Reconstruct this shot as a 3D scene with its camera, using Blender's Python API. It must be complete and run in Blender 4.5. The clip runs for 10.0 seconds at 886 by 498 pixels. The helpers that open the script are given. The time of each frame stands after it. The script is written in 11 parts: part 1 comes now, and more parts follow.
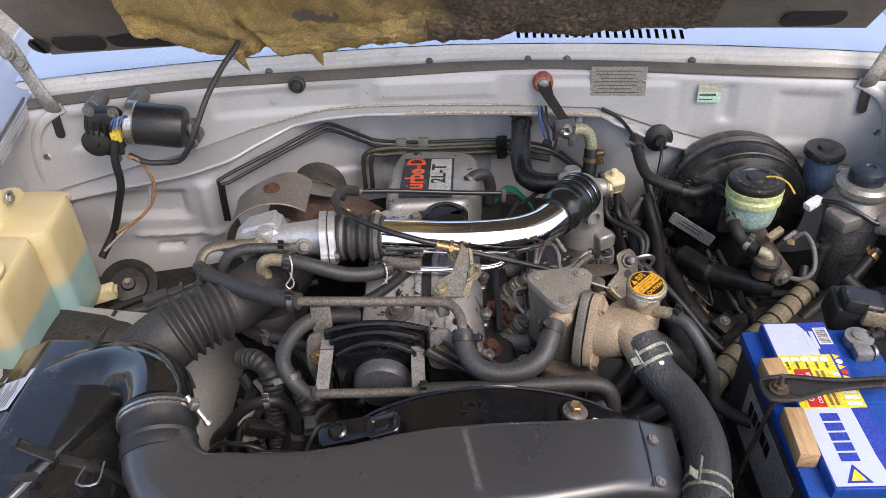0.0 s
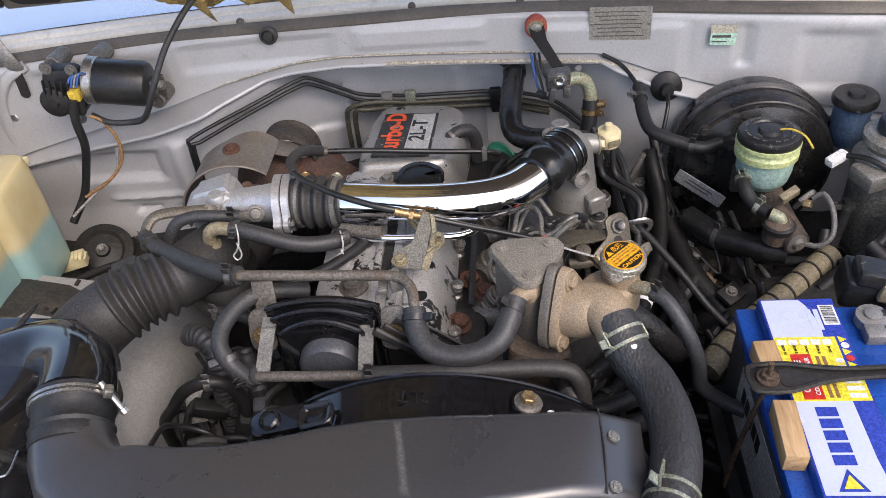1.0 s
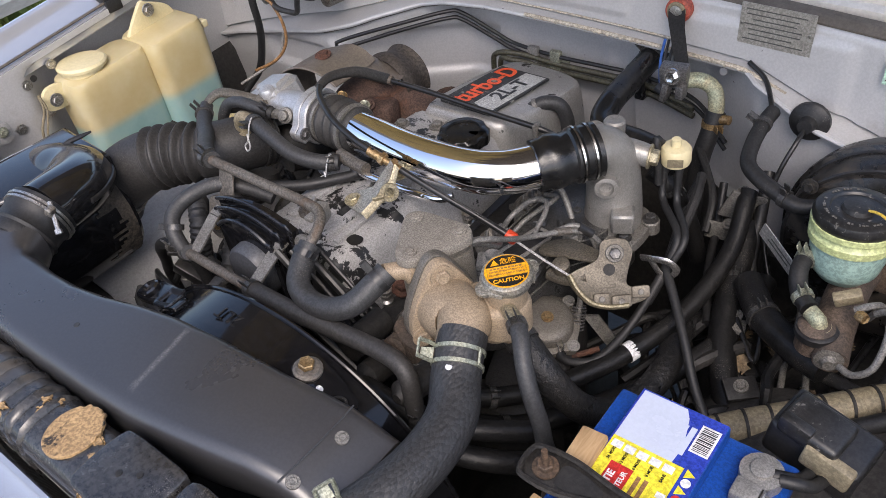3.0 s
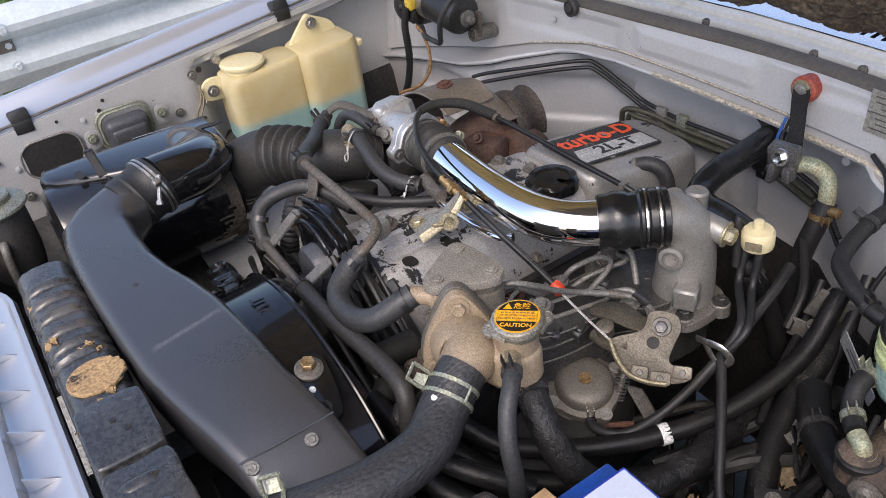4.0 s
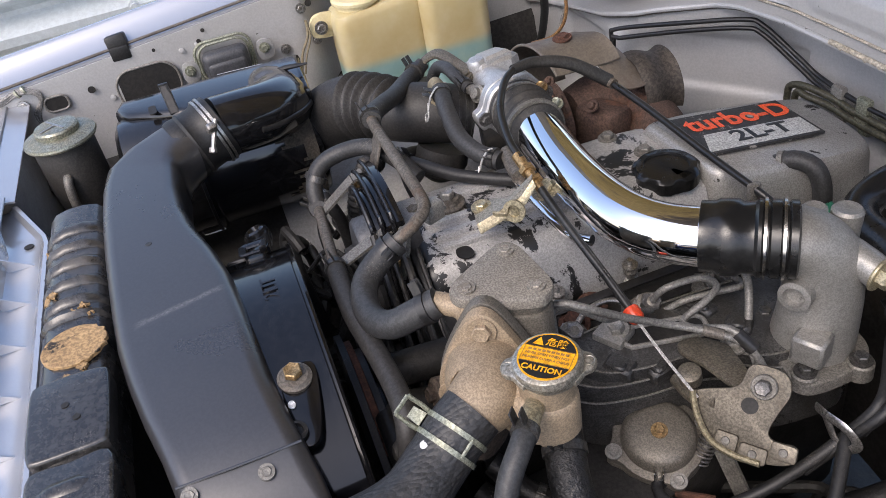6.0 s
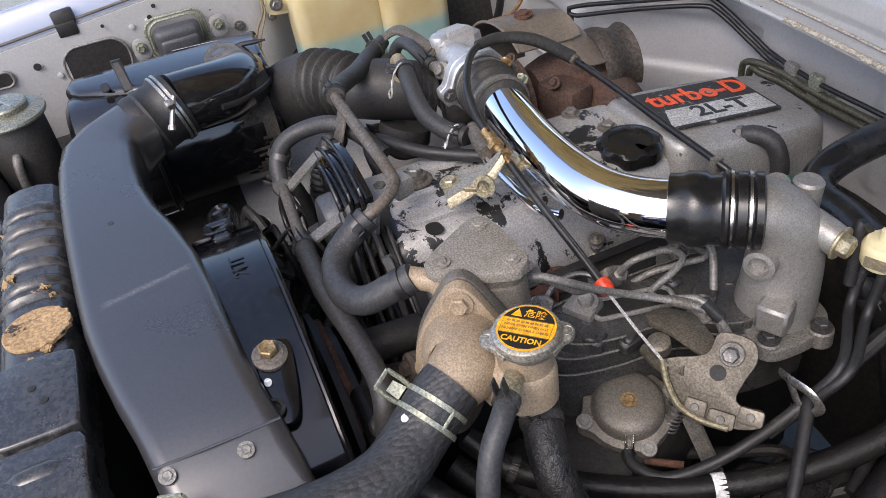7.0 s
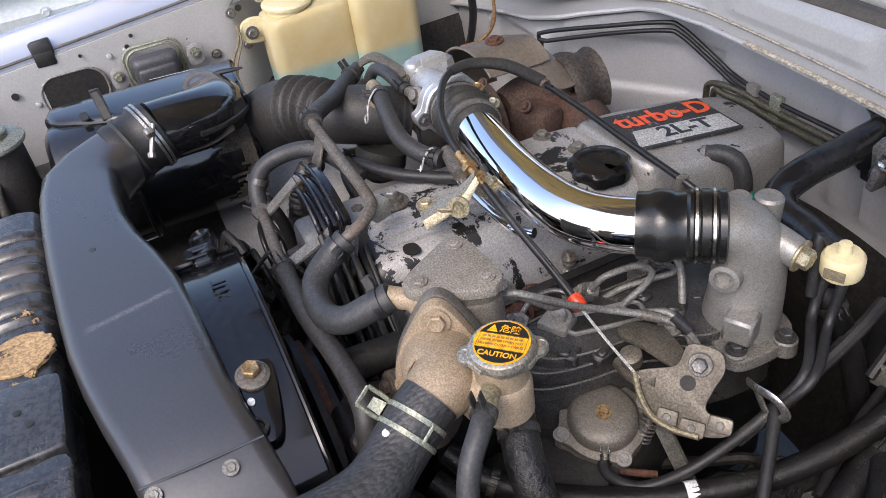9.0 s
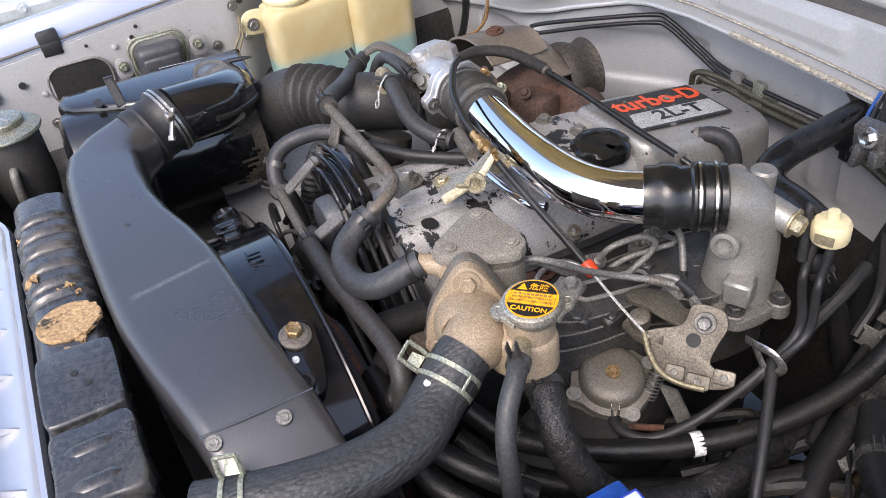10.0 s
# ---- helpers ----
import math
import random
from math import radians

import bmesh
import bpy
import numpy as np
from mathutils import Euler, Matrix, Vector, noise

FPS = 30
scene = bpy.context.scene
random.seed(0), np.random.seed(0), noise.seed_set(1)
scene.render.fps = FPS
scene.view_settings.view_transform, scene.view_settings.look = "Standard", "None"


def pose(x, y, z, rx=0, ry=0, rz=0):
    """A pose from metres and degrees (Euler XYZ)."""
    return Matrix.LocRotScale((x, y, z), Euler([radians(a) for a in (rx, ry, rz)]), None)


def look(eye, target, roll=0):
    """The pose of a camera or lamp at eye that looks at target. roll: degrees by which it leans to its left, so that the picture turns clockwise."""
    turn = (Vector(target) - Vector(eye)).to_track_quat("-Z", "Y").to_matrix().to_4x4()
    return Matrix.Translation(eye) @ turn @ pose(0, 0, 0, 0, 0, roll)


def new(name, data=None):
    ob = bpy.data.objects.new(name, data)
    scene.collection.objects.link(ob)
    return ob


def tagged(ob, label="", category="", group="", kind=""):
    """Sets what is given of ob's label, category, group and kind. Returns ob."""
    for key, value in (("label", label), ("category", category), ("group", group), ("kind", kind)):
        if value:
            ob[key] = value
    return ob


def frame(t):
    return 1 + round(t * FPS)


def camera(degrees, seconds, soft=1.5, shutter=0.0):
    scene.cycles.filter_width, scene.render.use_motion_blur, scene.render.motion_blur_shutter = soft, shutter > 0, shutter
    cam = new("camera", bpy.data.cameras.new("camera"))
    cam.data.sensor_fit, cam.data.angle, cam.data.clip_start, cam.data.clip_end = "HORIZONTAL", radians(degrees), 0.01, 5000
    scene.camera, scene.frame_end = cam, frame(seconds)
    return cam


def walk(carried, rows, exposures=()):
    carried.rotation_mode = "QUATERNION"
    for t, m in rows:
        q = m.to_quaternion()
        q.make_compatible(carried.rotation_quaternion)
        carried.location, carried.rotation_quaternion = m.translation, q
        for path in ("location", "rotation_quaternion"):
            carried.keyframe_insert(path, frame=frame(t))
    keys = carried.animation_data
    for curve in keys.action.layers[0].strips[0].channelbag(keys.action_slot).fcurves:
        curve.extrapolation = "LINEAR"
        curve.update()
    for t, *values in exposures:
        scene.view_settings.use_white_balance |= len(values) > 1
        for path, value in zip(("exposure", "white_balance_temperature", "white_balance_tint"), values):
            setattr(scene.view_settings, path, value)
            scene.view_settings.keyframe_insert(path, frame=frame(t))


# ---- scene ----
cam = camera(57.3, 10.0, 0.6)
METRES, EYE, TILT, LEAN, TURN = 1.42, 1.85, -38.0, 2.0, 0.0
ROWS = [
    (0.0, 0.0, 0.0, 0.0, 0.0, 0.0, 0.0),
    (0.5, 0.0301, 0.0395, 0.007, 0.17, -2.34, 0.94),
    (1.0, 0.0946, 0.0851, 0.0144, 4.27, -3.45, 0.43),
    (1.5, 0.215, 0.1398, 0.0437, 14.14, -5.11, -7.76),
    (2.0, 0.3539, 0.1688, 0.0522, 27.84, -8.92, -17.6),
    (2.5, 0.4013, 0.2242, 0.0677, 31.36, -11.05, -16.3),
    (4.0, 0.543, 0.3351, 0.1166, 51.46, -14.42, -25.12),
    (4.5, 0.5283, 0.4253, 0.1549, 64.29, -20.15, -28.04),
    (5.0, 0.5064, 0.4791, 0.1663, 67.88, -23.88, -26.19),
    (5.5, 0.4848, 0.4888, 0.1608, 68.68, -25.14, -26.46),
    (7.0, 0.4722, 0.4739, 0.1416, 63.1, -24.5, -28.07),
    (7.5, 0.4727, 0.4718, 0.1436, 62.2, -23.53, -27.67),
    (8.0, 0.4763, 0.4678, 0.1464, 61.67, -22.67, -27.77),
    (8.5, 0.4811, 0.4666, 0.146, 61.24, -22.05, -27.77),
    (9.0, 0.4854, 0.4652, 0.146, 61.0, -21.92, -27.73),
    (9.5, 0.4966, 0.4664, 0.1366, 60.13, -21.68, -27.58),
    (10.0, 0.5068, 0.4127, 0.1196, 58.08, -20.4, -28.21),
]
walk(cam, [(t, pose(0, 0, EYE, TILT, LEAN, TURN) @ pose(METRES * x, METRES * y, METRES * z, 90 + pitch, roll, yaw)) for t, x, y, z, yaw, pitch, roll in ROWS],
     [(0.0, 1.34, 6650, 14), (2.0, 1.28, 6400, 14), (4.5, 1.24, 6450, 14), (5.5, 1.22, 6450, 14), (7.0, 1.40, 6350, 14), (9.2, 1.50, 6350, 14), (10.0, 1.70, 6350, 14)])

# ---- world, sun, exposure ----
scene.view_settings.exposure = 0.0
world = bpy.data.worlds.new("sky")
scene.world = world
world.use_nodes = True
wn, wl = world.node_tree.nodes, world.node_tree.links
sky = wn.new("ShaderNodeTexSky")
sky.sky_type = "NISHITA"
sky.sun_disc = False
sky.sun_elevation = radians(50)
sky.sun_rotation = radians(140)
sky.air_density, sky.dust_density, sky.ozone_density = 1.0, 3.0, 1.0
wn["Background"].inputs["Strength"].default_value = 0.145
wl.new(sky.outputs["Color"], wn["Background"].inputs["Color"])
sun_data = bpy.data.lights.new("sun", "SUN")
sun_data.energy, sun_data.angle, sun_data.color = 0.55, radians(28), (1.0, 0.95, 0.88)
sun = new("sun", sun_data)
sun.matrix_world = look((2.7, -2.7, 6.2), (0, 0.5, 1.2))


# ---- materials ----
def shader(name):
    m = bpy.data.materials.new(name)
    m.use_nodes = True
    return m, m.node_tree.nodes, m.node_tree.links, m.node_tree.nodes["Principled BSDF"]


def ramp(n, stops):
    r = n.new("ShaderNodeValToRGB")
    el = r.color_ramp.elements
    while len(el) < len(stops):
        el.new(0.5)
    for e, (p, c) in zip(el, stops):
        e.position = p
        e.color = (*c, 1) if len(c) == 3 else (c[0], c[0], c[0], 1)
    return r


def noise_tex(n, l, co, scale, detail=5.0, rough=0.6, distort=0.0):
    t = n.new("ShaderNodeTexNoise")
    t.inputs["Scale"].default_value, t.inputs["Detail"].default_value = scale, detail
    t.inputs["Roughness"].default_value, t.inputs["Distortion"].default_value = rough, distort
    l.new(co, t.inputs["Vector"])
    return t


def surf(name, base, other, scale=18.0, fine=220.0, rough=(0.4, 0.6), metal=0.0, bump=0.15, dirt=None, dirt_at=(0.55, 0.7),
         dirt_scale=9.0, dirt_rough=0.85, dirt_metal=None, coat=0.0, spec=0.5, vary=0.0, bump_dist=0.002, grainy=0.25, grime=None, grime_scale=190.0, spots=0.0, dust=0.0):
    """A worn surface: two base tones at a large scale, grain at a fine one, and patches of dirt or bare metal."""
    m, n, l, b = shader(name)
    co = n.new("ShaderNodeTexCoord").outputs["Object"]
    big = noise_tex(n, l, co, scale, 6.0, 0.65, 0.3)
    small = noise_tex(n, l, co, fine, 4.0, 0.7)
    mix = n.new("ShaderNodeMix")
    mix.data_type = "RGBA"
    mix.inputs[6].default_value, mix.inputs[7].default_value = (*base, 1), (*other, 1)
    fac = ramp(n, [(0.35, (0.0,)), (0.68, (1.0,))])
    l.new(big.outputs["Fac"], fac.inputs["Fac"])
    l.new(fac.outputs["Color"], mix.inputs[0])
    grain = n.new("ShaderNodeMix")
    grain.data_type, grain.blend_type = "RGBA", "MULTIPLY"
    grain.inputs[0].default_value = 1.0
    rough_grain = grainy if name in CLEAN or name in SMOOTH else min(0.5, grainy * 1.4)
    gr = ramp(n, [(0.43, (1 - rough_grain,)), (0.58, (1 + rough_grain * 0.7,))])
    l.new(small.outputs["Fac"], gr.inputs["Fac"])
    l.new(mix.outputs[2], grain.inputs[6])
    l.new(gr.outputs["Color"], grain.inputs[7])
    col = grain.outputs[2]
    if grime is None:
        grime = 0.0 if name in CLEAN else 0.28
    gn = None
    if grime:
        gn = noise_tex(n, l, co, grime_scale, 10.0, 0.78, 0.8)
        gq = ramp(n, [(0.36, (1.10,)), (0.50, (1.0,)), (0.66, (1 - grime,))])
        l.new(gn.outputs["Fac"], gq.inputs["Fac"])
        gm = n.new("ShaderNodeMix")
        gm.data_type, gm.blend_type = "RGBA", "MULTIPLY"
        gm.inputs[0].default_value = 1.0
        l.new(col, gm.inputs[6])
        l.new(gq.outputs["Color"], gm.inputs[7])
        col = gm.outputs[2]
    if spots:
        sn = noise_tex(n, l, co, 90.0, 3.0, 0.6, 0.2)
        far = noise_tex(n, l, co, 6.0, 3.0, 0.6, 0.2)
        sm = n.new("ShaderNodeMath")
        sm.operation = "MULTIPLY"
        l.new(sn.outputs["Fac"], sm.inputs[0])
        l.new(far.outputs["Fac"], sm.inputs[1])
        sr = ramp(n, [(spots, (0.0,)), (spots + 0.015, (1.0,))])
        l.new(sm.outputs[0], sr.inputs["Fac"])
        sx = n.new("ShaderNodeMix")
        sx.data_type = "RGBA"
        sx.inputs[7].default_value = (0.05, 0.042, 0.036, 1)
        l.new(sr.outputs["Color"], sx.inputs[0])
        l.new(col, sx.inputs[6])
        col = sx.outputs[2]
    if dust:
        # pale specks of dried mud and dust
        un = noise_tex(n, l, co, 620.0, 3.0, 0.6, 0.4)
        uf = noise_tex(n, l, co, 14.0, 4.0, 0.6, 0.3)
        um = n.new("ShaderNodeMath")
        um.operation = "MULTIPLY"
        l.new(un.outputs["Fac"], um.inputs[0])
        l.new(uf.outputs["Fac"], um.inputs[1])
        ur = ramp(n, [(dust + 0.005, (0.0,)), (dust + 0.05, (0.6,))])
        l.new(um.outputs[0], ur.inputs["Fac"])
        ux = n.new("ShaderNodeMix")
        ux.data_type = "RGBA"
        ux.inputs[7].default_value = (0.15, 0.135, 0.115, 1)
        l.new(ur.outputs["Color"], ux.inputs[0])
        l.new(col, ux.inputs[6])
        col = ux.outputs[2]
    rmap = n.new("ShaderNodeMapRange")
    rmap.inputs["From Min"].default_value, rmap.inputs["From Max"].default_value = 0.3, 0.7
    rmap.inputs["To Min"].default_value, rmap.inputs["To Max"].default_value = rough
    l.new(big.outputs["Fac"], rmap.inputs["Value"])
    ro, me = rmap.outputs["Result"], None
    if vary:
        info = n.new("ShaderNodeObjectInfo")
        vm = n.new("ShaderNodeMapRange")
        vm.inputs["To Min"].default_value, vm.inputs["To Max"].default_value = 1 - vary, 1 + vary
        l.new(info.outputs["Random"], vm.inputs["Value"])
        vv = n.new("ShaderNodeMix")
        vv.data_type, vv.blend_type = "RGBA", "MULTIPLY"
        vv.inputs[0].default_value = 1.0
        l.new(col, vv.inputs[6])
        l.new(vm.outputs["Result"], vv.inputs[7])
        col = vv.outputs[2]
    if dirt:
        dn = noise_tex(n, l, co, dirt_scale, 8.0, 0.7, 0.4)
        dr = ramp(n, [(dirt_at[0], (0.0,)), (dirt_at[1], (1.0,))])
        l.new(dn.outputs["Fac"], dr.inputs["Fac"])
        dm = n.new("ShaderNodeMix")
        dm.data_type = "RGBA"
        dm.inputs[7].default_value = (*dirt, 1)
        l.new(dr.outputs["Color"], dm.inputs[0])
        l.new(col, dm.inputs[6])
        col = dm.outputs[2]
        rm = n.new("ShaderNodeMix")
        rm.inputs[3].default_value = dirt_rough
        l.new(dr.outputs["Color"], rm.inputs[0])
        l.new(ro, rm.inputs[2])
        ro = rm.outputs[0]
        if dirt_metal is not None:
            mm = n.new("ShaderNodeMix")
            mm.inputs[2].default_value, mm.inputs[3].default_value = metal, dirt_metal
            l.new(dr.outputs["Color"], mm.inputs[0])
            me = mm.outputs[0]
    l.new(col, b.inputs["Base Color"])
    l.new(ro, b.inputs["Roughness"])
    b.inputs["Metallic"].default_value = metal
    if me:
        l.new(me, b.inputs["Metallic"])
    b.inputs["Coat Weight"].default_value, b.inputs["Coat Roughness"].default_value = coat, 0.08
    b.inputs["Specular IOR Level"].default_value = spec
    if bump:
        add = n.new("ShaderNodeMath")
        add.operation = "MULTIPLY_ADD"
        add.inputs[1].default_value = 0.5
        l.new(small.outputs["Fac"], add.inputs[0])
        l.new(big.outputs["Fac"], add.inputs[2])
        bp = n.new("ShaderNodeBump")
        bp.inputs["Strength"].default_value, bp.inputs["Distance"].default_value = bump, bump_dist
        l.new(add.outputs[0], bp.inputs["Height"])
        l.new(bp.outputs["Normal"], b.inputs["Normal"])
    return m


SMOOTH = {"reservoir_green", "reservoir_fluid", "reservoir_blue", "cream_plastic", "apron", "tag_metal", "arm_grey", "heat_shield", "grey_plastic", "filter_head", "conduit_tan", "seal_grey", "alu_clean", "alu_turbo"}
CLEAN = {"chrome", "fender_paint", "cowl_paint", "bay_paint", "blue_plastic", "blue_print", "white_print", "white", "yellow_print", "red_print", "orange_print", "cap_yellow", "ink", "ink_grey",
         "cream_plastic", "reservoir_green", "reservoir_fluid", "reservoir_blue", "green_wire", "blue_wire", "yellow_wire", "green_sticker", "tan_sticker", "galvanised", "gravel", "grass", "red_knob",
         "cable_black", "steel_bright", "duct_black", "insulation", "felt_brown", "cream_trim", "plate_metal", "emboss_grey"}


def plain(name, col, rough=0.5, metal=0.0, coat=0.0):
    return surf(name, col, tuple(c * 0.85 for c in col), 30, 300, (rough * 0.85, min(1, rough * 1.15)), metal, 0.05, coat=coat)


M = {}
M["bay_paint"] = surf("bay_paint", (0.47, 0.468, 0.465), (0.42, 0.415, 0.41), 4, 300, (0.36, 0.48), 0.12, 0.015, dirt=(0.27, 0.235, 0.19), dirt_at=(0.60, 0.95), dirt_scale=7, coat=0.08, grainy=0.06, spots=0.435)
M["apron"] = surf("apron", (0.35, 0.35, 0.345), (0.26, 0.256, 0.248), 8, 260, (0.40, 0.6), 0.1, 0.03, grainy=0.08, dirt=(0.12, 0.10, 0.08), dirt_at=(0.62, 0.92), dirt_scale=6, grime=0.12)
M["fender_paint"] = surf("fender_paint", (0.50, 0.51, 0.53), (0.45, 0.46, 0.485), 3, 700, (0.16, 0.24), 0.55, 0.01, coat=0.8, grainy=0.04)
M["cowl_paint"] = surf("cowl_paint", (0.80, 0.81, 0.83), (0.76, 0.77, 0.79), 3, 700, (0.10, 0.16), 0.75, 0.008, coat=0.8, grainy=0.04)
M["cream_trim"] = surf("cream_trim", (0.62, 0.585, 0.52), (0.56, 0.52, 0.45), 9, 160, (0.35, 0.5), 0.0, 0.02, dirt=(0.30, 0.24, 0.17), dirt_at=(0.62, 0.85), dirt_scale=12, grainy=0.06)
M["seal_grey"] = surf("seal_grey", (0.120, 0.104, 0.085), (0.080, 0.069, 0.056), 12, 200, (0.5, 0.7), 0.0, 0.08, grime=0.2, grainy=0.1)
M["sealant"] = surf("sealant", (0.50, 0.45, 0.36), (0.38, 0.33, 0.25), 40, 240, (0.5, 0.7), 0.0, 0.4, dirt=(0.20, 0.15, 0.10), dirt_scale=30)
M["black_gloss"] = surf("black_gloss", (0.010, 0.010, 0.011), (0.016, 0.016, 0.017), 9, 140, (0.06, 0.17), 0.0, 0.012, grime=0.2, dirt=(0.075, 0.067, 0.056), dirt_at=(0.64, 0.86), dirt_scale=14, dirt_rough=0.7, coat=0.35, dust=0.38)
M["duct_black"] = surf("duct_black", (0.034, 0.0335, 0.035), (0.040, 0.039, 0.0405), 5, 320, (0.26, 0.32), 0.0, 0.012, spec=0.9, grainy=0.12)
M["black_satin"] = surf("black_satin", (0.014, 0.014, 0.015), (0.022, 0.021, 0.02), 15, 200, (0.3, 0.5), 0.0, 0.06, dirt=(0.09, 0.08, 0.065), dirt_at=(0.58, 0.85), dirt_scale=14)
M["rubber"] = surf("rubber", (0.014, 0.014, 0.0145), (0.020, 0.0195, 0.019), 22, 300, (0.42, 0.60), 0.0, 0.10, spec=0.42, grime=0.15, dirt=(0.050, 0.045, 0.038), dirt_at=(0.64, 0.95), dirt_scale=16, dust=0.365)
M["rubber_dusty"] = surf("rubber_dusty", (0.034, 0.032, 0.030), (0.025, 0.024, 0.023), 14, 300, (0.50, 0.68), 0.0, 0.12, grime=0.15, dirt=(0.105, 0.088, 0.066), dirt_at=(0.58, 0.9), dirt_scale=12, dust=0.37)
M["hose_grey"] = surf("hose_grey", (0.036, 0.036, 0.0365), (0.028, 0.028, 0.028), 20, 320, (0.46, 0.62), 0.0, 0.10, grime=0.14, dirt=(0.105, 0.09, 0.07), dirt_at=(0.62, 0.95), dirt_scale=16, dust=0.36)
M["oily_tape"] = surf("oily_tape", (0.012, 0.012, 0.0125), (0.024, 0.0225, 0.021), 40, 170, (0.22, 0.5), 0.0, 0.9, spec=0.4, grime=0.35, bump_dist=0.004, dirt=(0.055, 0.05, 0.045), dirt_at=(0.58, 0.8), dirt_scale=30, dust=0.36)
M["pot_dusty"] = surf("pot_dusty", (0.034, 0.031, 0.027), (0.019, 0.0175, 0.016), 16, 320, (0.55, 0.75), 0.0, 0.25, dirt=(0.085, 0.072, 0.056), dirt_at=(0.52, 0.75), dirt_scale=16, dust=0.36)
M["mud_dry"] = surf("mud_dry", (0.115, 0.096, 0.072), (0.045, 0.039, 0.032), 34, 320, (0.7, 0.9), 0.0, 0.5, dirt=(0.022, 0.020, 0.018), dirt_at=(0.52, 0.60), dirt_scale=40)
M["knob_blue"] = surf("knob_blue", (0.022, 0.030, 0.044), (0.016, 0.022, 0.032), 20, 300, (0.32, 0.45), 0.0, 0.05, grime=0.15, dust=0.38)
M["tank_dusty"] = surf("tank_dusty", (0.030, 0.029, 0.029), (0.046, 0.044, 0.041), 12, 180, (0.16, 0.34), 0.0, 0.04, grime=0.25, dirt=(0.105, 0.092, 0.076), dirt_at=(0.52, 0.80), dirt_scale=16, dirt_rough=0.6, coat=0.25, dust=0.36)
M["leaf_dry"] = surf("leaf_dry", (0.20, 0.145, 0.085), (0.13, 0.09, 0.05), 30, 200, (0.7, 0.9), 0.0, 0.3)
M["emboss_gloss"] = surf("emboss_gloss", (0.010, 0.010, 0.0115), (0.015, 0.015, 0.017), 20, 300, (0.20, 0.32), 0.0, 0.01, grime=0.2, spec=0.6)
M["cable_black"] = surf("cable_black", (0.012, 0.012, 0.012), (0.02, 0.02, 0.02), 40, 300, (0.25, 0.4), 0.0, 0.03)
M["cast_alu"] = surf("cast_alu", (0.32, 0.308, 0.285), (0.25, 0.238, 0.216), 20, 520, (0.38, 0.52), 0.5, 0.20, grainy=0.16, grime=0.2, dirt=(0.09, 0.075, 0.055), dirt_at=(0.60, 0.80), dirt_scale=16, dirt_metal=0.0)
M["alu_clean"] = surf("alu_clean", (0.30, 0.29, 0.268), (0.245, 0.234, 0.214), 12, 620, (0.40, 0.52), 0.5, 0.18, grainy=0.18, grime=0.2, dirt=(0.05, 0.042, 0.034), dirt_at=(0.63, 0.69), dirt_scale=22, dirt_metal=0.0)
M["alu_turbo"] = surf("alu_turbo", (0.50, 0.50, 0.50), (0.42, 0.415, 0.41), 16, 560, (0.34, 0.48), 0.6, 0.18, grainy=0.14, grime=0.2, dirt=(0.12, 0.105, 0.085), dirt_at=(0.62, 0.80), dirt_scale=24, dirt_metal=0.0)
M["cast_tan"] = surf("cast_tan", (0.33, 0.255, 0.172), (0.25, 0.19, 0.125), 13, 560, (0.5, 0.68), 0.12, 0.20, grime=0.16, grainy=0.18, dirt=(0.12, 0.085, 0.055), dirt_at=(0.62, 0.80), dirt_scale=24)
M["cast_grey"] = surf("cast_grey", (0.19, 0.182, 0.165), (0.125, 0.116, 0.10), 20, 460, (0.45, 0.62), 0.3, 0.35, grime=0.22, dirt=(0.05, 0.044, 0.037), dirt_at=(0.56, 0.76), dirt_scale=18, dirt_metal=0.0)
M["grimy"] = surf("grimy", (0.026, 0.024, 0.022), (0.012, 0.0115, 0.011), 16, 260, (0.45, 0.75), 0.1, 0.5, dirt=(0.075, 0.062, 0.046), dirt_at=(0.58, 0.8), dirt_scale=18)
# near-black standing for the shade inside holes, slots and grooves
M["void_shade"] = surf("void_shade", (0.014, 0.013, 0.012), (0.022, 0.02, 0.018), 10, 150, (0.6, 0.85), 0.0, 0.3)
M["chipped"] = surf("chipped", (0.40, 0.392, 0.382), (0.335, 0.326, 0.312), 12, 460, (0.42, 0.54), 0.3, 0.12, grainy=0.14, grime=0.14, dirt=(0.012, 0.012, 0.012), dirt_at=(0.545, 0.552), dirt_scale=19, dirt_rough=0.35, dirt_metal=0.0)
M["speckled"] = surf("speckled", (0.37, 0.363, 0.345), (0.32, 0.312, 0.295), 14, 560, (0.36, 0.46), 0.45, 0.10, grainy=0.16, grime=0.12, dirt=(0.02, 0.018, 0.016), dirt_at=(0.625, 0.64), dirt_scale=30, dirt_metal=0.0)
M["chrome"] = surf("chrome", (0.93, 0.93, 0.94), (0.88, 0.88, 0.89), 8, 500, (0.025, 0.05), 1.0, 0.004, grainy=0.0)
M["steel"] = surf("steel", (0.52, 0.50, 0.47), (0.38, 0.36, 0.33), 40, 500, (0.25, 0.42), 0.9, 0.08, dirt=(0.16, 0.10, 0.06), dirt_at=(0.62, 0.8), dirt_scale=40, dirt_metal=0.2)
M["steel_bright"] = surf("steel_bright", (0.74, 0.73, 0.71), (0.62, 0.61, 0.59), 30, 500, (0.16, 0.28), 1.0, 0.03)
M["zinc_lid"] = surf("zinc_lid", (0.27, 0.29, 0.25), (0.29, 0.255, 0.17), 34, 400, (0.34, 0.46), 0.6, 0.10, dirt=(0.14, 0.16, 0.14), dirt_at=(0.55, 0.75), dirt_scale=26, dirt_metal=0.2)
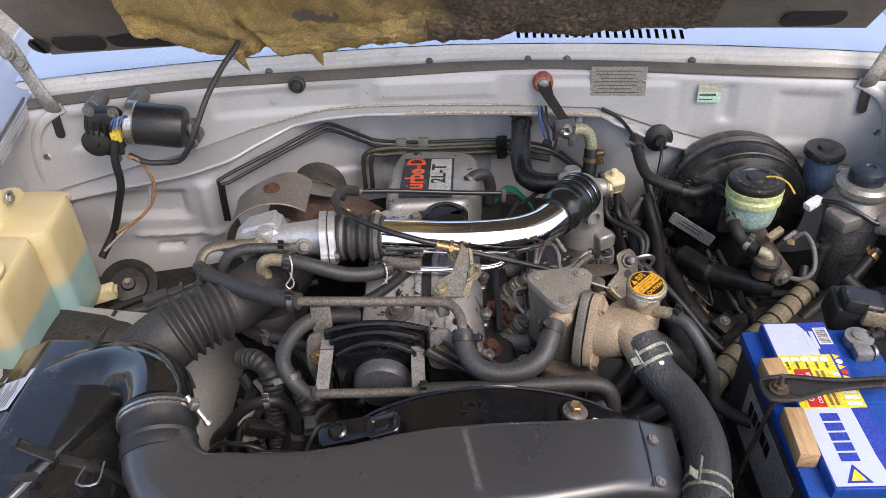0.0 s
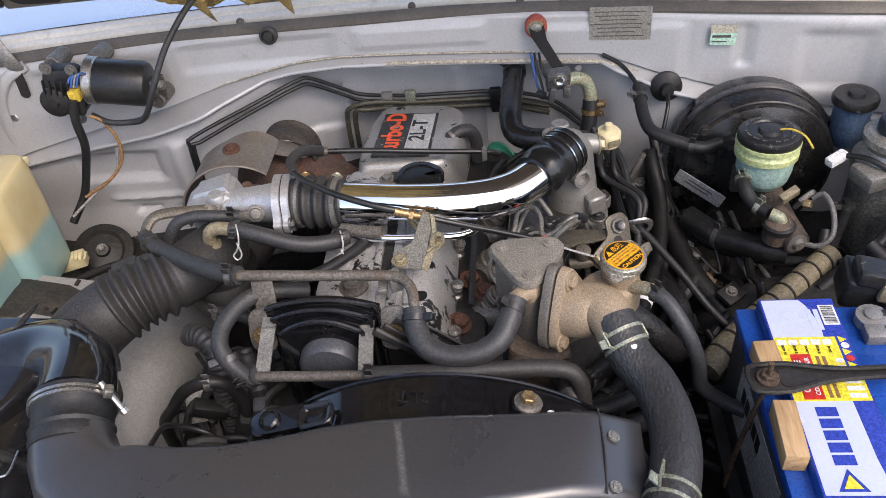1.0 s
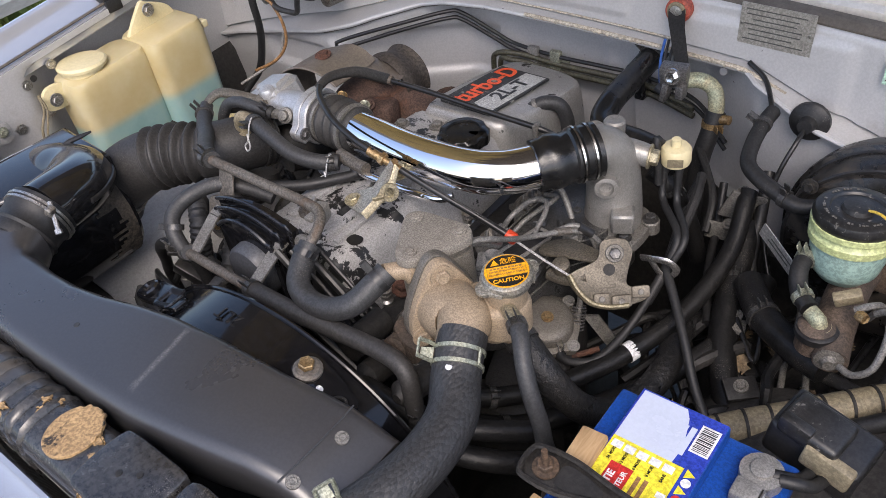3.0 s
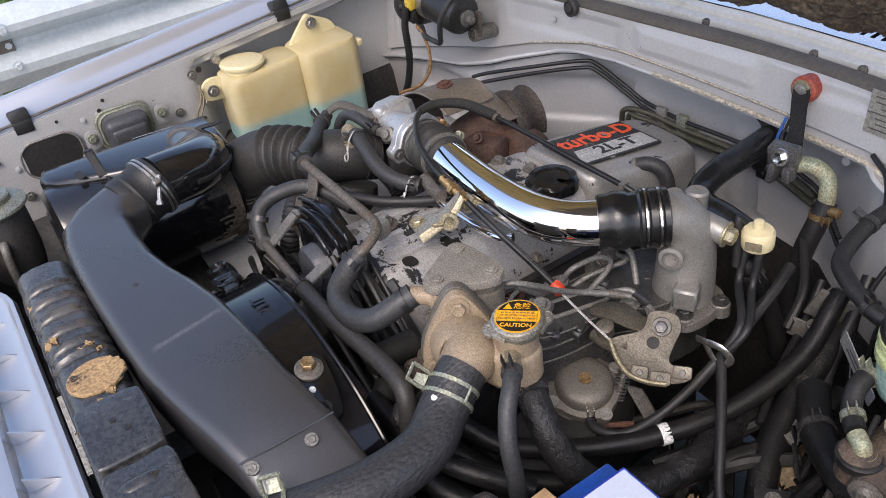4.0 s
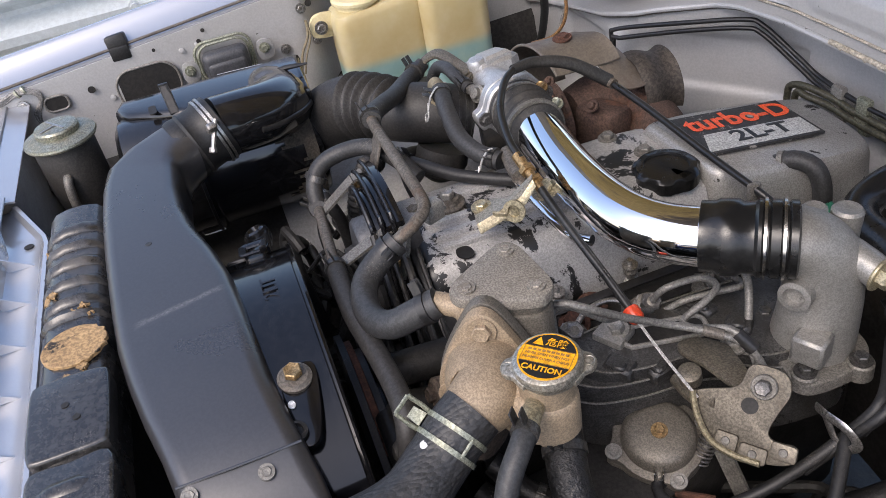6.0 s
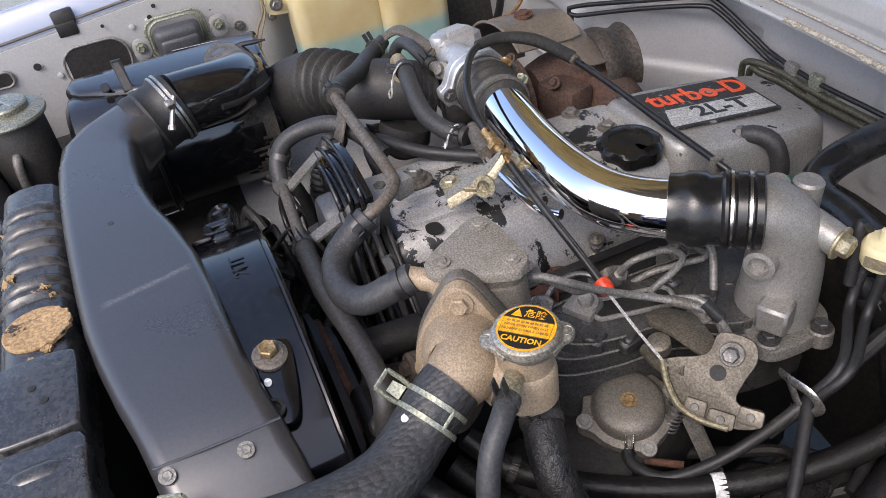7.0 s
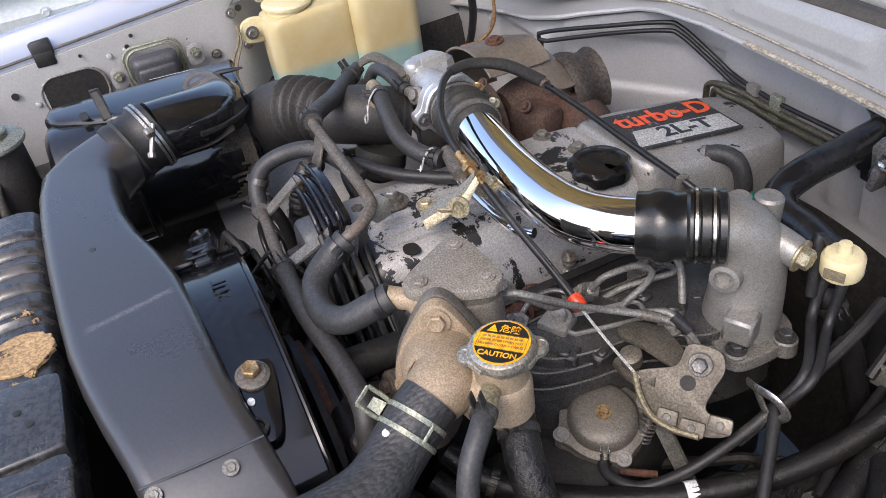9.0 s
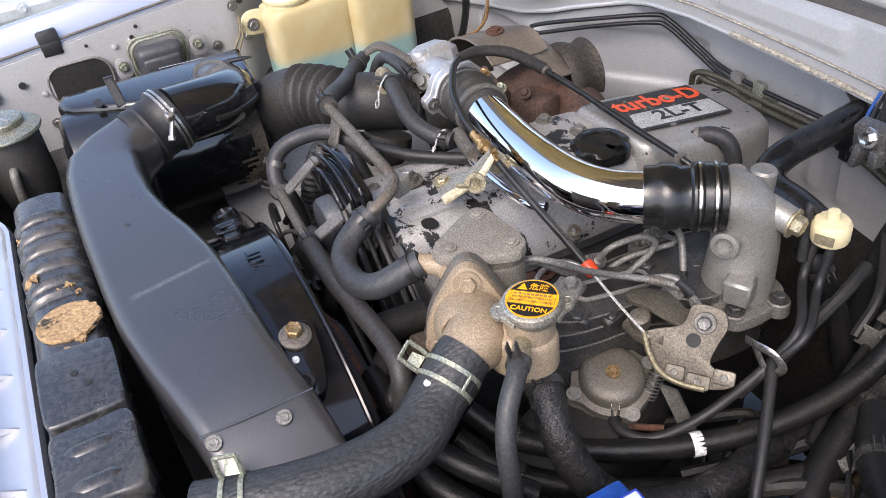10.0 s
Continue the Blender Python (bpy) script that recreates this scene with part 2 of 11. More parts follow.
M["zinc_yellow"] = surf("zinc_yellow", (0.42, 0.37, 0.24), (0.33, 0.29, 0.20), 24, 400, (0.35, 0.5), 0.6, 0.12, dirt=(0.18, 0.14, 0.09), dirt_at=(0.58, 0.8), dirt_scale=22, dirt_metal=0.1)
M["brass"] = surf("brass", (0.42, 0.29, 0.14), (0.30, 0.20, 0.10), 40, 400, (0.35, 0.5), 0.8, 0.1)
M["rusty_pipe"] = surf("rusty_pipe", (0.15, 0.135, 0.115), (0.095, 0.082, 0.068), 30, 320, (0.5, 0.7), 0.35, 0.2, dirt=(0.12, 0.075, 0.048), dirt_at=(0.56, 0.75), dirt_scale=24)
M["rust"] = surf("rust", (0.105, 0.062, 0.046), (0.060, 0.040, 0.033), 22, 300, (0.75, 0.95), 0.05, 0.8, dirt=(0.20, 0.088, 0.045), dirt_at=(0.55, 0.72), dirt_scale=14)
M["rust_bright"] = surf("rust_bright", (0.105, 0.042, 0.024), (0.06, 0.03, 0.02), 60, 300, (0.8, 0.95), 0.0, 0.4)
M["heat_shield"] = surf("heat_shield", (0.25, 0.22, 0.185), (0.19, 0.162, 0.135), 12, 200, (0.38, 0.52), 0.55, 0.06, grainy=0.1, grime=0.2, dirt=(0.13, 0.085, 0.06), dirt_at=(0.55, 0.8), dirt_scale=10, dirt_metal=0.1)
M["heat_dark"] = surf("heat_dark", (0.085, 0.072, 0.060), (0.055, 0.046, 0.039), 12, 200, (0.5, 0.7), 0.4, 0.15)
M["tag_metal"] = surf("tag_metal", (0.60, 0.59, 0.56), (0.48, 0.47, 0.44), 30, 300, (0.35, 0.5), 0.6, 0.1)
M["plate_metal"] = surf("plate_metal", (0.40, 0.38, 0.34), (0.33, 0.31, 0.27), 30, 300, (0.35, 0.5), 0.5, 0.08)
M["blue_plastic"] = surf("blue_plastic", (0.009, 0.068, 0.34), (0.010, 0.058, 0.27), 20, 300, (0.28, 0.42), 0.0, 0.05)
M["blue_print"] = plain("blue_print", (0.030, 0.055, 0.36), 0.25)
M["grey_plastic"] = surf("grey_plastic", (0.060, 0.062, 0.068), (0.045, 0.047, 0.052), 12, 300, (0.4, 0.55), 0.0, 0.08, dirt=(0.2, 0.18, 0.15), dirt_at=(0.6, 0.85))
M["white_print"] = surf("white_print", (0.50, 0.54, 0.63), (0.45, 0.49, 0.58), 14, 300, (0.2, 0.3), 0.0, 0.02, grainy=0.03)
M["white"] = plain("white", (0.78, 0.78, 0.77), 0.4)
M["yellow_print"] = plain("yellow_print", (0.80, 0.68, 0.05), 0.3)
M["red_print"] = plain("red_print", (0.55, 0.035, 0.03), 0.3)
M["orange_print"] = plain("orange_print", (0.78, 0.10, 0.025), 0.4)
M["cap_yellow"] = plain("cap_yellow", (0.85, 0.40, 0.012), 0.35)
M["ink"] = plain("ink", (0.012, 0.012, 0.012), 0.4)
M["ink_grey"] = plain("ink_grey", (0.10, 0.10, 0.09), 0.5)
M["label_grey"] = surf("label_grey", (0.55, 0.55, 0.52), (0.42, 0.42, 0.40), 50, 400, (0.35, 0.5), 0.2, 0.1)
M["label_black"] = surf("label_black", (0.02, 0.02, 0.02), (0.03, 0.03, 0.028), 50, 400, (0.45, 0.6), 0.0, 0.1, dirt=(0.26, 0.25, 0.23), dirt_at=(0.57, 0.62), dirt_scale=60)
M["cream_plastic"] = surf("cream_plastic", (0.66, 0.58, 0.35), (0.58, 0.50, 0.29), 16, 200, (0.35, 0.5), 0.0, 0.02, grainy=0.05)
M["reservoir_green"] = surf("reservoir_green", (0.50, 0.54, 0.25), (0.42, 0.47, 0.22), 18, 200, (0.3, 0.45), 0.0, 0.04)
M["reservoir_fluid"] = surf("reservoir_fluid", (0.30, 0.42, 0.36), (0.24, 0.36, 0.32), 18, 200, (0.3, 0.45), 0.0, 0.04)
M["reservoir_blue"] = surf("reservoir_blue", (0.10, 0.15, 0.24), (0.075, 0.12, 0.19), 18, 200, (0.3, 0.45), 0.0, 0.04)
M["red_rubber"] = plain("red_rubber", (0.36, 0.07, 0.04), 0.6)
M["red_knob"] = plain("red_knob", (0.62, 0.06, 0.02), 0.35)
M["green_wire"] = plain("green_wire", (0.015, 0.16, 0.09), 0.4)
M["blue_wire"] = plain("blue_wire", (0.03, 0.10, 0.35), 0.4)
M["yellow_wire"] = plain("yellow_wire", (0.60, 0.42, 0.05), 0.4)
M["brown_wire"] = plain("brown_wire", (0.28, 0.15, 0.06), 0.5)
M["grey_wire"] = plain("grey_wire", (0.26, 0.25, 0.235), 0.5)
M["green_sticker"] = surf("green_sticker", (0.42, 0.66, 0.52), (0.50, 0.66, 0.52), 40, 300, (0.4, 0.5), 0.0, 0.03)
M["tan_sticker"] = plain("tan_sticker", (0.52, 0.47, 0.36), 0.5)
M["conduit_tan"] = surf("conduit_tan", (0.24, 0.20, 0.125), (0.16, 0.135, 0.085), 20, 240, (0.55, 0.7), 0.0, 0.15, dirt=(0.10, 0.075, 0.045), dirt_at=(0.52, 0.75))
M["insulation"] = surf("insulation", (0.50, 0.355, 0.125), (0.36, 0.255, 0.105), 34, 420, (0.9, 1.0), 0.0, 1.0, grainy=0.3, dirt=(0.15, 0.115, 0.075), dirt_at=(0.54, 0.70), dirt_scale=12, bump_dist=0.005)
M["felt_brown"] = surf("felt_brown", (0.115, 0.085, 0.058), (0.07, 0.054, 0.04), 16, 420, (0.9, 1.0), 0.0, 0.8, grainy=0.45, dirt=(0.22, 0.155, 0.085), dirt_at=(0.60, 0.78), dirt_scale=16, bump_dist=0.004)
M["tan_bare"] = surf("tan_bare", (0.40, 0.26, 0.12), (0.30, 0.19, 0.09), 40, 260, (0.6, 0.8), 0.0, 0.25, dirt=(0.02, 0.018, 0.016), dirt_at=(0.62, 0.66), dirt_scale=26)
M["galvanised"] = surf("galvanised", (0.58, 0.62, 0.63), (0.48, 0.52, 0.53), 5, 60, (0.4, 0.55), 0.45, 0.04, dirt=(0.40, 0.42, 0.41), dirt_at=(0.5, 0.85), dirt_scale=3, grainy=0.06)
M["gravel"] = surf("gravel", (0.40, 0.37, 0.32), (0.28, 0.255, 0.215), 3, 60, (0.85, 1.0), 0.0, 1.0, bump_dist=0.03, dirt=(0.40, 0.36, 0.29), dirt_scale=14)
M["grass"] = surf("grass", (0.060, 0.115, 0.022), (0.12, 0.15, 0.035), 3, 40, (0.7, 0.9), 0.0, 0.3)
M["fins"] = surf("fins", (0.02, 0.02, 0.02), (0.04, 0.036, 0.03), 30, 300, (0.5, 0.7), 0.2, 0.3)

M["zinc_pale"] = surf("zinc_pale", (0.36, 0.37, 0.29), (0.28, 0.29, 0.22), 30, 400, (0.42, 0.55), 0.6, 0.08)
M["lever_metal"] = surf("lever_metal", (0.15, 0.132, 0.102), (0.095, 0.083, 0.064), 18, 460, (0.4, 0.56), 0.45, 0.2, grime=0.2, dirt=(0.09, 0.07, 0.05), dirt_at=(0.58, 0.78), dirt_scale=30, dirt_metal=0.0)
# near-black version of the apron tone for the low panels
M["apron_dark"] = surf("apron_dark", (0.040, 0.037, 0.034), (0.018, 0.017, 0.016), 9, 140, (0.5, 0.8), 0.0, 0.3, dirt=(0.11, 0.09, 0.07), dirt_at=(0.58, 0.85), dirt_scale=8)
M["line_olive"] = surf("line_olive", (0.085, 0.082, 0.055), (0.065, 0.06, 0.042), 30, 300, (0.4, 0.55), 0.2, 0.08)
M["verdigris"] = surf("verdigris", (0.28, 0.31, 0.22), (0.33, 0.29, 0.18), 40, 400, (0.5, 0.7), 0.3, 0.2)
M["cap_black"] = surf("cap_black", (0.014, 0.014, 0.014), (0.022, 0.021, 0.020), 30, 300, (0.3, 0.45), 0.0, 0.08, dirt=(0.16, 0.15, 0.135), dirt_at=(0.60, 0.66), dirt_scale=110)
M["booster_black"] = surf("booster_black", (0.011, 0.011, 0.011), (0.022, 0.020, 0.018), 14, 180, (0.16, 0.36), 0.0, 0.15, dirt=(0.10, 0.08, 0.06), dirt_at=(0.55, 0.75), dirt_scale=18)
M["cast_rusty"] = surf("cast_rusty", (0.12, 0.085, 0.06), (0.07, 0.055, 0.045), 26, 300, (0.6, 0.85), 0.1, 0.5, dirt=(0.035, 0.03, 0.026), dirt_at=(0.5, 0.7), dirt_scale=20)
M["filter_grey"] = surf("filter_grey", (0.17, 0.165, 0.145), (0.11, 0.105, 0.09), 16, 260, (0.34, 0.5), 0.4, 0.08, grime=0.25, dirt=(0.06, 0.055, 0.045), dirt_at=(0.5, 0.75), dirt_scale=12)
M["side_print"] = surf("side_print", (0.46, 0.46, 0.45), (0.40, 0.40, 0.395), 20, 300, (0.3, 0.45), 0.0, 0.02, grime=0.15)
M["clamp_dark"] = surf("clamp_dark", (0.040, 0.036, 0.031), (0.022, 0.020, 0.018), 26, 300, (0.4, 0.6), 0.3, 0.2, dirt=(0.16, 0.10, 0.055), dirt_at=(0.58, 0.8), dirt_scale=22)


def wood_material():
    m, n, l, b = shader("pine")
    co = n.new("ShaderNodeTexCoord").outputs["Object"]
    mp = n.new("ShaderNodeMapping")
    mp.inputs["Scale"].default_value = (130, 18, 130)
    l.new(co, mp.inputs["Vector"])
    t = noise_tex(n, l, mp.outputs["Vector"], 1.0, 6, 0.6, 0.6)
    r = ramp(n, [(0.22, (0.13, 0.075, 0.035)), (0.45, (0.36, 0.225, 0.105)), (0.62, (0.48, 0.32, 0.165)), (0.8, (0.55, 0.39, 0.215))])
    l.new(t.outputs["Fac"], r.inputs["Fac"])
    l.new(r.outputs["Color"], b.inputs["Base Color"])
    b.inputs["Roughness"].default_value = 0.75
    bp = n.new("ShaderNodeBump")
    bp.inputs["Strength"].default_value, bp.inputs["Distance"].default_value = 0.4, 0.001
    l.new(t.outputs["Fac"], bp.inputs["Height"])
    l.new(bp.outputs["Normal"], b.inputs["Normal"])
    return m


def tank_material(level):
    """Cloudy cream plastic through which blue washer fluid shows below its level."""
    m, n, l, b = shader("washer_tank")
    pos = n.new("ShaderNodeNewGeometry").outputs["Position"]
    sep = n.new("ShaderNodeSeparateXYZ")
    l.new(pos, sep.inputs[0])
    mr = n.new("ShaderNodeMapRange")
    mr.interpolation_type = "SMOOTHSTEP"
    mr.inputs["From Min"].default_value, mr.inputs["From Max"].default_value = level - 0.010, level + 0.014
    l.new(sep.outputs["Z"], mr.inputs["Value"])
    co = n.new("ShaderNodeTexCoord").outputs["Object"]
    t = noise_tex(n, l, co, 9, 5, 0.6)
    cream = ramp(n, [(0.25, (0.43, 0.33, 0.15)), (0.5, (0.50, 0.42, 0.23)), (0.75, (0.58, 0.52, 0.34))])
    blue = ramp(n, [(0.25, (0.17, 0.31, 0.31)), (0.5, (0.25, 0.40, 0.39)), (0.75, (0.36, 0.46, 0.40))])
    l.new(t.outputs["Fac"], cream.inputs["Fac"])
    l.new(t.outputs["Fac"], blue.inputs["Fac"])
    mix = n.new("ShaderNodeMix")
    mix.data_type = "RGBA"
    l.new(mr.outputs["Result"], mix.inputs[0])
    l.new(blue.outputs["Color"], mix.inputs[6])
    l.new(cream.outputs["Color"], mix.inputs[7])
    l.new(mix.outputs[2], b.inputs["Base Color"])
    b.inputs["Roughness"].default_value = 0.42
    b.inputs["Subsurface Weight"].default_value = 0.25
    b.inputs["Subsurface Radius"].default_value = (0.02, 0.015, 0.008)
    return m


def fade_to_felt(m, felt):
    """Lets the yellow wool turn into brown felt towards the middle of the bonnet, with a ragged change."""
    n, l = m.node_tree.nodes, m.node_tree.links
    b = n["Principled BSDF"]
    old = b.inputs["Base Color"].links[0].from_socket
    co = n.new("ShaderNodeTexCoord").outputs["Object"]
    sep = n.new("ShaderNodeSeparateXYZ")
    l.new(co, sep.inputs[0])
    big = noise_tex(n, l, co, 9, 5, 0.6, 0.3)
    fine = noise_tex(n, l, co, 130, 4, 0.65)
    add = n.new("ShaderNodeMath")
    add.operation = "MULTIPLY_ADD"
    add.inputs[1].default_value = 0.55
    l.new(big.outputs["Fac"], add.inputs[0])
    l.new(sep.outputs["X"], add.inputs[2])
    mr = n.new("ShaderNodeMapRange")
    mr.interpolation_type = "SMOOTHSTEP"
    mr.inputs["From Min"].default_value, mr.inputs["From Max"].default_value = 0.12, 0.27
    l.new(add.outputs[0], mr.inputs["Value"])
    brown = ramp(n, [(0.35, tuple(0.55 * c for c in felt)), (0.5, felt), (0.68, tuple(1.9 * c for c in felt))])
    l.new(fine.outputs["Fac"], brown.inputs["Fac"])
    mix = n.new("ShaderNodeMix")
    mix.data_type = "RGBA"
    l.new(mr.outputs["Result"], mix.inputs[0])
    l.new(old, mix.inputs[6])
    l.new(brown.outputs["Color"], mix.inputs[7])
    l.new(mix.outputs[2], b.inputs["Base Color"])


def scuff_line(m, x0, lean, reach, col):
    """A pale rubbed streak along one line of the duct, broken up by noise."""
    n, l = m.node_tree.nodes, m.node_tree.links
    b = n["Principled BSDF"]
    old = b.inputs["Base Color"].links[0].from_socket
    co = n.new("ShaderNodeTexCoord").outputs["Object"]
    sep = n.new("ShaderNodeSeparateXYZ")
    l.new(co, sep.inputs[0])
    wob = noise_tex(n, l, co, 40, 3, 0.6)
    spk = noise_tex(n, l, co, 420, 4, 0.7, 0.5)

    def calc(op, a, b2, c=None):
        k = n.new("ShaderNodeMath")
        k.operation = op
        for i, q in enumerate((a, b2, c)):
            if q is None:
                continue
            if isinstance(q, (int, float)):
                k.inputs[i].default_value = q
            else:
                l.new(q, k.inputs[i])
        return k.outputs[0]
    off = calc("MULTIPLY_ADD", sep.outputs["Y"], lean, x0)
    d = calc("ABSOLUTE", calc("MULTIPLY_ADD", wob.outputs["Fac"], 0.012, calc("SUBTRACT", calc("SUBTRACT", sep.outputs["X"], off), 0.006)), 0.0)
    near = calc("SUBTRACT", 1.0, calc("MULTIPLY", d, 190.0))
    end = calc("SUBTRACT", 1.0, calc("POWER", calc("DIVIDE", calc("ABSOLUTE", sep.outputs["Y"], 0.0), reach), 4.0))
    amt = calc("MULTIPLY", calc("MAXIMUM", calc("MINIMUM", near, end), 0.0), calc("MULTIPLY_ADD", spk.outputs["Fac"], 3.0, -1.05))
    mix = n.new("ShaderNodeMix")
    mix.data_type = "RGBA"
    mix.inputs[7].default_value = (*col, 1)
    l.new(amt, mix.inputs[0])
    l.new(old, mix.inputs[6])
    l.new(mix.outputs[2], b.inputs["Base Color"])


scuff_line(M["duct_black"], 0.056, -0.19, 0.046, (0.16, 0.155, 0.15))
fade_to_felt(M["insulation"], (0.105, 0.078, 0.053))
M["pine"] = wood_material()
M["washer_tank"] = tank_material(0.979)
M["cast_plate"] = surf("cast_plate", (0.265, 0.242, 0.206), (0.222, 0.20, 0.168), 14, 560, (0.5, 0.66), 0.3, 0.16, grime=0.1, dirt=(0.16, 0.142, 0.118), dirt_at=(0.57, 0.63), dirt_scale=60, dirt_metal=0.1)
M["cast_alu_dull"] = surf("cast_alu_dull", (0.185, 0.168, 0.142), (0.13, 0.117, 0.096), 16, 560, (0.42, 0.58), 0.4, 0.28, grainy=0.2, grime=0.2, dirt=(0.10, 0.08, 0.055), dirt_at=(0.60, 0.82), dirt_scale=22, dirt_metal=0.0)
M["cast_mani"] = surf("cast_mani", (0.085, 0.084, 0.082), (0.036, 0.035, 0.034), 22, 520, (0.24, 0.42), 0.35, 0.35, grainy=0.28, grime=0.4, dirt=(0.022, 0.020, 0.018), dirt_at=(0.50, 0.62), dirt_scale=26, dirt_rough=0.32, dirt_metal=0.0)
M["steel_grey"] = surf("steel_grey", (0.22, 0.21, 0.20), (0.15, 0.145, 0.14), 30, 400, (0.35, 0.5), 0.7, 0.15)
M["line_grey"] = surf("line_grey", (0.20, 0.195, 0.18), (0.14, 0.135, 0.125), 30, 400, (0.4, 0.55), 0.2, 0.1, dirt=(0.09, 0.07, 0.05), dirt_at=(0.6, 0.8), dirt_scale=30)
M["cap_plate"] = surf("cap_plate", (0.48, 0.46, 0.40), (0.36, 0.335, 0.28), 30, 420, (0.34, 0.5), 0.8, 0.08, dirt=(0.26, 0.20, 0.13), dirt_at=(0.55, 0.78), dirt_scale=40, dirt_metal=0.3)
M["bracket_zinc"] = surf("bracket_zinc", (0.36, 0.34, 0.29), (0.28, 0.26, 0.21), 24, 400, (0.38, 0.55), 0.5, 0.15, dirt=(0.15, 0.12, 0.08), dirt_at=(0.55, 0.75), dirt_scale=30, dirt_metal=0.1)
M["emboss_grey"] = surf("emboss_grey", (0.035, 0.035, 0.037), (0.025, 0.025, 0.027), 20, 300, (0.2, 0.35), 0.0, 0.03)
M["filter_head"] = surf("filter_head", (0.36, 0.345, 0.31), (0.27, 0.255, 0.225), 16, 420, (0.36, 0.5), 0.6, 0.12, grime=0.25, dirt=(0.09, 0.075, 0.055), dirt_at=(0.52, 0.75), dirt_scale=20, dirt_metal=0.1)
M["rod_rust"] = surf("rod_rust", (0.12, 0.075, 0.045), (0.07, 0.05, 0.035), 40, 300, (0.6, 0.8), 0.3, 0.3)
M["strap_black"] = surf("strap_black", (0.012, 0.012, 0.012), (0.02, 0.019, 0.018), 30, 300, (0.6, 0.8), 0.0, 0.1, spec=0.25)
M["clip_dark"] = surf("clip_dark", (0.10, 0.097, 0.092), (0.055, 0.052, 0.05), 40, 400, (0.35, 0.5), 0.6, 0.15)
M["rubber_dark"] = surf("rubber_dark", (0.0075, 0.0075, 0.0078), (0.012, 0.0115, 0.011), 26, 260, (0.30, 0.52), 0.0, 0.35, spec=0.3, grime=0.3, bump_dist=0.003, dirt=(0.034, 0.030, 0.026), dirt_at=(0.60, 0.85), dirt_scale=22, dust=0.37)


def knit_material():
    """Woven rubber hose: small raised stitches over a dusty black body."""
    m = surf("hose_knit", (0.034, 0.034, 0.035), (0.027, 0.027, 0.027), 18, 500, (0.42, 0.58), 0.0, 0.1, grime=0.12, dirt=(0.10, 0.088, 0.07), dirt_at=(0.62, 0.92), dirt_scale=14, dust=0.375)
    n, l = m.node_tree.nodes, m.node_tree.links
    b = n["Principled BSDF"]
    co = n.new("ShaderNodeTexCoord").outputs["Object"]
    vo = n.new("ShaderNodeTexVoronoi")
    vo.inputs["Scale"].default_value = 260.0
    mp = n.new("ShaderNodeMapping")
    mp.inputs["Rotation"].default_value = (0.0, 0.0, 0.6)
    mp.inputs["Scale"].default_value = (1.0, 0.55, 1.0)
    l.new(co, mp.inputs["Vector"])
    l.new(mp.outputs["Vector"], vo.inputs["Vector"])
    bp = n.new("ShaderNodeBump")
    bp.inputs["Strength"].default_value, bp.inputs["Distance"].default_value = 0.6, 0.0016
    bp.invert = True
    l.new(vo.outputs["Distance"], bp.inputs["Height"])
    l.new(bp.outputs["Normal"], b.inputs["Normal"])
    return m


M["hose_knit"] = knit_material()
M["arm_grey"] = surf("arm_grey", (0.27, 0.255, 0.235), (0.20, 0.19, 0.17), 14, 240, (0.4, 0.55), 0.3, 0.08, grime=0.25, dirt=(0.13, 0.10, 0.075), dirt_at=(0.58, 0.8), dirt_scale=14)
M["shroud_gloss"] = surf("shroud_gloss", (0.006, 0.006, 0.007), (0.009, 0.009, 0.010), 9, 140, (0.06, 0.12), 0.0, 0.006, grime=0.1, dust=0.41, spec=0.45)
M["rubber_gloss"] = surf("rubber_gloss", (0.008, 0.008, 0.008), (0.014, 0.014, 0.014), 18, 240, (0.16, 0.34), 0.0, 0.06, grime=0.3, dirt=(0.06, 0.055, 0.05), dirt_at=(0.60, 0.85), dirt_scale=22)
M["wire_silver"] = surf("wire_silver", (0.58, 0.57, 0.55), (0.48, 0.47, 0.45), 40, 500, (0.3, 0.45), 0.3, 0.05, grime=0.0)


# ---- building helpers ----
V = Vector


def catmull(pts, step=0.006):
    """A smooth line through the points."""
    p = [V(q) for q in pts]
    if len(p) < 3:
        return p
    p = [2 * p[0] - p[1]] + p + [2 * p[-1] - p[-2]]
    out = []
    for a, b, c, d in zip(p, p[1:], p[2:], p[3:]):
        k = max(2, int((c - b).length / step))
        for i in range(k):
            t = i / k
            out.append(0.5 * ((2 * b) + (c - a) * t + (2 * a - 5 * b + 4 * c - d) * t * t + (3 * b - a - 3 * c + d) * t ** 3))
    return out + [p[-2]]


def ring_loft(bm, rings, closed_ends=True):
    vs = [[bm.verts.new(v) for v in r] for r in rings]
    k = len(vs[0])
    for a, b in zip(vs, vs[1:]):
        for i in range(k):
            bm.faces.new((a[i], a[(i + 1) % k], b[(i + 1) % k], b[i]))
    if closed_ends:
        bm.faces.new(list(reversed(vs[0])))
        bm.faces.new(vs[-1])
    return bm


def frames_along(path):
    """Cross axes along a path, turned as little as possible."""
    res = []
    t0 = (path[1] - path[0]).normalized()
    up = V((0, 0, 1)) if abs(t0.z) < 0.9 else V((0, 1, 0))
    u = t0.cross(up).normalized()
    for i, p in enumerate(path):
        t = (path[min(i + 1, len(path) - 1)] - path[max(i - 1, 0)]).normalized()
        u = (u - t * u.dot(t)).normalized()
        res.append((p, t, u, t.cross(u)))
    return res


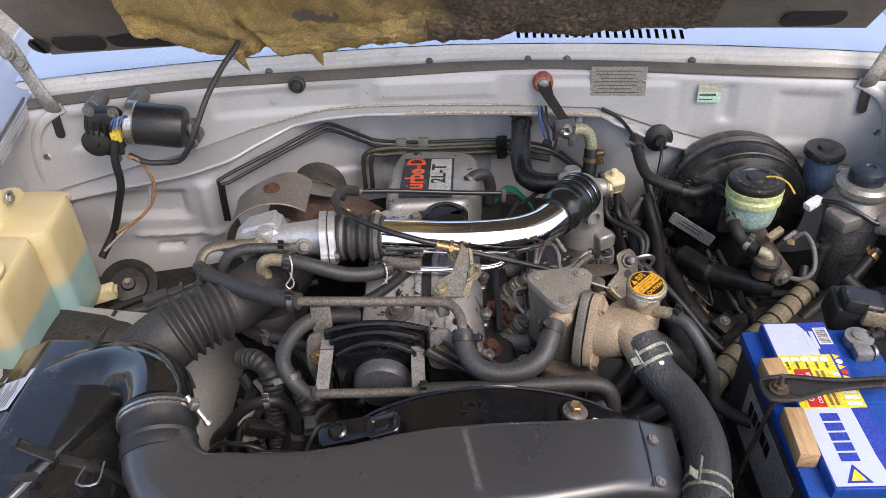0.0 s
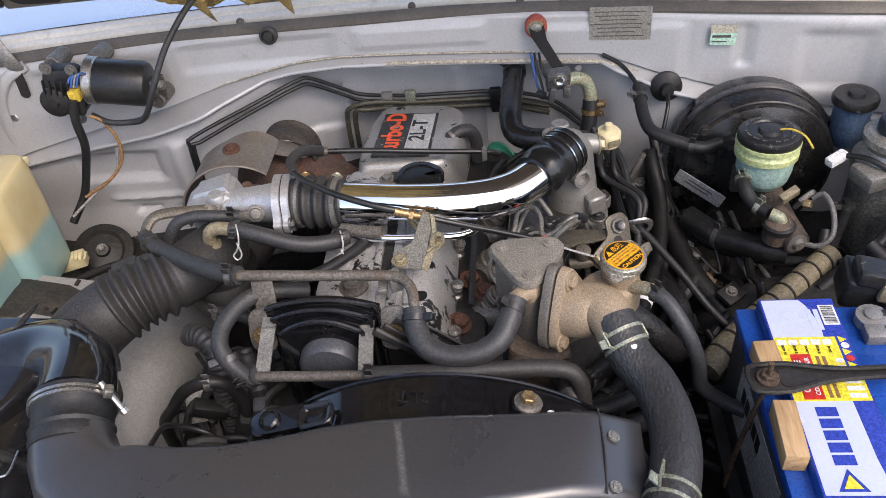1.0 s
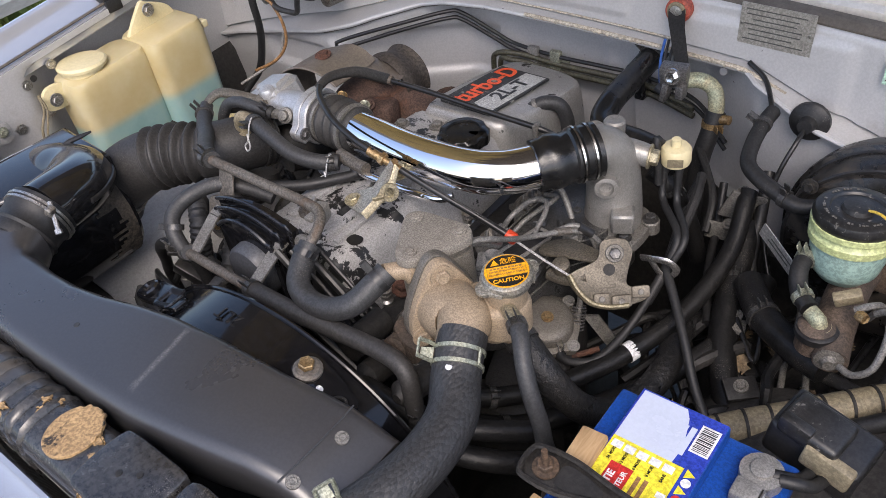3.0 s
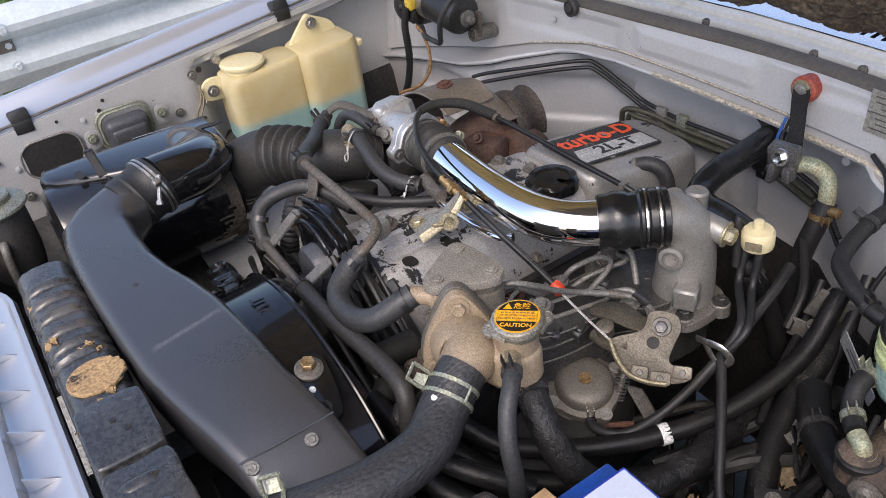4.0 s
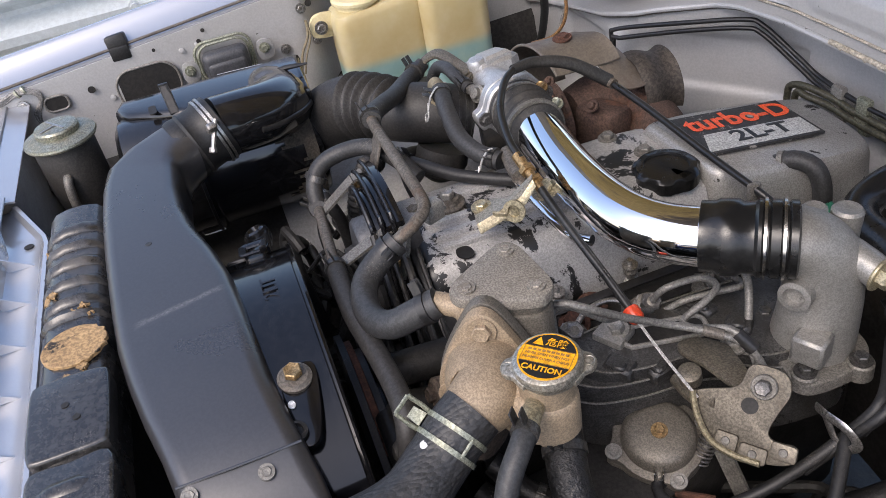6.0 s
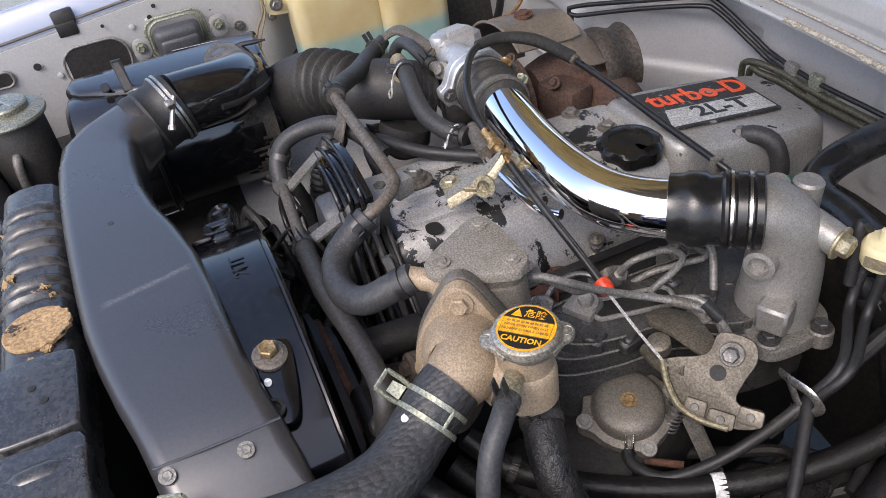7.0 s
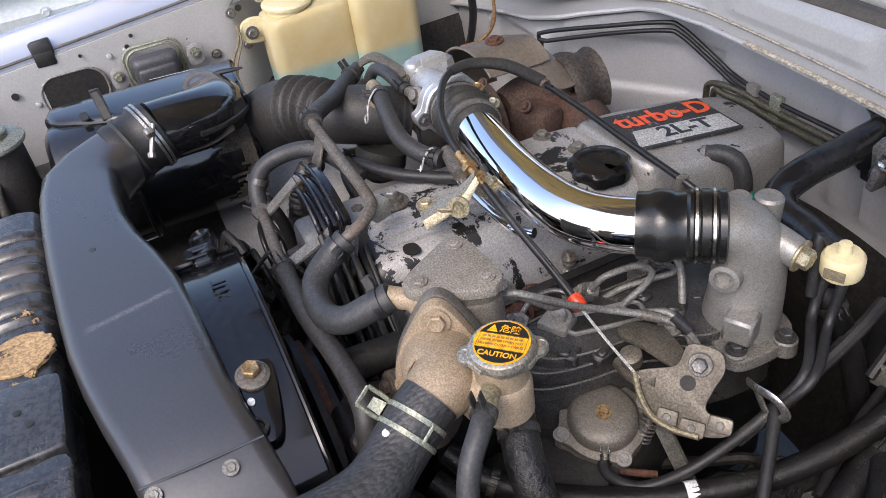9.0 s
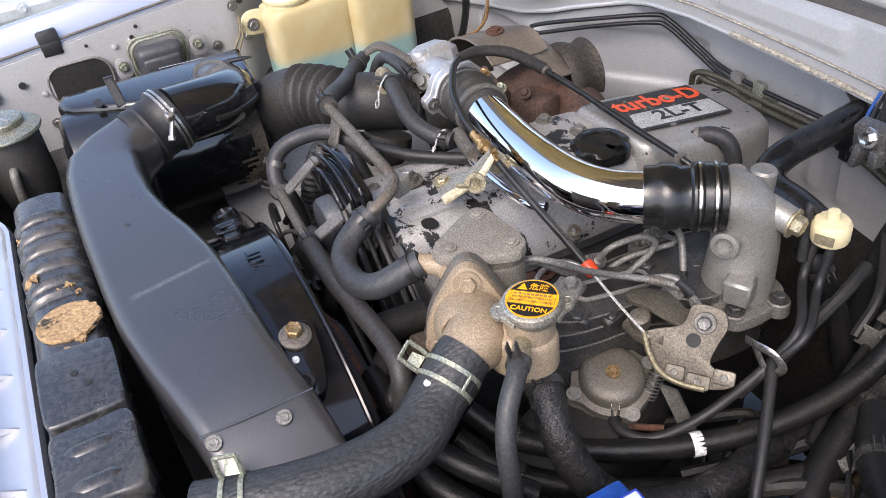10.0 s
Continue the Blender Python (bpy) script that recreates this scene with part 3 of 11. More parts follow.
def tube(bm, pts, r, seg=14, step=0.006, flat=(1.0, 1.0), ribs=None):
    """A round pipe through pts; r is one radius or one for each point; ribs=(from, to, count, depth) along its length 0 to 1."""
    path = catmull(pts, step)
    if len(path) == 2 and ribs is None:
        path = [path[0], path[1]]
    d = [0.0]
    for a, b in zip(path, path[1:]):
        d.append(d[-1] + (b - a).length)
    if isinstance(r, (int, float)):
        rad = [r] * len(path)
    else:
        q = [V(x) for x in pts]
        e = [0.0]
        for a, b in zip(q, q[1:]):
            e.append(e[-1] + (b - a).length)
        rad = [float(np.interp(s / d[-1] * e[-1], e, r)) for s in d]
    rings = []
    for (p, t, u, w), s, rr in zip(frames_along(path), d, rad):
        f = s / d[-1]
        if ribs and ribs[0] < f < ribs[1]:
            rr += ribs[3] * math.sin((f - ribs[0]) / (ribs[1] - ribs[0]) * ribs[2] * 2 * math.pi)
        rings.append([p + (u * math.cos(a) * flat[0] + w * math.sin(a) * flat[1]) * rr for a in (2 * math.pi * i / seg for i in range(seg))])
    return ring_loft(bm, rings)


def axes(axis):
    t = V(axis).normalized()
    u = t.cross(V((0, 0, 1)) if abs(t.z) < 0.9 else V((0, 1, 0))).normalized()
    return t, u, t.cross(u)


def lathe(bm, at, axis, profile, seg=24, squash=1.0):
    """Turns (radius, height) pairs round an axis from at."""
    t, u, w = axes(axis)
    rings = [[V(at) + t * h + (u * math.cos(a) + w * math.sin(a) * squash) * max(r, 0.0002) for a in (2 * math.pi * i / seg for i in range(seg))] for r, h in profile]
    return ring_loft(bm, rings)


def box(bm, centre, size, bevel=0.003, rot=(0, 0, 0), segs=2, taper=None):
    """A bevelled box; taper scales its top face in x and y."""
    m = pose(*centre, *rot)
    b2 = bmesh.new()
    bmesh.ops.create_cube(b2, size=1.0)
    for v in b2.verts:
        v.co = V((v.co.x * size[0], v.co.y * size[1], v.co.z * size[2]))
        if taper and v.co.z > 0:
            v.co.x *= taper[0]
            v.co.y *= taper[1]
    if bevel:
        bmesh.ops.bevel(b2, geom=b2.edges[:], offset=bevel, segments=segs, profile=0.5, affect="EDGES", clamp_overlap=True)
    return merge(bm, b2, m)


def merge(bm, b2, m=None):
    if m is not None:
        bmesh.ops.transform(b2, matrix=m, verts=b2.verts)
    tmp = bpy.data.meshes.new("tmp")
    b2.to_mesh(tmp)
    b2.free()
    bm.from_mesh(tmp)
    bpy.data.meshes.remove(tmp)
    return bm


def slab(bm, outline, thick, m=None, bevel=0.002, segs=2, holes=()):
    """A plate of the 2D outline, thick downwards from z = 0, its edges rounded, laid by the matrix m."""
    b2 = bmesh.new()
    vs = [b2.verts.new((x, y, 0)) for x, y in outline]
    f = b2.faces.new(vs)
    if f.normal.z < 0:
        f.normal_flip()
    r = bmesh.ops.extrude_face_region(b2, geom=[f])
    for v in r["geom"]:
        if isinstance(v, bmesh.types.BMVert):
            v.co.z -= thick
    bmesh.ops.recalc_face_normals(b2, faces=b2.faces[:])
    if bevel:
        ed = [e for e in b2.edges if abs(e.verts[0].co.z - e.verts[1].co.z) < 1e-6 and e.verts[0].co.z > -1e-6]
        bmesh.ops.bevel(b2, geom=ed, offset=bevel, segments=segs, profile=0.5, affect="EDGES", clamp_overlap=True)
    return merge(bm, b2, m)


def smooth_outline(pts, n=6):
    """A closed rounded outline through 2D points."""
    k = len(pts)
    out = []
    for i in range(k):
        a, b, c, d = (V((*pts[(i + j) % k], 0)) for j in (-1, 0, 1, 2))
        for q in range(n):
            t = q / n
            v = 0.5 * ((2 * b) + (c - a) * t + (2 * a - 5 * b + 4 * c - d) * t * t + (3 * b - a - 3 * c + d) * t ** 3)
            out.append((v.x, v.y))
    return out


def round_rect(w, h, r, n=5, cx=0.0, cy=0.0):
    out = []
    for sx, sy, a0 in ((1, 1, 0), (-1, 1, 90), (-1, -1, 180), (1, -1, 270)):
        for i in range(n + 1):
            a = radians(a0 + 90 * i / n)
            out.append((cx + sx * (w / 2 - r) + r * math.cos(a), cy + sy * (h / 2 - r) + r * math.sin(a)))
    return out


def grid_sheet(bm, fn, us, vs, thick=0.0, axis=(0, 0, -1)):
    """A sheet fn(u, v) -> point over two rows of numbers; thick gives it a back."""
    rows = [[bm.verts.new(fn(u, v)) for v in vs] for u in us]
    for i in range(len(us) - 1):
        for j in range(len(vs) - 1):
            bm.faces.new((rows[i][j], rows[i + 1][j], rows[i + 1][j + 1], rows[i][j + 1]))
    if thick:
        off = V(axis) * thick
        back = [[bm.verts.new(v.co + off) for v in r] for r in rows]
        for i in range(len(us) - 1):
            for j in range(len(vs) - 1):
                bm.faces.new((back[i][j], back[i][j + 1], back[i + 1][j + 1], back[i + 1][j]))
        rim = [(i, 0) for i in range(len(us))] + [(len(us) - 1, j) for j in range(1, len(vs))] + \
              [(i, len(vs) - 1) for i in range(len(us) - 2, -1, -1)] + [(0, j) for j in range(len(vs) - 2, 0, -1)]
        for (a, b), (c, d) in zip(rim, rim[1:] + rim[:1]):
            bm.faces.new((rows[a][b], back[a][b], back[c][d], rows[c][d]))
    return bm


def sheet(bm, pts, thick=0.003):
    """A bent-free plate between corner points in space."""
    p = [V(q) for q in pts]
    n = (p[1] - p[0]).cross(p[2] - p[0]).normalized() * thick
    a, b = [bm.verts.new(q) for q in p], [bm.verts.new(q - n) for q in p]
    bm.faces.new(a)
    bm.faces.new(list(reversed(b)))
    for i in range(len(p)):
        j = (i + 1) % len(p)
        bm.faces.new((a[j], a[i], b[i], b[j]))
    return bm


def mesh_of(name, bm, material, angle=38):
    bmesh.ops.recalc_face_normals(bm, faces=bm.faces[:])
    me = bpy.data.meshes.new(name)
    bm.to_mesh(me)
    bm.free()
    me.shade_smooth()
    me.set_sharp_from_angle(angle=radians(angle))
    me.materials.append(M[material])
    return me


def thing(name, label, category, at, kind="", group=""):
    ob = new(name)
    ob.empty_display_size = 0.05
    ob.location = at
    return tagged(ob, label, category, group, kind)


def origin(ob):
    v = V((0, 0, 0))
    while ob:
        v += V(ob.location)
        ob = ob.parent
    return v


def part(name, bm, material, parent, label="", angle=38):
    """Links bm, in world coordinates, as one mesh under a thing or a part."""
    bmesh.ops.translate(bm, vec=-origin(parent), verts=bm.verts)
    ob = new(name, mesh_of(name, bm, material, angle))
    ob.parent = parent
    return tagged(ob, label)


def solo(name, bm, material, label, category, at, kind="", group="", angle=38):
    """A thing of one mesh, with its origin at its base."""
    bmesh.ops.translate(bm, vec=-V(at), verts=bm.verts)
    ob = new(name, mesh_of(name, bm, material, angle))
    ob.location = at
    return tagged(ob, label, category, group, kind)


def B():
    return bmesh.new()


def hexbolt(parent, at, axis=(0, 0, 1), r=0.007, h=0.006, material="steel", washer=True, name="bolt"):
    bm = B()
    t, u, w = axes(axis)
    if washer:
        lathe(bm, V(at), axis, [(r * 1.5, -0.001), (r * 1.55, 0.0005), (r * 1.5, 0.002), (r * 0.9, 0.002)], 18)
    rings = []
    for rr, hh in ((r, 0.0015), (r, h * 0.85), (r * 0.86, h), (r * 0.5, h * 0.9)):
        rings.append([V(at) + t * hh + (u * math.cos(a) + w * math.sin(a)) * rr for a in (math.pi / 3 * i for i in range(6))])
    ring_loft(bm, rings)
    return part(name, bm, material, parent, angle=25)


def writing(name, body, size, m, material, parent, label="", extrude=0.0004, align="CENTER", bold=0.0, stretch=1.0):
    """Raised letters in the built-in font, laid by the matrix m."""
    cu = bpy.data.curves.new(name, "FONT")
    cu.body, cu.size, cu.extrude, cu.align_x, cu.align_y, cu.offset = body, size, extrude, align, "CENTER", bold
    cu.resolution_u = 3
    tmp = bpy.data.objects.new("tmp", cu)
    scene.collection.objects.link(tmp)
    me = bpy.data.meshes.new_from_object(tmp.evaluated_get(bpy.context.evaluated_depsgraph_get()))
    bpy.data.objects.remove(tmp)
    bpy.data.curves.remove(cu)
    me.transform(Matrix.Translation(-origin(parent)) @ m @ Matrix.Diagonal((stretch, 1, 1, 1)))
    me.materials.clear()
    me.materials.append(M[material])
    ob = new(name, me)
    ob.parent = parent
    return tagged(ob, label)


def basis(at, xdir, ydir):
    """A matrix whose x and y lie along the two directions."""
    x = V(xdir).normalized()
    y = V(ydir)
    y = (y - x * y.dot(x)).normalized()
    z = x.cross(y)
    return Matrix(((x.x, y.x, z.x, at[0]), (x.y, y.y, z.y, at[1]), (x.z, y.z, z.z, at[2]), (0, 0, 0, 1)))


def clamp_band(bm, at, axis, r, width=0.009, thick=0.0012):
    lathe(bm, V(at) - V(axis).normalized() * width / 2, axis, [(r, 0), (r + thick, 0), (r + thick, width), (r, width)], 28)


def spring_clip(parent, at, axis, r, side, material="steel_bright", name="hose_clip"):
    """A wire or band clip with two raised ears."""
    bm = B()
    clamp_band(bm, at, axis, r, 0.008)
    t = V(axis).normalized()
    s = V(side)
    s = (s - t * s.dot(t)).normalized()
    e = t.cross(s)
    for k in (-1, 1):
        box(bm, V(at) + s * (r + 0.006) + e * 0.004 * k, (0.0016, 0.009, 0.014), 0.0005, tuple(math.degrees(a) for a in basis((0, 0, 0), e, t).to_euler()), 1)
    return part(name, bm, material, parent)


# ---- ground and surroundings ----
def build_ground():
    bm = B()
    rng = random.Random(3)
    xs = [-400, -120, -40, -20] + [-12 + 0.5 * i for i in range(49)] + [20, 40, 120, 400]

    def fn(u, v):
        z = 0.0
        if u < -3.2:
            z = -0.25 * min(1, (-3.2 - u) / 3)
        return V((u, v, z + rng.uniform(-0.008, 0.008)))
    grid_sheet(bm, fn, xs, xs)
    ob = solo("ground", bm, "gravel", "pale dusty gravel ground under the parked car", "ground", (0, 0, 0), "structure")
    return ob


def build_grass():
    bm = B()
    rng = random.Random(5)
    for _ in range(2600):
        x, y = rng.uniform(-11, -3.6), rng.uniform(-3.5, 6)
        z = -0.25 * min(1, (-3.2 - x) / 3) if x < -3.2 else 0
        for _k in range(4):
            a, h = rng.uniform(0, 6.28), rng.uniform(0.18, 0.6)
            dx, dy = math.cos(a), math.sin(a)
            ww = rng.uniform(0.008, 0.02)
            bx, by = x + rng.uniform(-.08, .08), y + rng.uniform(-.08, .08)
            p = [bm.verts.new((bx - dy * ww, by + dx * ww, z - 0.02)), bm.verts.new((bx + dy * ww, by - dx * ww, z - 0.02)),
                 bm.verts.new((bx + dx * h * .25 + dy * ww * .7, by + dy * h * .25 - dx * ww * .7, z + h * .65)), bm.verts.new((bx + dx * h * .6, by + dy * h * .6, z + h))]
            bm.faces.new((p[0], p[1], p[2]))
            bm.faces.new((p[0], p[2], p[3]))
    solo("roadside_grass", bm, "grass", "tall green roadside grass and weeds behind the barrier", "grass", (-6, 1, -0.2), "stuff")


def build_guardrail():
    g = thing("guardrail", "galvanised steel road barrier with bolted beam beside the car", "guardrail", (-2.72, 0, 0))
    prof = [(0.0, 0.53), (0.02, 0.55), (0.075, 0.60), (0.08, 0.635), (0.02, 0.672), (0.0, 0.69), (0.0, 0.71), (0.02, 0.728), (0.08, 0.765), (0.08, 0.79), (0.02, 0.835), (0.0, 0.85)]
    for k, (y0, y1, dx) in enumerate(((-4.5, 0.62, 0.0), (0.45, 7.0, 0.006))):
        bm = B()
        grid_sheet(bm, lambda u, v: V((-2.74 + dx + float(np.interp(v, range(len(prof)), [q[0] for q in prof])), u, float(np.interp(v, range(len(prof)), [q[1] for q in prof])))),
                   [y0 + (y1 - y0) * i / 24 for i in range(25)], [i * 0.5 for i in range(2 * len(prof) - 1)], 0.004, (-1, 0, 0))
        part("beam", bm, "galvanised", g)
    for y in (0.45, 0.68):
        for z, x in ((0.635, -2.655), (0.70, -2.728), (0.78, -2.655)):
            hexbolt(g, (x, y, z), (1, 0, 0), 0.014, 0.012, "galvanised")
    bm = B()
    box(bm, (-2.722, 0.60, 0.70), (0.006, 0.20, 0.05), 0.002)
    part("splice_plate", bm, "seal_grey", g)
    for y in (-3.4, -1.4, 0.56, 2.56, 4.56):
        bm = B()
        box(bm, (-2.80, y, 0.41), (0.10, 0.06, 0.86), 0.004)
        part("post", bm, "galvanised", g)


# ---- car body ----
RAIL = lambda y: 1.114 + 0.065 * (y - 0.533)
FLARE = lambda y: 0.07 * (y - 0.533)
FW_TOP = lambda x: 1.42 - 0.12 * x * x
LEDGE_X = [-0.9, -0.785, -0.638, -0.518, -0.397, -0.272, -0.183, 0.0, 0.275, 0.377, 0.469, 0.666, 0.851]
LEDGE_Z = [0.955, 0.985, 1.015, 1.037, 1.073, 1.10, 1.105, 1.10, 1.091, 1.055, 1.03, 0.995, 0.975]
LOW_X = [-0.9, -0.5, -0.43, -0.26, -0.15, 0.0, 0.2, 0.30, 0.40, 0.9]
LOW_Y = [1.315, 1.32, 1.325, 1.445, 1.475, 1.48, 1.465, 1.39, 1.36, 1.34]


def ledge_z(x):
    return float(np.interp(x, LEDGE_X, LEDGE_Z))


def low_y(x, z=1.0):
    return float(np.interp(x, LOW_X, LOW_Y))


def build_body():
    car = thing("car_body", "silver off-road car body around the open engine bay", "car", (0, 1.0, 0.0))
    xs = [-0.86 + 0.02 * i for i in range(87)]
    # upper bulkhead panel with shallow pressed fields
    bm = B()

    def press(x, z, x0, x1, z0, z1, d):
        e = 0.012
        fx = min(1, max(0, (x - x0) / e)) * min(1, max(0, (x1 - x) / e))
        fz = min(1, max(0, (z - z0) / e)) * min(1, max(0, (z1 - z) / e))
        return d * min(fx, fz)

    def upper(u, v):
        z0, z1 = ledge_z(u), 1.168 - 0.012 * abs(u)
        z = z0 + (z1 - z0) * v
        y = FW_TOP(u) + 0.10 * (z - 1.12)
        y += press(u, z, -0.47, -0.19, 1.095, 1.15, 0.006) + press(u, z, -0.16, 0.08, 1.11, 1.158, -0.006)
        y += press(u, z, 0.16, 0.42, 1.0, 1.145, -0.005) + press(u, z, 0.50, 0.53, 1.06, 1.14, 0.008)
        y += press(u, z, -0.745, -0.50, 1.06, 1.135, 0.007) + press(u, z, 0.60, 0.72, 1.02, 1.13, 0.006) + press(u, z, 0.432, 0.448, 1.03, 1.15, -0.004)
        if v > 0.9:
            y += (v - 0.9) * 0.10
        return V((u, y, z))
    fx = [-0.86 + 0.01 * i for i in range(173)]
    grid_sheet(bm, upper, fx, [i / 26 for i in range(27)], 0.002, (0, 1, 0))
    part("bulkhead_panel", bm, "bay_paint", car)
    for s in (-1, 1):
        bm = B()
        tube(bm, [(s * 0.812, FW_TOP(0.81) - 0.006, 0.985), (s * 0.808, FW_TOP(0.81) - 0.006, 1.04), (s * 0.800, FW_TOP(0.8) - 0.004, 1.09), (s * 0.775, FW_TOP(0.78) - 0.002, 1.130), (s * 0.735, FW_TOP(0.74) + 0.004, 1.150)], 0.010, 10, 0.01, (1, 0.6))
        part("edge_bead", bm, "bay_paint", car)
        for z in (1.055, 0.998):
            hexbolt(car, (s * 0.790, FW_TOP(0.79) - 0.002, z), (0, -1, 0.1), 0.008, 0.006, "steel")
    for p in ((-0.52, 1.06), (-0.35, 1.125), (-0.10, 1.14), (0.24, 1.06), (0.57, 1.03), (0.70, 1.02)):
        bm = B()
        lathe(bm, (p[0], FW_TOP(p[0]) - 0.001, p[1]), (0, -1, 0.1), [(0.006, -0.002), (0.006, 0.0015), (0.003, 0.002)], 12)
        part("plug", bm, "bay_paint", car)
    # shelf and welded lip along the ledge
    bm = B()
    grid_sheet(bm, lambda u, v: V((u, (FW_TOP(u) + 0.004) * (1 - v) + (min(FW_TOP(u) - 0.018, low_y(u) - 0.012)) * v, ledge_z(u) - 0.003 - 0.006 * v)), fx, [0, 0.3, 0.6, 0.9, 1], 0.002)
    part("bulkhead_shelf", bm, "bay_paint", car)
    bm = B()
    rng = random.Random(2)
    lip = [V((x, min(FW_TOP(x) - 0.018, low_y(x) - 0.012), ledge_z(x) - 0.011)) for x in xs]
    tube(bm, lip, 0.0042, 8, 0.02)
    part("folded_edge", bm, "bay_paint", car)
    bm = B()
    tube(bm, [V((x, FW_TOP(x) - 0.0195, ledge_z(x) - 0.0085)) for x in xs if -0.12 < x < 0.36], 0.0036, 8, 0.01)
    for x in [-0.1 + 0.012 * i for i in range(36)]:
        if rng.random() < 0.55:
            lathe(bm, (x + rng.uniform(-0.004, 0.004), FW_TOP(x) - 0.019, ledge_z(x) - 0.011), (0, -0.6, 1), [(0.0035, 0), (0.004, 0.003), (0.002, 0.0042 + rng.uniform(0, 0.0008))], 7)
    part("weld_lip", bm, "sealant", car, "cream seam sealer along the panel edge")
    bm = B()
    tube(bm, [V((x, FW_TOP(x) - 0.004, ledge_z(x) + 0.0005)) for x in xs], 0.0018, 6, 0.02)
    part("seam_sealer", bm, "sealant", car, "thin cream bead of seam sealer")
    # dark tube that paints the shadow line under the folded lip
    bm = B()
    tube(bm, [V((x, min(FW_TOP(x) - 0.018, low_y(x) - 0.012) + 0.004, ledge_z(x) - 0.0165)) for x in xs], 0.0016, 6, 0.02)
    part("lip_shadow", bm, "seal_grey", car)
    # lower bulkhead
    bm = B()

    def lower(u, v):
        z0 = ledge_z(u) - 0.008
        z = z0 + (0.45 - z0) * v
        y = low_y(u) + 0.0
        if z < 0.86:
            y -= 0.25 * (0.86 - z) * (1 if abs(u) > 0.2 else 0.6)
        y += press(u, z, -0.70, -0.535, 0.915, 0.985, 0.015) + press(u, z, -0.13, -0.05, 1.045, 1.085, 0.010)
        y += press(u, z, -0.40, -0.20, 0.93, 1.03, 0.010) + press(u, z, -0.515, -0.475, 0.86, 1.005, -0.010) + press(u, z, -0.66, -0.40, 0.872, 0.892, -0.009)
        y += press(u, z, -0.62, -0.56, 0.84, 0.865, 0.012) + press(u, z, -0.54, -0.48, 0.825, 0.86, 0.012) + press(u, z, 0.00, 0.03, 0.86, 1.04, -0.006) + press(u, z, 0.06, 0.085, 0.86, 1.03, -0.006)
        y += press(u, z, -0.10, -0.07, 0.86, 0.97, -0.006) + press(u, z, -0.17, -0.15, 0.86, 0.96, -0.006)
        y += 0.003 * math.sin(u * 23) * math.sin(z * 31)
        return V((u, y, z))
    grid_sheet(bm, lower, fx, [i / 120 for i in range(47)], 0.002, (0, 1, 0))
    part("lower_bulkhead", bm, "bay_paint", car)
    # same sheet continued downwards, near-black below this height
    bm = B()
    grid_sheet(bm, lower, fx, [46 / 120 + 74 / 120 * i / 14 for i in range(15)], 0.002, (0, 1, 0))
    part("toe_board", bm, "apron_dark", car, "near-black lower part of the bulkhead")
    # cowl: rubber channel, cream lip, glossy grille panel with vent slots
    bm = B()
    grid_sheet(bm, lambda u, v: V((u, FW_TOP(u) + 0.006 + 0.036 * v + 0.004 * math.sin(u * 9), 1.165 - 0.012 * abs(u) + 0.010 * math.sin(v * math.pi) - 0.003 * (0.35 < v < 0.55))), xs, [i / 12 for i in range(13)], 0.003)
    part("bonnet_seal", bm, "seal_grey", car, "weathered grey rubber seal")
    bm = B()
    lip_prof = [(0.0, 0.0), (0.002, 0.010), (0.007, 0.013), (0.016, 0.014), (0.018, 0.020), (0.022, 0.022), (0.034, 0.023)]
    grid_sheet(bm, lambda u, v: V((u, FW_TOP(u) + 0.040 + lip_prof[v][0] + 0.0015 * math.sin(u * 31), 1.166 - 0.012 * abs(u) + lip_prof[v][1])), xs, list(range(7)), 0.002)
    part("cowl_lip", bm, "cream_trim", car)
    for x in (-0.36, -0.05, 0.14, 0.215, 0.45):
        bm = B()
        lathe(bm, (x, FW_TOP(x) + 0.041, 1.172 - 0.012 * abs(x)), (0, -1, 0.4), [(0.007, -0.002), (0.007, 0.003), (0.004, 0.005), (0.001, 0.005)], 12)
        part("trim_clip", bm, "rusty_pipe", car)
    bm = B()
    cz = lambda y: 1.191 + 0.10 * (y - 1.49) + (0.25 * (y - 1.70) if y > 1.70 else 0)
    strips = sorted(set([-0.86, 0.86] + [round(-0.215 + 0.0158 * i, 4) for i in range(8)] + [round(-0.215 + 0.0158 * i + 0.007, 4) for i in range(8)] +
                        [round(0.122 + 0.0158 * i, 4) for i in range(21)] + [round(0.122 + 0.0158 * i + 0.007, 4) for i in range(21)]))
    ys = [1.492, 1.50, 1.505, 1.512, 1.548, 1.60, 1.66, 1.75, 1.86]
    slot_cells = {round(-0.215 + 0.0158 * i, 4) for i in range(8)} | {round(0.122 + 0.0158 * i, 4) for i in range(21)}
    extra = [-0.7, -0.55, -0.4, 0.0, 0.55, 0.7]
    strips = sorted(set(strips + extra))
    P = {}
    for x in strips:
        for y in ys:
            P[x, y] = bm.verts.new((x + 0.25 * x * (y - 1.512) * (1 if 1.51 < y < 1.56 else 0), y - 0.12 * x * x, cz(y) - 0.012 * abs(x)))
    for a, b in zip(strips, strips[1:]):
        for c, d in zip(ys, ys[1:]):
            if a in slot_cells and c == 1.512:
                continue
            bm.faces.new((P[a, c], P[b, c], P[b, d], P[a, d]))
    part("cowl_panel", bm, "cowl_paint", car, "glossy silver cowl panel with vent slots, mirroring blue sky")
    # near-black sheet that paints the shade seen through the vent slots
    bm = B()
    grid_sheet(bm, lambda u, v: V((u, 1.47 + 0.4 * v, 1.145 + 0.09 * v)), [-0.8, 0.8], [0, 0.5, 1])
    part("vent_slot_shade", bm, "void_shade", car)
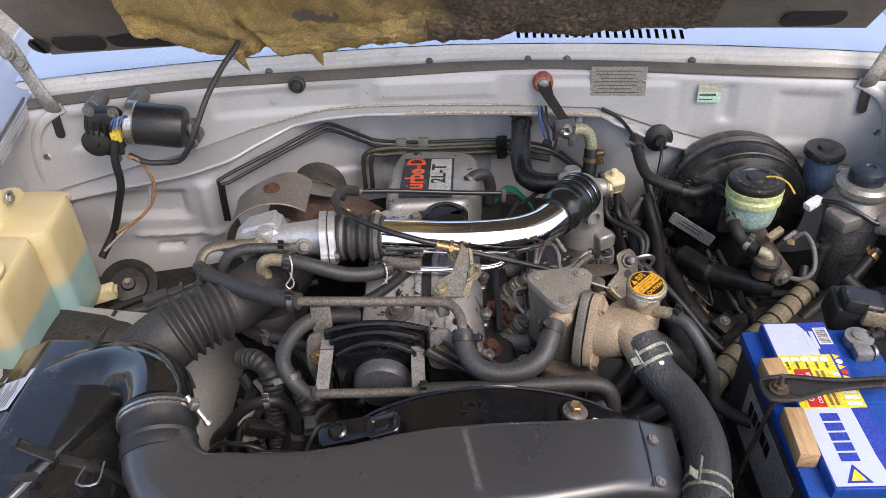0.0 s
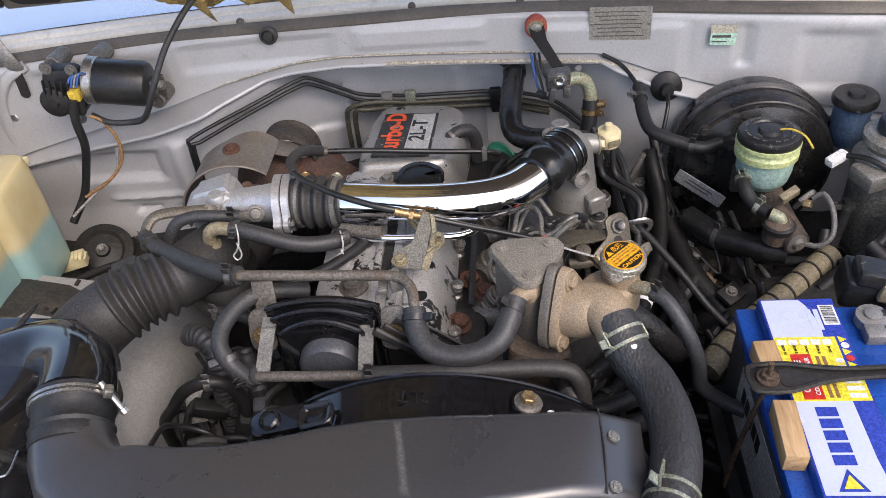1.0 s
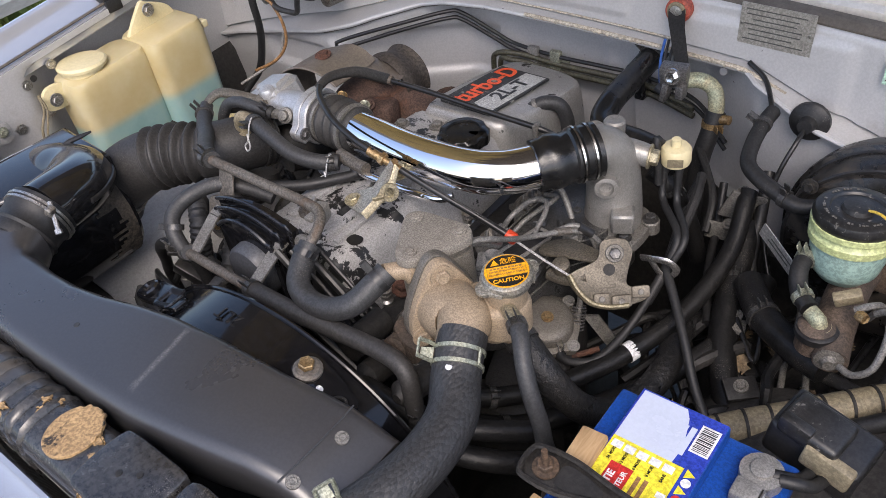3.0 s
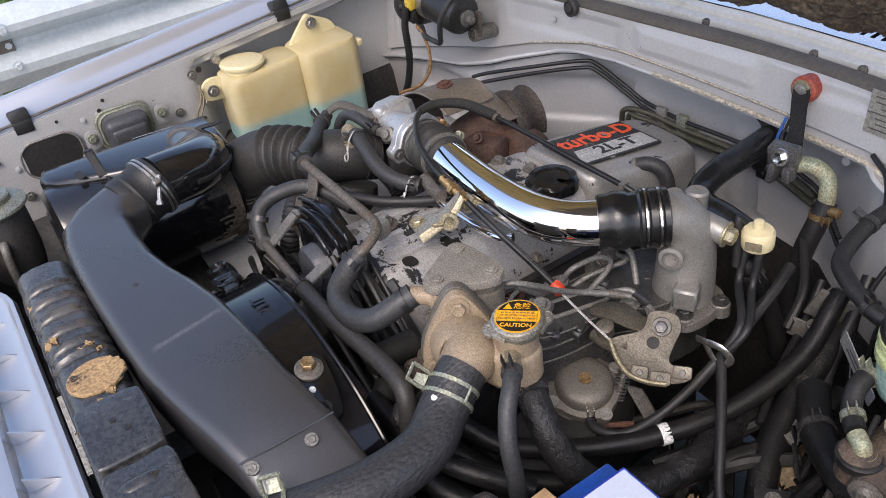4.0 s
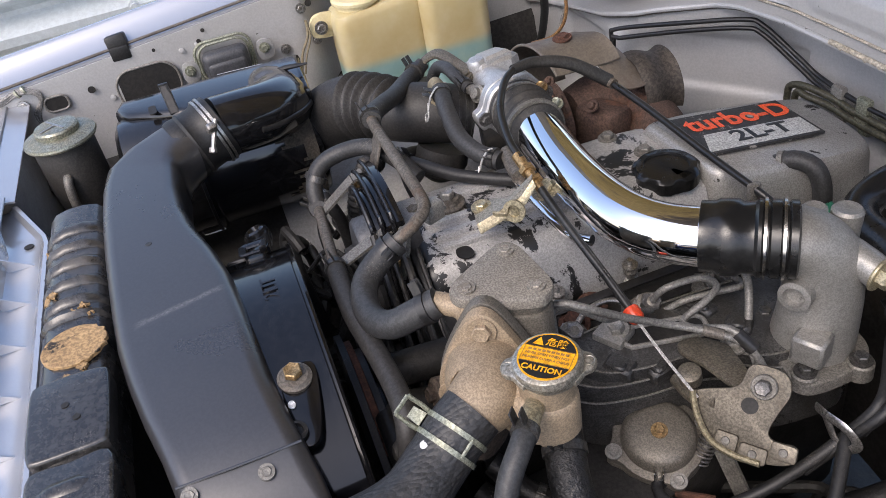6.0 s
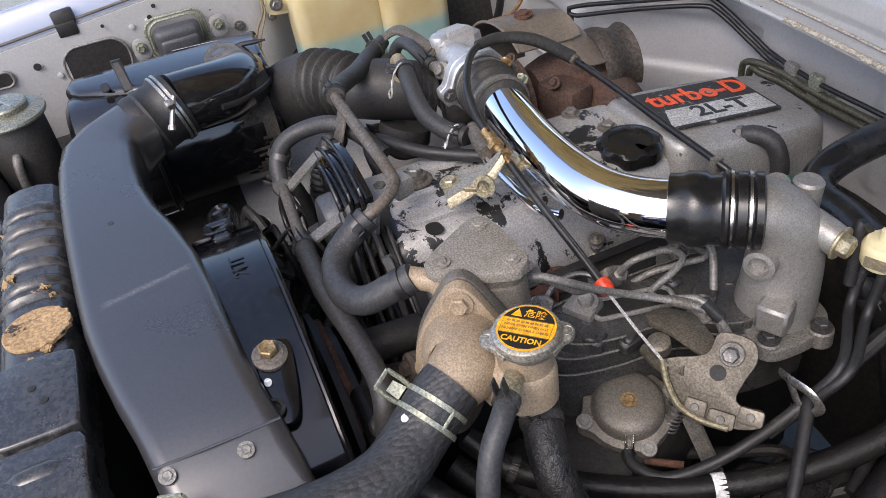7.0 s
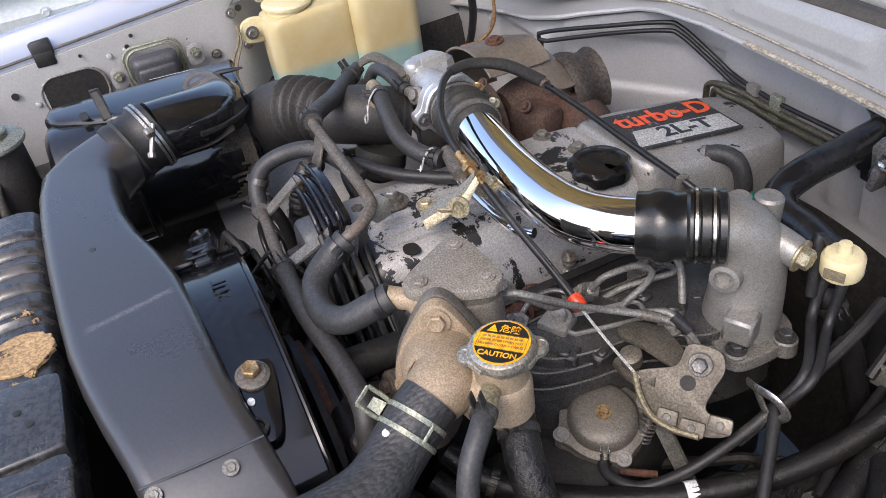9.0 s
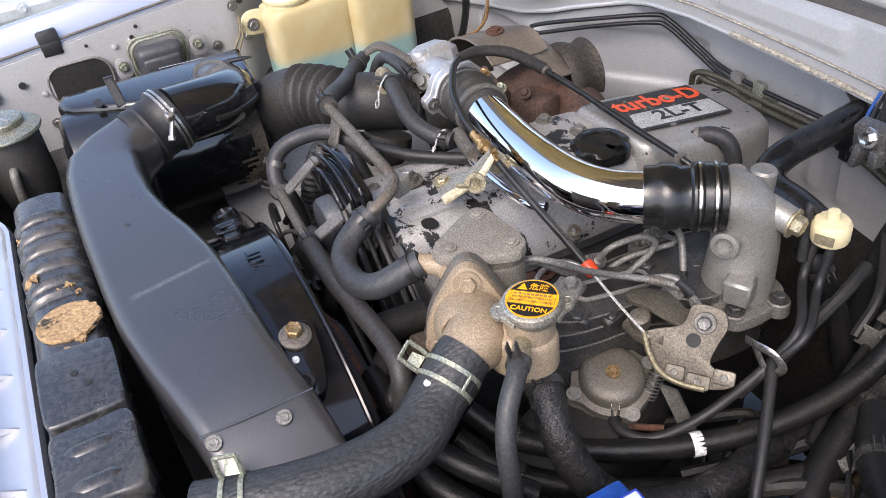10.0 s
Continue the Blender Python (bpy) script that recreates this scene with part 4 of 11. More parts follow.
    # fenders, their gutters and inner aprons
    for s in (-1, 1):
        bm = B()
        sect = [(0.742, -0.030), (0.742, -0.004), (0.748, 0.0), (0.756, 0.001), (0.775, 0.010), (0.792, 0.023), (0.798, 0.031), (0.803, 0.034), (0.812, 0.034), (0.824, 0.028), (0.84, 0.006), (0.85, -0.06), (0.855, -0.30), (0.85, -0.62)]
        ys2 = [0.06 + 0.05 * i for i in range(36)]
        grid_sheet(bm, lambda u, v: V((s * (sect[v][0] + FLARE(u) + (-0.10 * (0.2 - u) if u < 0.2 else 0)), u, RAIL(u) + sect[v][1])), ys2, list(range(len(sect))))
        part("fender", bm, "fender_paint", car)
        bm = B()
        tube(bm, [(s * (0.7455 + FLARE(y)), y, RAIL(y) + 0.0035) for y in (0.30, 0.6, 0.9, 1.2, 1.36)], 0.0026, 6, 0.1)
        part("gutter_seam", bm, "seal_grey", car)
        bm = B()

        def apron(u, v):
            z0 = RAIL(u) - 0.004
            pts = [(0.742, z0), (0.741, 1.03), (0.738, 0.97), (0.725, 0.92), (0.68, 0.885), (0.60, 0.865), (0.50, 0.845), (0.42, 0.80), (0.38, 0.72), (0.37, 0.55)]
            x, z = np.interp(v, range(10), [q[0] for q in pts]), np.interp(v, range(10), [q[1] for q in pts])
            hump = 0.05 * math.exp(-((u - 0.95) / 0.22) ** 2) if v > 3 else 0
            hump -= 0.11 * min(1, max(0, (u - 1.04) / 0.12)) if v > 3 else 0
            k = min(1, max(0, (u - 0.40) / 0.14)) if v > 3 else 1
            x = 0.738 + (x - 0.738) * k
            x = float(x) + 0.05 * min(1, max(0, (u - 0.845) / 0.05)) * (1 if 0 < v < 4 else 0)
            x += 0.014 if 0 < v < 2.9 else 0
            return V((s * (x + FLARE(u) * (1 if v < 4 else 0)), u, float(z) + hump))
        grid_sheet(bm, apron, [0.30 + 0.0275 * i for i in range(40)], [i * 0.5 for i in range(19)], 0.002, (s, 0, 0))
        part("inner_apron", bm, "apron_dark", car)
        bm = B()
        grid_sheet(bm, lambda u, v: V((s * (0.7395 + FLARE(0.30 + 1.05 * u) + (0.048 * min(1, max(0, (0.30 + 1.05 * u - 0.85) / 0.05)) if v < 0.95 else 0)), 0.30 + 1.05 * u, 0.93 + v * (RAIL(0.30 + 1.05 * u) - 0.006 - 0.93))), [i / 60 for i in range(61)], [0, 0.33, 0.66, 0.88, 0.95, 1], 0.002, (s, 0, 0))
        part("apron_face", bm, "bay_paint" if s < 0 else "apron", car)
    bm = B()
    arch = [(0.728, 0.945), (0.70, 0.915), (0.65, 0.893), (0.58, 0.878), (0.50, 0.868), (0.45, 0.856), (0.415, 0.828), (0.396, 0.78), (0.388, 0.70), (0.386, 0.58)]

    def bulge(u, v):
        y = 0.70 + 0.36 * u
        hump = 0.034 * math.exp(-((y - 0.94) / 0.16) ** 2)
        return V((-float(np.interp(v, range(10), [q[0] for q in arch])), y, float(np.interp(v, range(10), [q[1] for q in arch])) + hump * min(1.0, v / 2) + 0.003 * math.sin(y * 40 + v)))
    grid_sheet(bm, bulge, [i / 18 for i in range(19)], [i * 0.5 for i in range(19)], 0.003)
    part("wheel_arch_panel", bm, "apron", car, "smooth grey wheel arch panel with oil marks")
    # openings and fittings on the visible apron
    for y, z, w, h in ((0.558, 1.042, 0.105, 0.070), (0.409, 1.060, 0.038, 0.025)):
        # dark slab laid on the panel as the shade inside the opening
        bm = B()
        slab(bm, round_rect(w, h, h * 0.42), 0.003, basis((-0.7362 - FLARE(y), y, z), (0, 1, 0), (0, 0.08, 1)), 0)
        part("opening", bm, "void_shade", car)
        bm = B()
        o = round_rect(w, h, h * 0.42, 6)
        mm = basis((-0.7365 - FLARE(y), y, z), (0, 1, 0), (0, 0.08, 1))
        tube(bm, [mm @ V((a, b, 0)) for a, b in o + o[:1]], 0.0022, 8, 0.02)
        part("opening_rim", bm, "arm_grey", car)
    for y, z in ((0.360, 1.072), (0.495, 0.985), (0.80, 1.03), (0.86, 1.03), (0.845, 1.092), (0.90, 1.105)):
        hexbolt(car, (-0.737 - FLARE(y), y, z), (1, 0, 0), 0.006, 0.004, "steel")
    for y, z, r in ((0.468, 1.065, 0.0062), (0.642, 1.040, 0.004), (0.672, 1.106, 0.0035), (0.585, 1.098, 0.003), (0.86, 1.098, 0.006), (0.66, 1.09, 0.004), (0.80, 0.985, 0.006)):
        bm = B()
        lathe(bm, (-0.7358 - FLARE(y), y, z), (1, 0, 0), [(r, 0), (r, 0.001)], 14)
        part("hole", bm, "void_shade", car)
    for y, z, r in ((0.495, 1.040, 0.005), (0.628, 1.082, 0.005), (0.655, 1.085, 0.004)):
        bm = B()
        lathe(bm, (-0.7385 - FLARE(y), y, z), (1, 0, 0), [(r, 0), (r * 0.93, 0.0022), (r * 0.5, 0.003)], 18)
        part("weld_stud", bm, "bay_paint", car)
    for y in (0.533, 1.061):
        bm = B()
        box(bm, (-0.756 - FLARE(y), y, RAIL(y) + 0.010), (0.030, 0.034, 0.022), 0.004, (4, -14, 0))
        box(bm, (-0.742 - FLARE(y), y, RAIL(y) - 0.006), (0.010, 0.032, 0.024), 0.003)
        part("rubber_buffer", bm, "rubber", car, "black rubber bonnet buffer")
    # radiator support with its flange and gussets
    bm = B()
    prof = [(0.10, 1.02), (0.13, 1.07), (0.15, 1.082), (0.352, 1.082), (0.360, 1.079), (0.365, 1.058), (0.372, 1.054), (0.402, 1.056), (0.409, 1.062), (0.414, 1.062), (0.417, 1.056), (0.417, 1.035)]
    grid_sheet(bm, lambda u, v: V((u, prof[v][0] - (max(0, -0.29 - u) * 0.42 if prof[v][0] > 0.36 else 0), prof[v][1])), [-0.40 + 0.02 * i for i in range(47)], list(range(len(prof))), 0.002)
    part("radiator_support", bm, "fender_paint", car)
    for s in (-1, 1):
        bm = B()
        grid_sheet(bm, lambda u, v: V((s * u, 0.10 + 0.27 * v, 1.070 + 0.012 * math.sin(v * 3.0))), [0.395, 0.42, 0.45, 0.6, 0.75], [i / 10 for i in range(11)], 0.003)
        part("support_corner", bm, "fender_paint", car)
        bm = B()
        box(bm, (s * 0.57, 0.33, 0.90), (0.36, 0.015, 0.36), 0.003)
        part("support_side", bm, "apron", car)
    for x in [-0.245 + 0.079 * i for i in range(9)]:
        bm = B()
        slab(bm, [(0, 0), (0.032, -0.001), (0.0, 0.020)], 0.002, basis((x, 0.366, 1.056), (0, 1, 0), (0, 0, 1)), 0)
        part("gusset", bm, "fender_paint", car)
    hexbolt(car, (-0.378, 0.32, 1.083), (0, 0, 1), 0.010, 0.007, "steel")
    for x, y, z in ((-0.291, 0.388, 1.0565), (0.014, 0.335, 1.0825)):
        bm = B()
        lathe(bm, (x, y, z), (0, 0, 1), [(0.006, 0), (0.006, 0.0006)], 14)
        part("hole", bm, "void_shade", car)
    # added near-black sheet for the shade at the front of the bay
    bm = B()
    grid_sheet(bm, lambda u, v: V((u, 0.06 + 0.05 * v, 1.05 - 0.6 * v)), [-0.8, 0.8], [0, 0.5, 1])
    part("front_shade_sheet", bm, "void_shade", car)
    # frame rails, cross member and an added floor plate that keeps the bay dark
    for s in (-1, 1):
        bm = B()
        box(bm, (s * 0.36, 0.9, 0.56), (0.08, 1.3, 0.13), 0.008)
        part("chassis_rail", bm, "grimy", car)
    bm = B()
    box(bm, (0, 0.62, 0.50), (0.72, 0.14, 0.10), 0.01)
    # wide plate added to shut out light from underneath
    box(bm, (0, 1.0, 0.40), (1.5, 1.2, 0.02), 0.004)
    part("cross_member_light_stop", bm, "grimy", car)
    # front wheels standing on the ground
    for s in (-1, 1):
        bm = B()
        lathe(bm, (s * 0.60, 0.86, 0.352), (s, 0, 0), [(0.20, 0), (0.30, 0.0), (0.345, 0.02), (0.352, 0.06), (0.352, 0.15), (0.345, 0.19), (0.30, 0.21), (0.20, 0.21)], 40)
        wh = part("wheel", bm, "rubber", car, "black off-road tyre on the front wheel")
        bm = B()
        lathe(bm, (s * 0.60, 0.86, 0.352), (s, 0, 0), [(0.05, 0.06), (0.198, 0.05), (0.20, 0.20), (0.17, 0.205), (0.15, 0.16), (0.05, 0.15)], 32)
        part("rim", bm, "cast_grey", wh)
    # hinge slots
    for s, y in ((-1, 1.352), (1, 1.352)):
        bm = B()
        slab(bm, round_rect(0.018, 0.085, 0.008), 0.002, basis((s * 0.752, y - 0.0035, 1.135), (1, 0, 0), (-s * 0.06, 0.1, 1)), 0)
        part("hinge_slot", bm, "void_shade", car)
    # grommets, data plate and stickers on the bulkhead
    bm = B()
    lathe(bm, (-0.302, 1.407, 1.157), (0, -1, 0.1), [(0.016, -0.004), (0.016, 0.004), (0.012, 0.007), (0.010, 0.004), (0.008, 0.009), (0.003, 0.009)], 20)
    part("grommet", bm, "rubber_dusty", car)
    bm = B()
    lathe(bm, (0.386, 1.357, 1.046), (0, -1, 0.1), [(0.027, -0.004), (0.027, 0.003), (0.022, 0.007), (0.012, 0.010), (0.010, 0.022), (0.004, 0.022)], 22)
    part("grommet", bm, "rubber", car)
    for x, z in ((0.052, 1.083),):
        bm = B()
        lathe(bm, (x, FW_TOP(x) + 0.05, z), (0, -1, 0), [(0.012, -0.05), (0.013, 0.004), (0.007, 0.006)], 16)
        part("plug", bm, "rubber_dusty", car)
    mm = basis((0.308, 1.4055, 1.143), (1, -0.075, 0), (0, 0.1, 1))
    bm = B()
    slab(bm, [(-0.052, -0.029), (0.052, -0.029), (0.052, 0.029), (-0.052, 0.029)], 0.001, mm, 0.0003, 1)
    plate = part("data_plate", bm, "plate_metal", car, "small stamped grey metal data plate")
    bm = B()
    for i in range(7):
        box(bm, mm @ V((-0.002 - 0.004 * (i % 2), 0.021 - 0.007 * i, 0.0008)), (0.085 - 0.012 * (i % 3), 0.0006, 0.0014), 0, (0, 0, -4.3))
    part("plate_print", bm, "ink_grey", plate)
    for a, b in ((-0.047, 0.0), (0.047, 0.0)):
        bm = B()
        lathe(bm, mm @ V((a, b, 0)), (0, -1, 0), [(0.003, 0), (0.003, 0.001), (0.001, 0.0016)], 10)
        part("rivet", bm, "steel", plate)
    mm = basis((0.477, 1.3835, 1.124), (1, -0.11, 0), (0, 0.1, 1))
    bm = B()
    slab(bm, [(-0.021, -0.018), (0.021, -0.018), (0.021, 0.003), (-0.021, 0.003)], 0.0006, mm, 0)
    st = part("sticker", bm, "green_sticker", car, "faded green paper sticker")
    bm = B()
    slab(bm, [(-0.021, 0.003), (0.021, 0.003), (0.021, 0.016), (-0.021, 0.016)], 0.0006, mm, 0)
    part("sticker_head", bm, "tan_sticker", st)
    bm = B()
    box(bm, mm @ V((-0.003, -0.003, 0.0006)), (0.030, 0.0005, 0.0045), 0, (0, 0, -6))
    box(bm, mm @ V((-0.006, -0.012, 0.0006)), (0.024, 0.0005, 0.002), 0, (0, 0, -6))
    part("sticker_print", bm, "ink_grey", st)
    return car


def build_bonnet():
    """The raised bonnet, its felt lining torn along the rear edge."""
    b = thing("bonnet", "open silver bonnet with torn brown insulation felt underneath", "bonnet", (0, 1.40, 1.245))
    tilt = radians(50)
    d = V((0, -math.cos(tilt), math.sin(tilt)))
    nrm = V((0, math.sin(tilt), math.cos(tilt)))
    base = V((0, 1.405, 1.246))

    def at(x, l, h):
        return base + V((x, -0.05 * x * x, -0.012 * abs(x))) + d * l + nrm * h
    bm = B()
    grid_sheet(bm, lambda u, v: at(u, v, 0.028 + 0.02 * (1 - (u / 0.74) ** 2)), [-0.74 + 0.0925 * i for i in range(17)], [0, 0.02, 0.2, 0.5, 0.8, 1.08], 0.002, nrm)
    part("skin", bm, "fender_paint", b)
    bm = B()
    grid_sheet(bm, lambda u, v: at(u, v, 0.006 * math.cos(u * 16) if 0.06 < v < 1.0 else 0.004 + (0.024 if v < 0.005 else 0)), [-0.73 + 0.0365 * i for i in range(41)], [0, 0.01, 0.05, 0.1, 0.3, 0.6, 0.9, 1.05], 0.002, nrm)
    part("inner_frame", bm, "heat_shield", b, "dusty brown inner frame of the bonnet")
    for x, w in ((-0.66, 0.09), (-0.55, 0.12), (0.62, 0.11), (-0.73, 0.03)):
        bm = B()
        slab(bm, round_rect(w, 0.05, 0.02), 0.003, basis(at(x, 0.055, -0.003), (1, 0, 0), d), 0)
        part("opening", bm, "void_shade", b)
    bm = B()
    FLAP_X = [-0.54, -0.50, -0.46, -0.43, -0.415, -0.40, -0.365, -0.345, -0.32, -0.25, -0.19, -0.12, -0.05, 0.05, 0.2, 0.30, 0.45]
    FLAP_L = [0.10, 0.045, 0.012, -0.010, -0.024, -0.030, -0.012, 0.004, -0.022, -0.024, -0.012, 0.008, 0.015, 0.017, 0.022, 0.03, 0.055]

    def fuzz(u, l, k):
        return noise.noise(V((u * k, l * k, k * 0.37)))

    def felt(u, v):
        edge = float(np.interp(u, FLAP_X, FLAP_L)) + 0.006 * fuzz(u, 0.3, 24) + 0.004 * fuzz(u, 1.3, 70) + 0.003 * fuzz(u, 2.3, 190)
        l = edge + (0.95 - edge) * v
        h = -0.016 - 0.020 * fuzz(u, l, 9) - 0.007 * fuzz(u, l, 26) - 0.003 * fuzz(u, l, 70) - 0.0035 * fuzz(u, l, 170)
        h -= 0.012 * math.sin(min(1, v * 12) * math.pi) * (1 if u < -0.05 else 0.4)
        crease = abs(u + 0.335 + 0.3 * l)
        if crease < 0.016 and l < 0.12:
            h += 0.020 * (1 - crease / 0.016)
        if v < 0.001:
            h = min(h, -0.004)
        return at(u, l, h)
    vv = [0.0022 * i for i in range(46)] + [0.11, 0.13, 0.16, 0.2, 0.3, 0.5, 0.75, 1]
    grid_sheet(bm, felt, [-0.54 + 0.004 * i for i in range(247)], vv, 0.010, nrm)
    part("felt_lining", bm, "insulation", b, "ragged yellow glass wool fading to brown felt")
    for x, l, dx in ((-0.250, -0.034, 0.004), (-0.392, -0.040, 0.008)):
        bm = B()
        tube(bm, [at(x, 0.03, -0.024), at(x + dx * 0.4, -0.006, -0.028), at(x + dx, l, -0.03)], [0.011, 0.006, 0.0012], 7, 0.004, (1.3, 0.4))
        part("torn_strip", bm, "insulation", b)
    for s in (-1, 1):
        bm = B()
        p0, p1 = V((s * 0.752, 1.345, 1.165)), V((s * 0.80, 1.37, 1.262))
        tube(bm, [p0 + V((0, 0.03, -0.05)), p0, p0 * 0.5 + p1 * 0.5, p1, p1 + V((s * 0.03, -0.01, 0.05))], [0.011, 0.0115, 0.0105, 0.014, 0.020], 12, 0.01, (1.3, 0.55))
        part("hinge_arm", bm, "arm_grey", b, "dusty grey hinge arm")
        hexbolt(b, p1 + V((0, -0.012, 0)), (0, -1, 0.4), 0.009, 0.006, "arm_grey")
        hexbolt(b, p1 * 0.8 + p0 * 0.2 + V((-s * 0.012, -0.012, 0)), (0, -1, 0.4), 0.008, 0.006, "arm_grey")


build_ground()
build_grass()
build_guardrail()
car = build_body()
build_bonnet()


# ---- front of the bay: radiator, duct, air cleaner, tanks ----
def build_radiator():
    r = thing("radiator", "black painted radiator with peeled paint on its top tank", "radiator", (0, 0.46, 0.5))
    bm = B()
    sect = [(-0.034, -0.05), (-0.036, -0.02), (-0.033, -0.006), (-0.024, 0.002), (-0.01, 0.005), (0.01, 0.005), (0.024, 0.001), (0.032, -0.008), (0.034, -0.02), (0.034, -0.05)]
    xs = [-0.278, -0.276, -0.268, -0.25] + [-0.24 + 0.02 * i for i in range(29)] + [0.34, 0.348]
    rings = []
    for i, x in enumerate(xs):
        k = 0.90 if i in (0, len(xs) - 1) else 1.0
        rings.append([V((x, 0.462 + a * k, 1.092 + b - (0.006 if k < 1 else 0))) for a, b in sect])
    ring_loft(bm, rings)
    part("top_tank", bm, "tank_dusty", r)
    for x, w in ((-0.222, 0.022), (-0.185, 0.018), (-0.150, 0.020), (-0.112, 0.018), (-0.078, 0.018), (-0.052, 0.012), (0.175, 0.022), (0.215, 0.022), (0.26, 0.022)):
        bm = B()
        rings = []
        for dx, k in ((-w / 2, 0.985), (-w / 2 + 0.003, 1.05), (0, 1.09), (w / 2 - 0.003, 1.05), (w / 2, 0.985)):
            rings.append([V((x + dx, 0.462 + a * k * 0.98, 1.08 + (b + 0.012) * (1 + (k - 1) * 4))) for a, b in sect])
        ring_loft(bm, rings)
        part("rib", bm, "tank_dusty", r)
    bm = B()
    o = [(0.029 * math.cos(a) * (1 + (0.16 * noise.noise(V((math.cos(a) * 5, math.sin(a) * 5, 2))) if a < 2.4 else 0.0)), 0.031 * math.sin(a) * (1 + (0.12 * noise.noise(V((math.cos(a) * 6, math.sin(a) * 6, 5))) if a < 2.4 else 0.0))) for a in (2 * math.pi * i / 90 for i in range(90))]
    slab(bm, o, 0.004, basis((-0.001, 0.466, 1.1000), (1, 0, 0), (0, 1, 0)), 0.0006, 1)
    part("bare_patch", bm, "tan_bare", r, "round patch of bare tan metal")
    rng = random.Random(11)
    for x, y in ((-0.058, 0.462), (-0.064, 0.474), (-0.10, 0.434), (-0.106, 0.438), (-0.10, 0.442), (0.032, 0.474), (0.04, 0.46), (-0.19, 0.431), (0.06, 0.431), (0.11, 0.432), (0.155, 0.432), (-0.05, 0.48)):
        k = rng.uniform(0.003, 0.009)
        o = [(k * max(0.15, 0.8 + 1.5 * noise.noise(V((math.cos(a) * 1.6, math.sin(a) * 1.6, x * 300)))) * math.cos(a), k * 0.8 * max(0.15, 0.7 + 1.6 * noise.noise(V((math.cos(a) * 2.2, math.sin(a) * 2.2, x * 500)))) * math.sin(a)) for a in (2 * math.pi * i / 34 for i in range(34))]
        z = 1.0985 if y > 0.44 else 1.092
        part("paint_chip", slab(B(), o, 0.003, basis((x, y, z), (1, 0.3, 0), (0, 1, 0 if y > 0.44 else 0.9)), 0), "tan_bare", r)
    bm = B()
    slab(bm, smooth_outline([(0.046, 0.436), (0.054, 0.430), (0.075, 0.429), (0.115, 0.429), (0.136, 0.431), (0.142, 0.437), (0.143, 0.465), (0.142, 0.492), (0.135, 0.498), (0.10, 0.499), (0.060, 0.499), (0.048, 0.494), (0.044, 0.465)], 4), 0.020, pose(0, 0, 1.1035), 0.004, 3)
    slab(bm, smooth_outline([(0.148, 0.432), (0.19, 0.430), (0.235, 0.432), (0.236, 0.465), (0.235, 0.497), (0.19, 0.499), (0.148, 0.497), (0.147, 0.465)], 4), 0.020, pose(0, 0, 1.1000), 0.004, 3)
    br = part("bracket_plate", bm, "tank_dusty", r)
    for x, y in ((0.085, 0.462), (0.104, 0.472)):
        bm = B()
        lathe(bm, (x, y, 1.1035), (0, 0, 1), [(0.0035, 0), (0.0035, 0.0008)], 10)
        part("hole", bm, "void_shade", br)
    bm = B()
    box(bm, (0.035, 0.462, 0.78), (0.60, 0.046, 0.53), 0.003)
    core = part("core", bm, "fins", r)
    bm = B()
    for i in range(56):
        box(bm, (-0.26 + 0.0107 * i, 0.4365, 0.85), (0.0025, 0.006, 0.36), 0)
    part("fin", bm, "fins", core)
    bm = B()
    tube(bm, [(0.30, 0.47, 1.062), (0.285, 0.50, 1.063), (0.276, 0.53, 1.066)], 0.019, 16)
    part("inlet_neck", bm, "black_gloss", r)
    return r


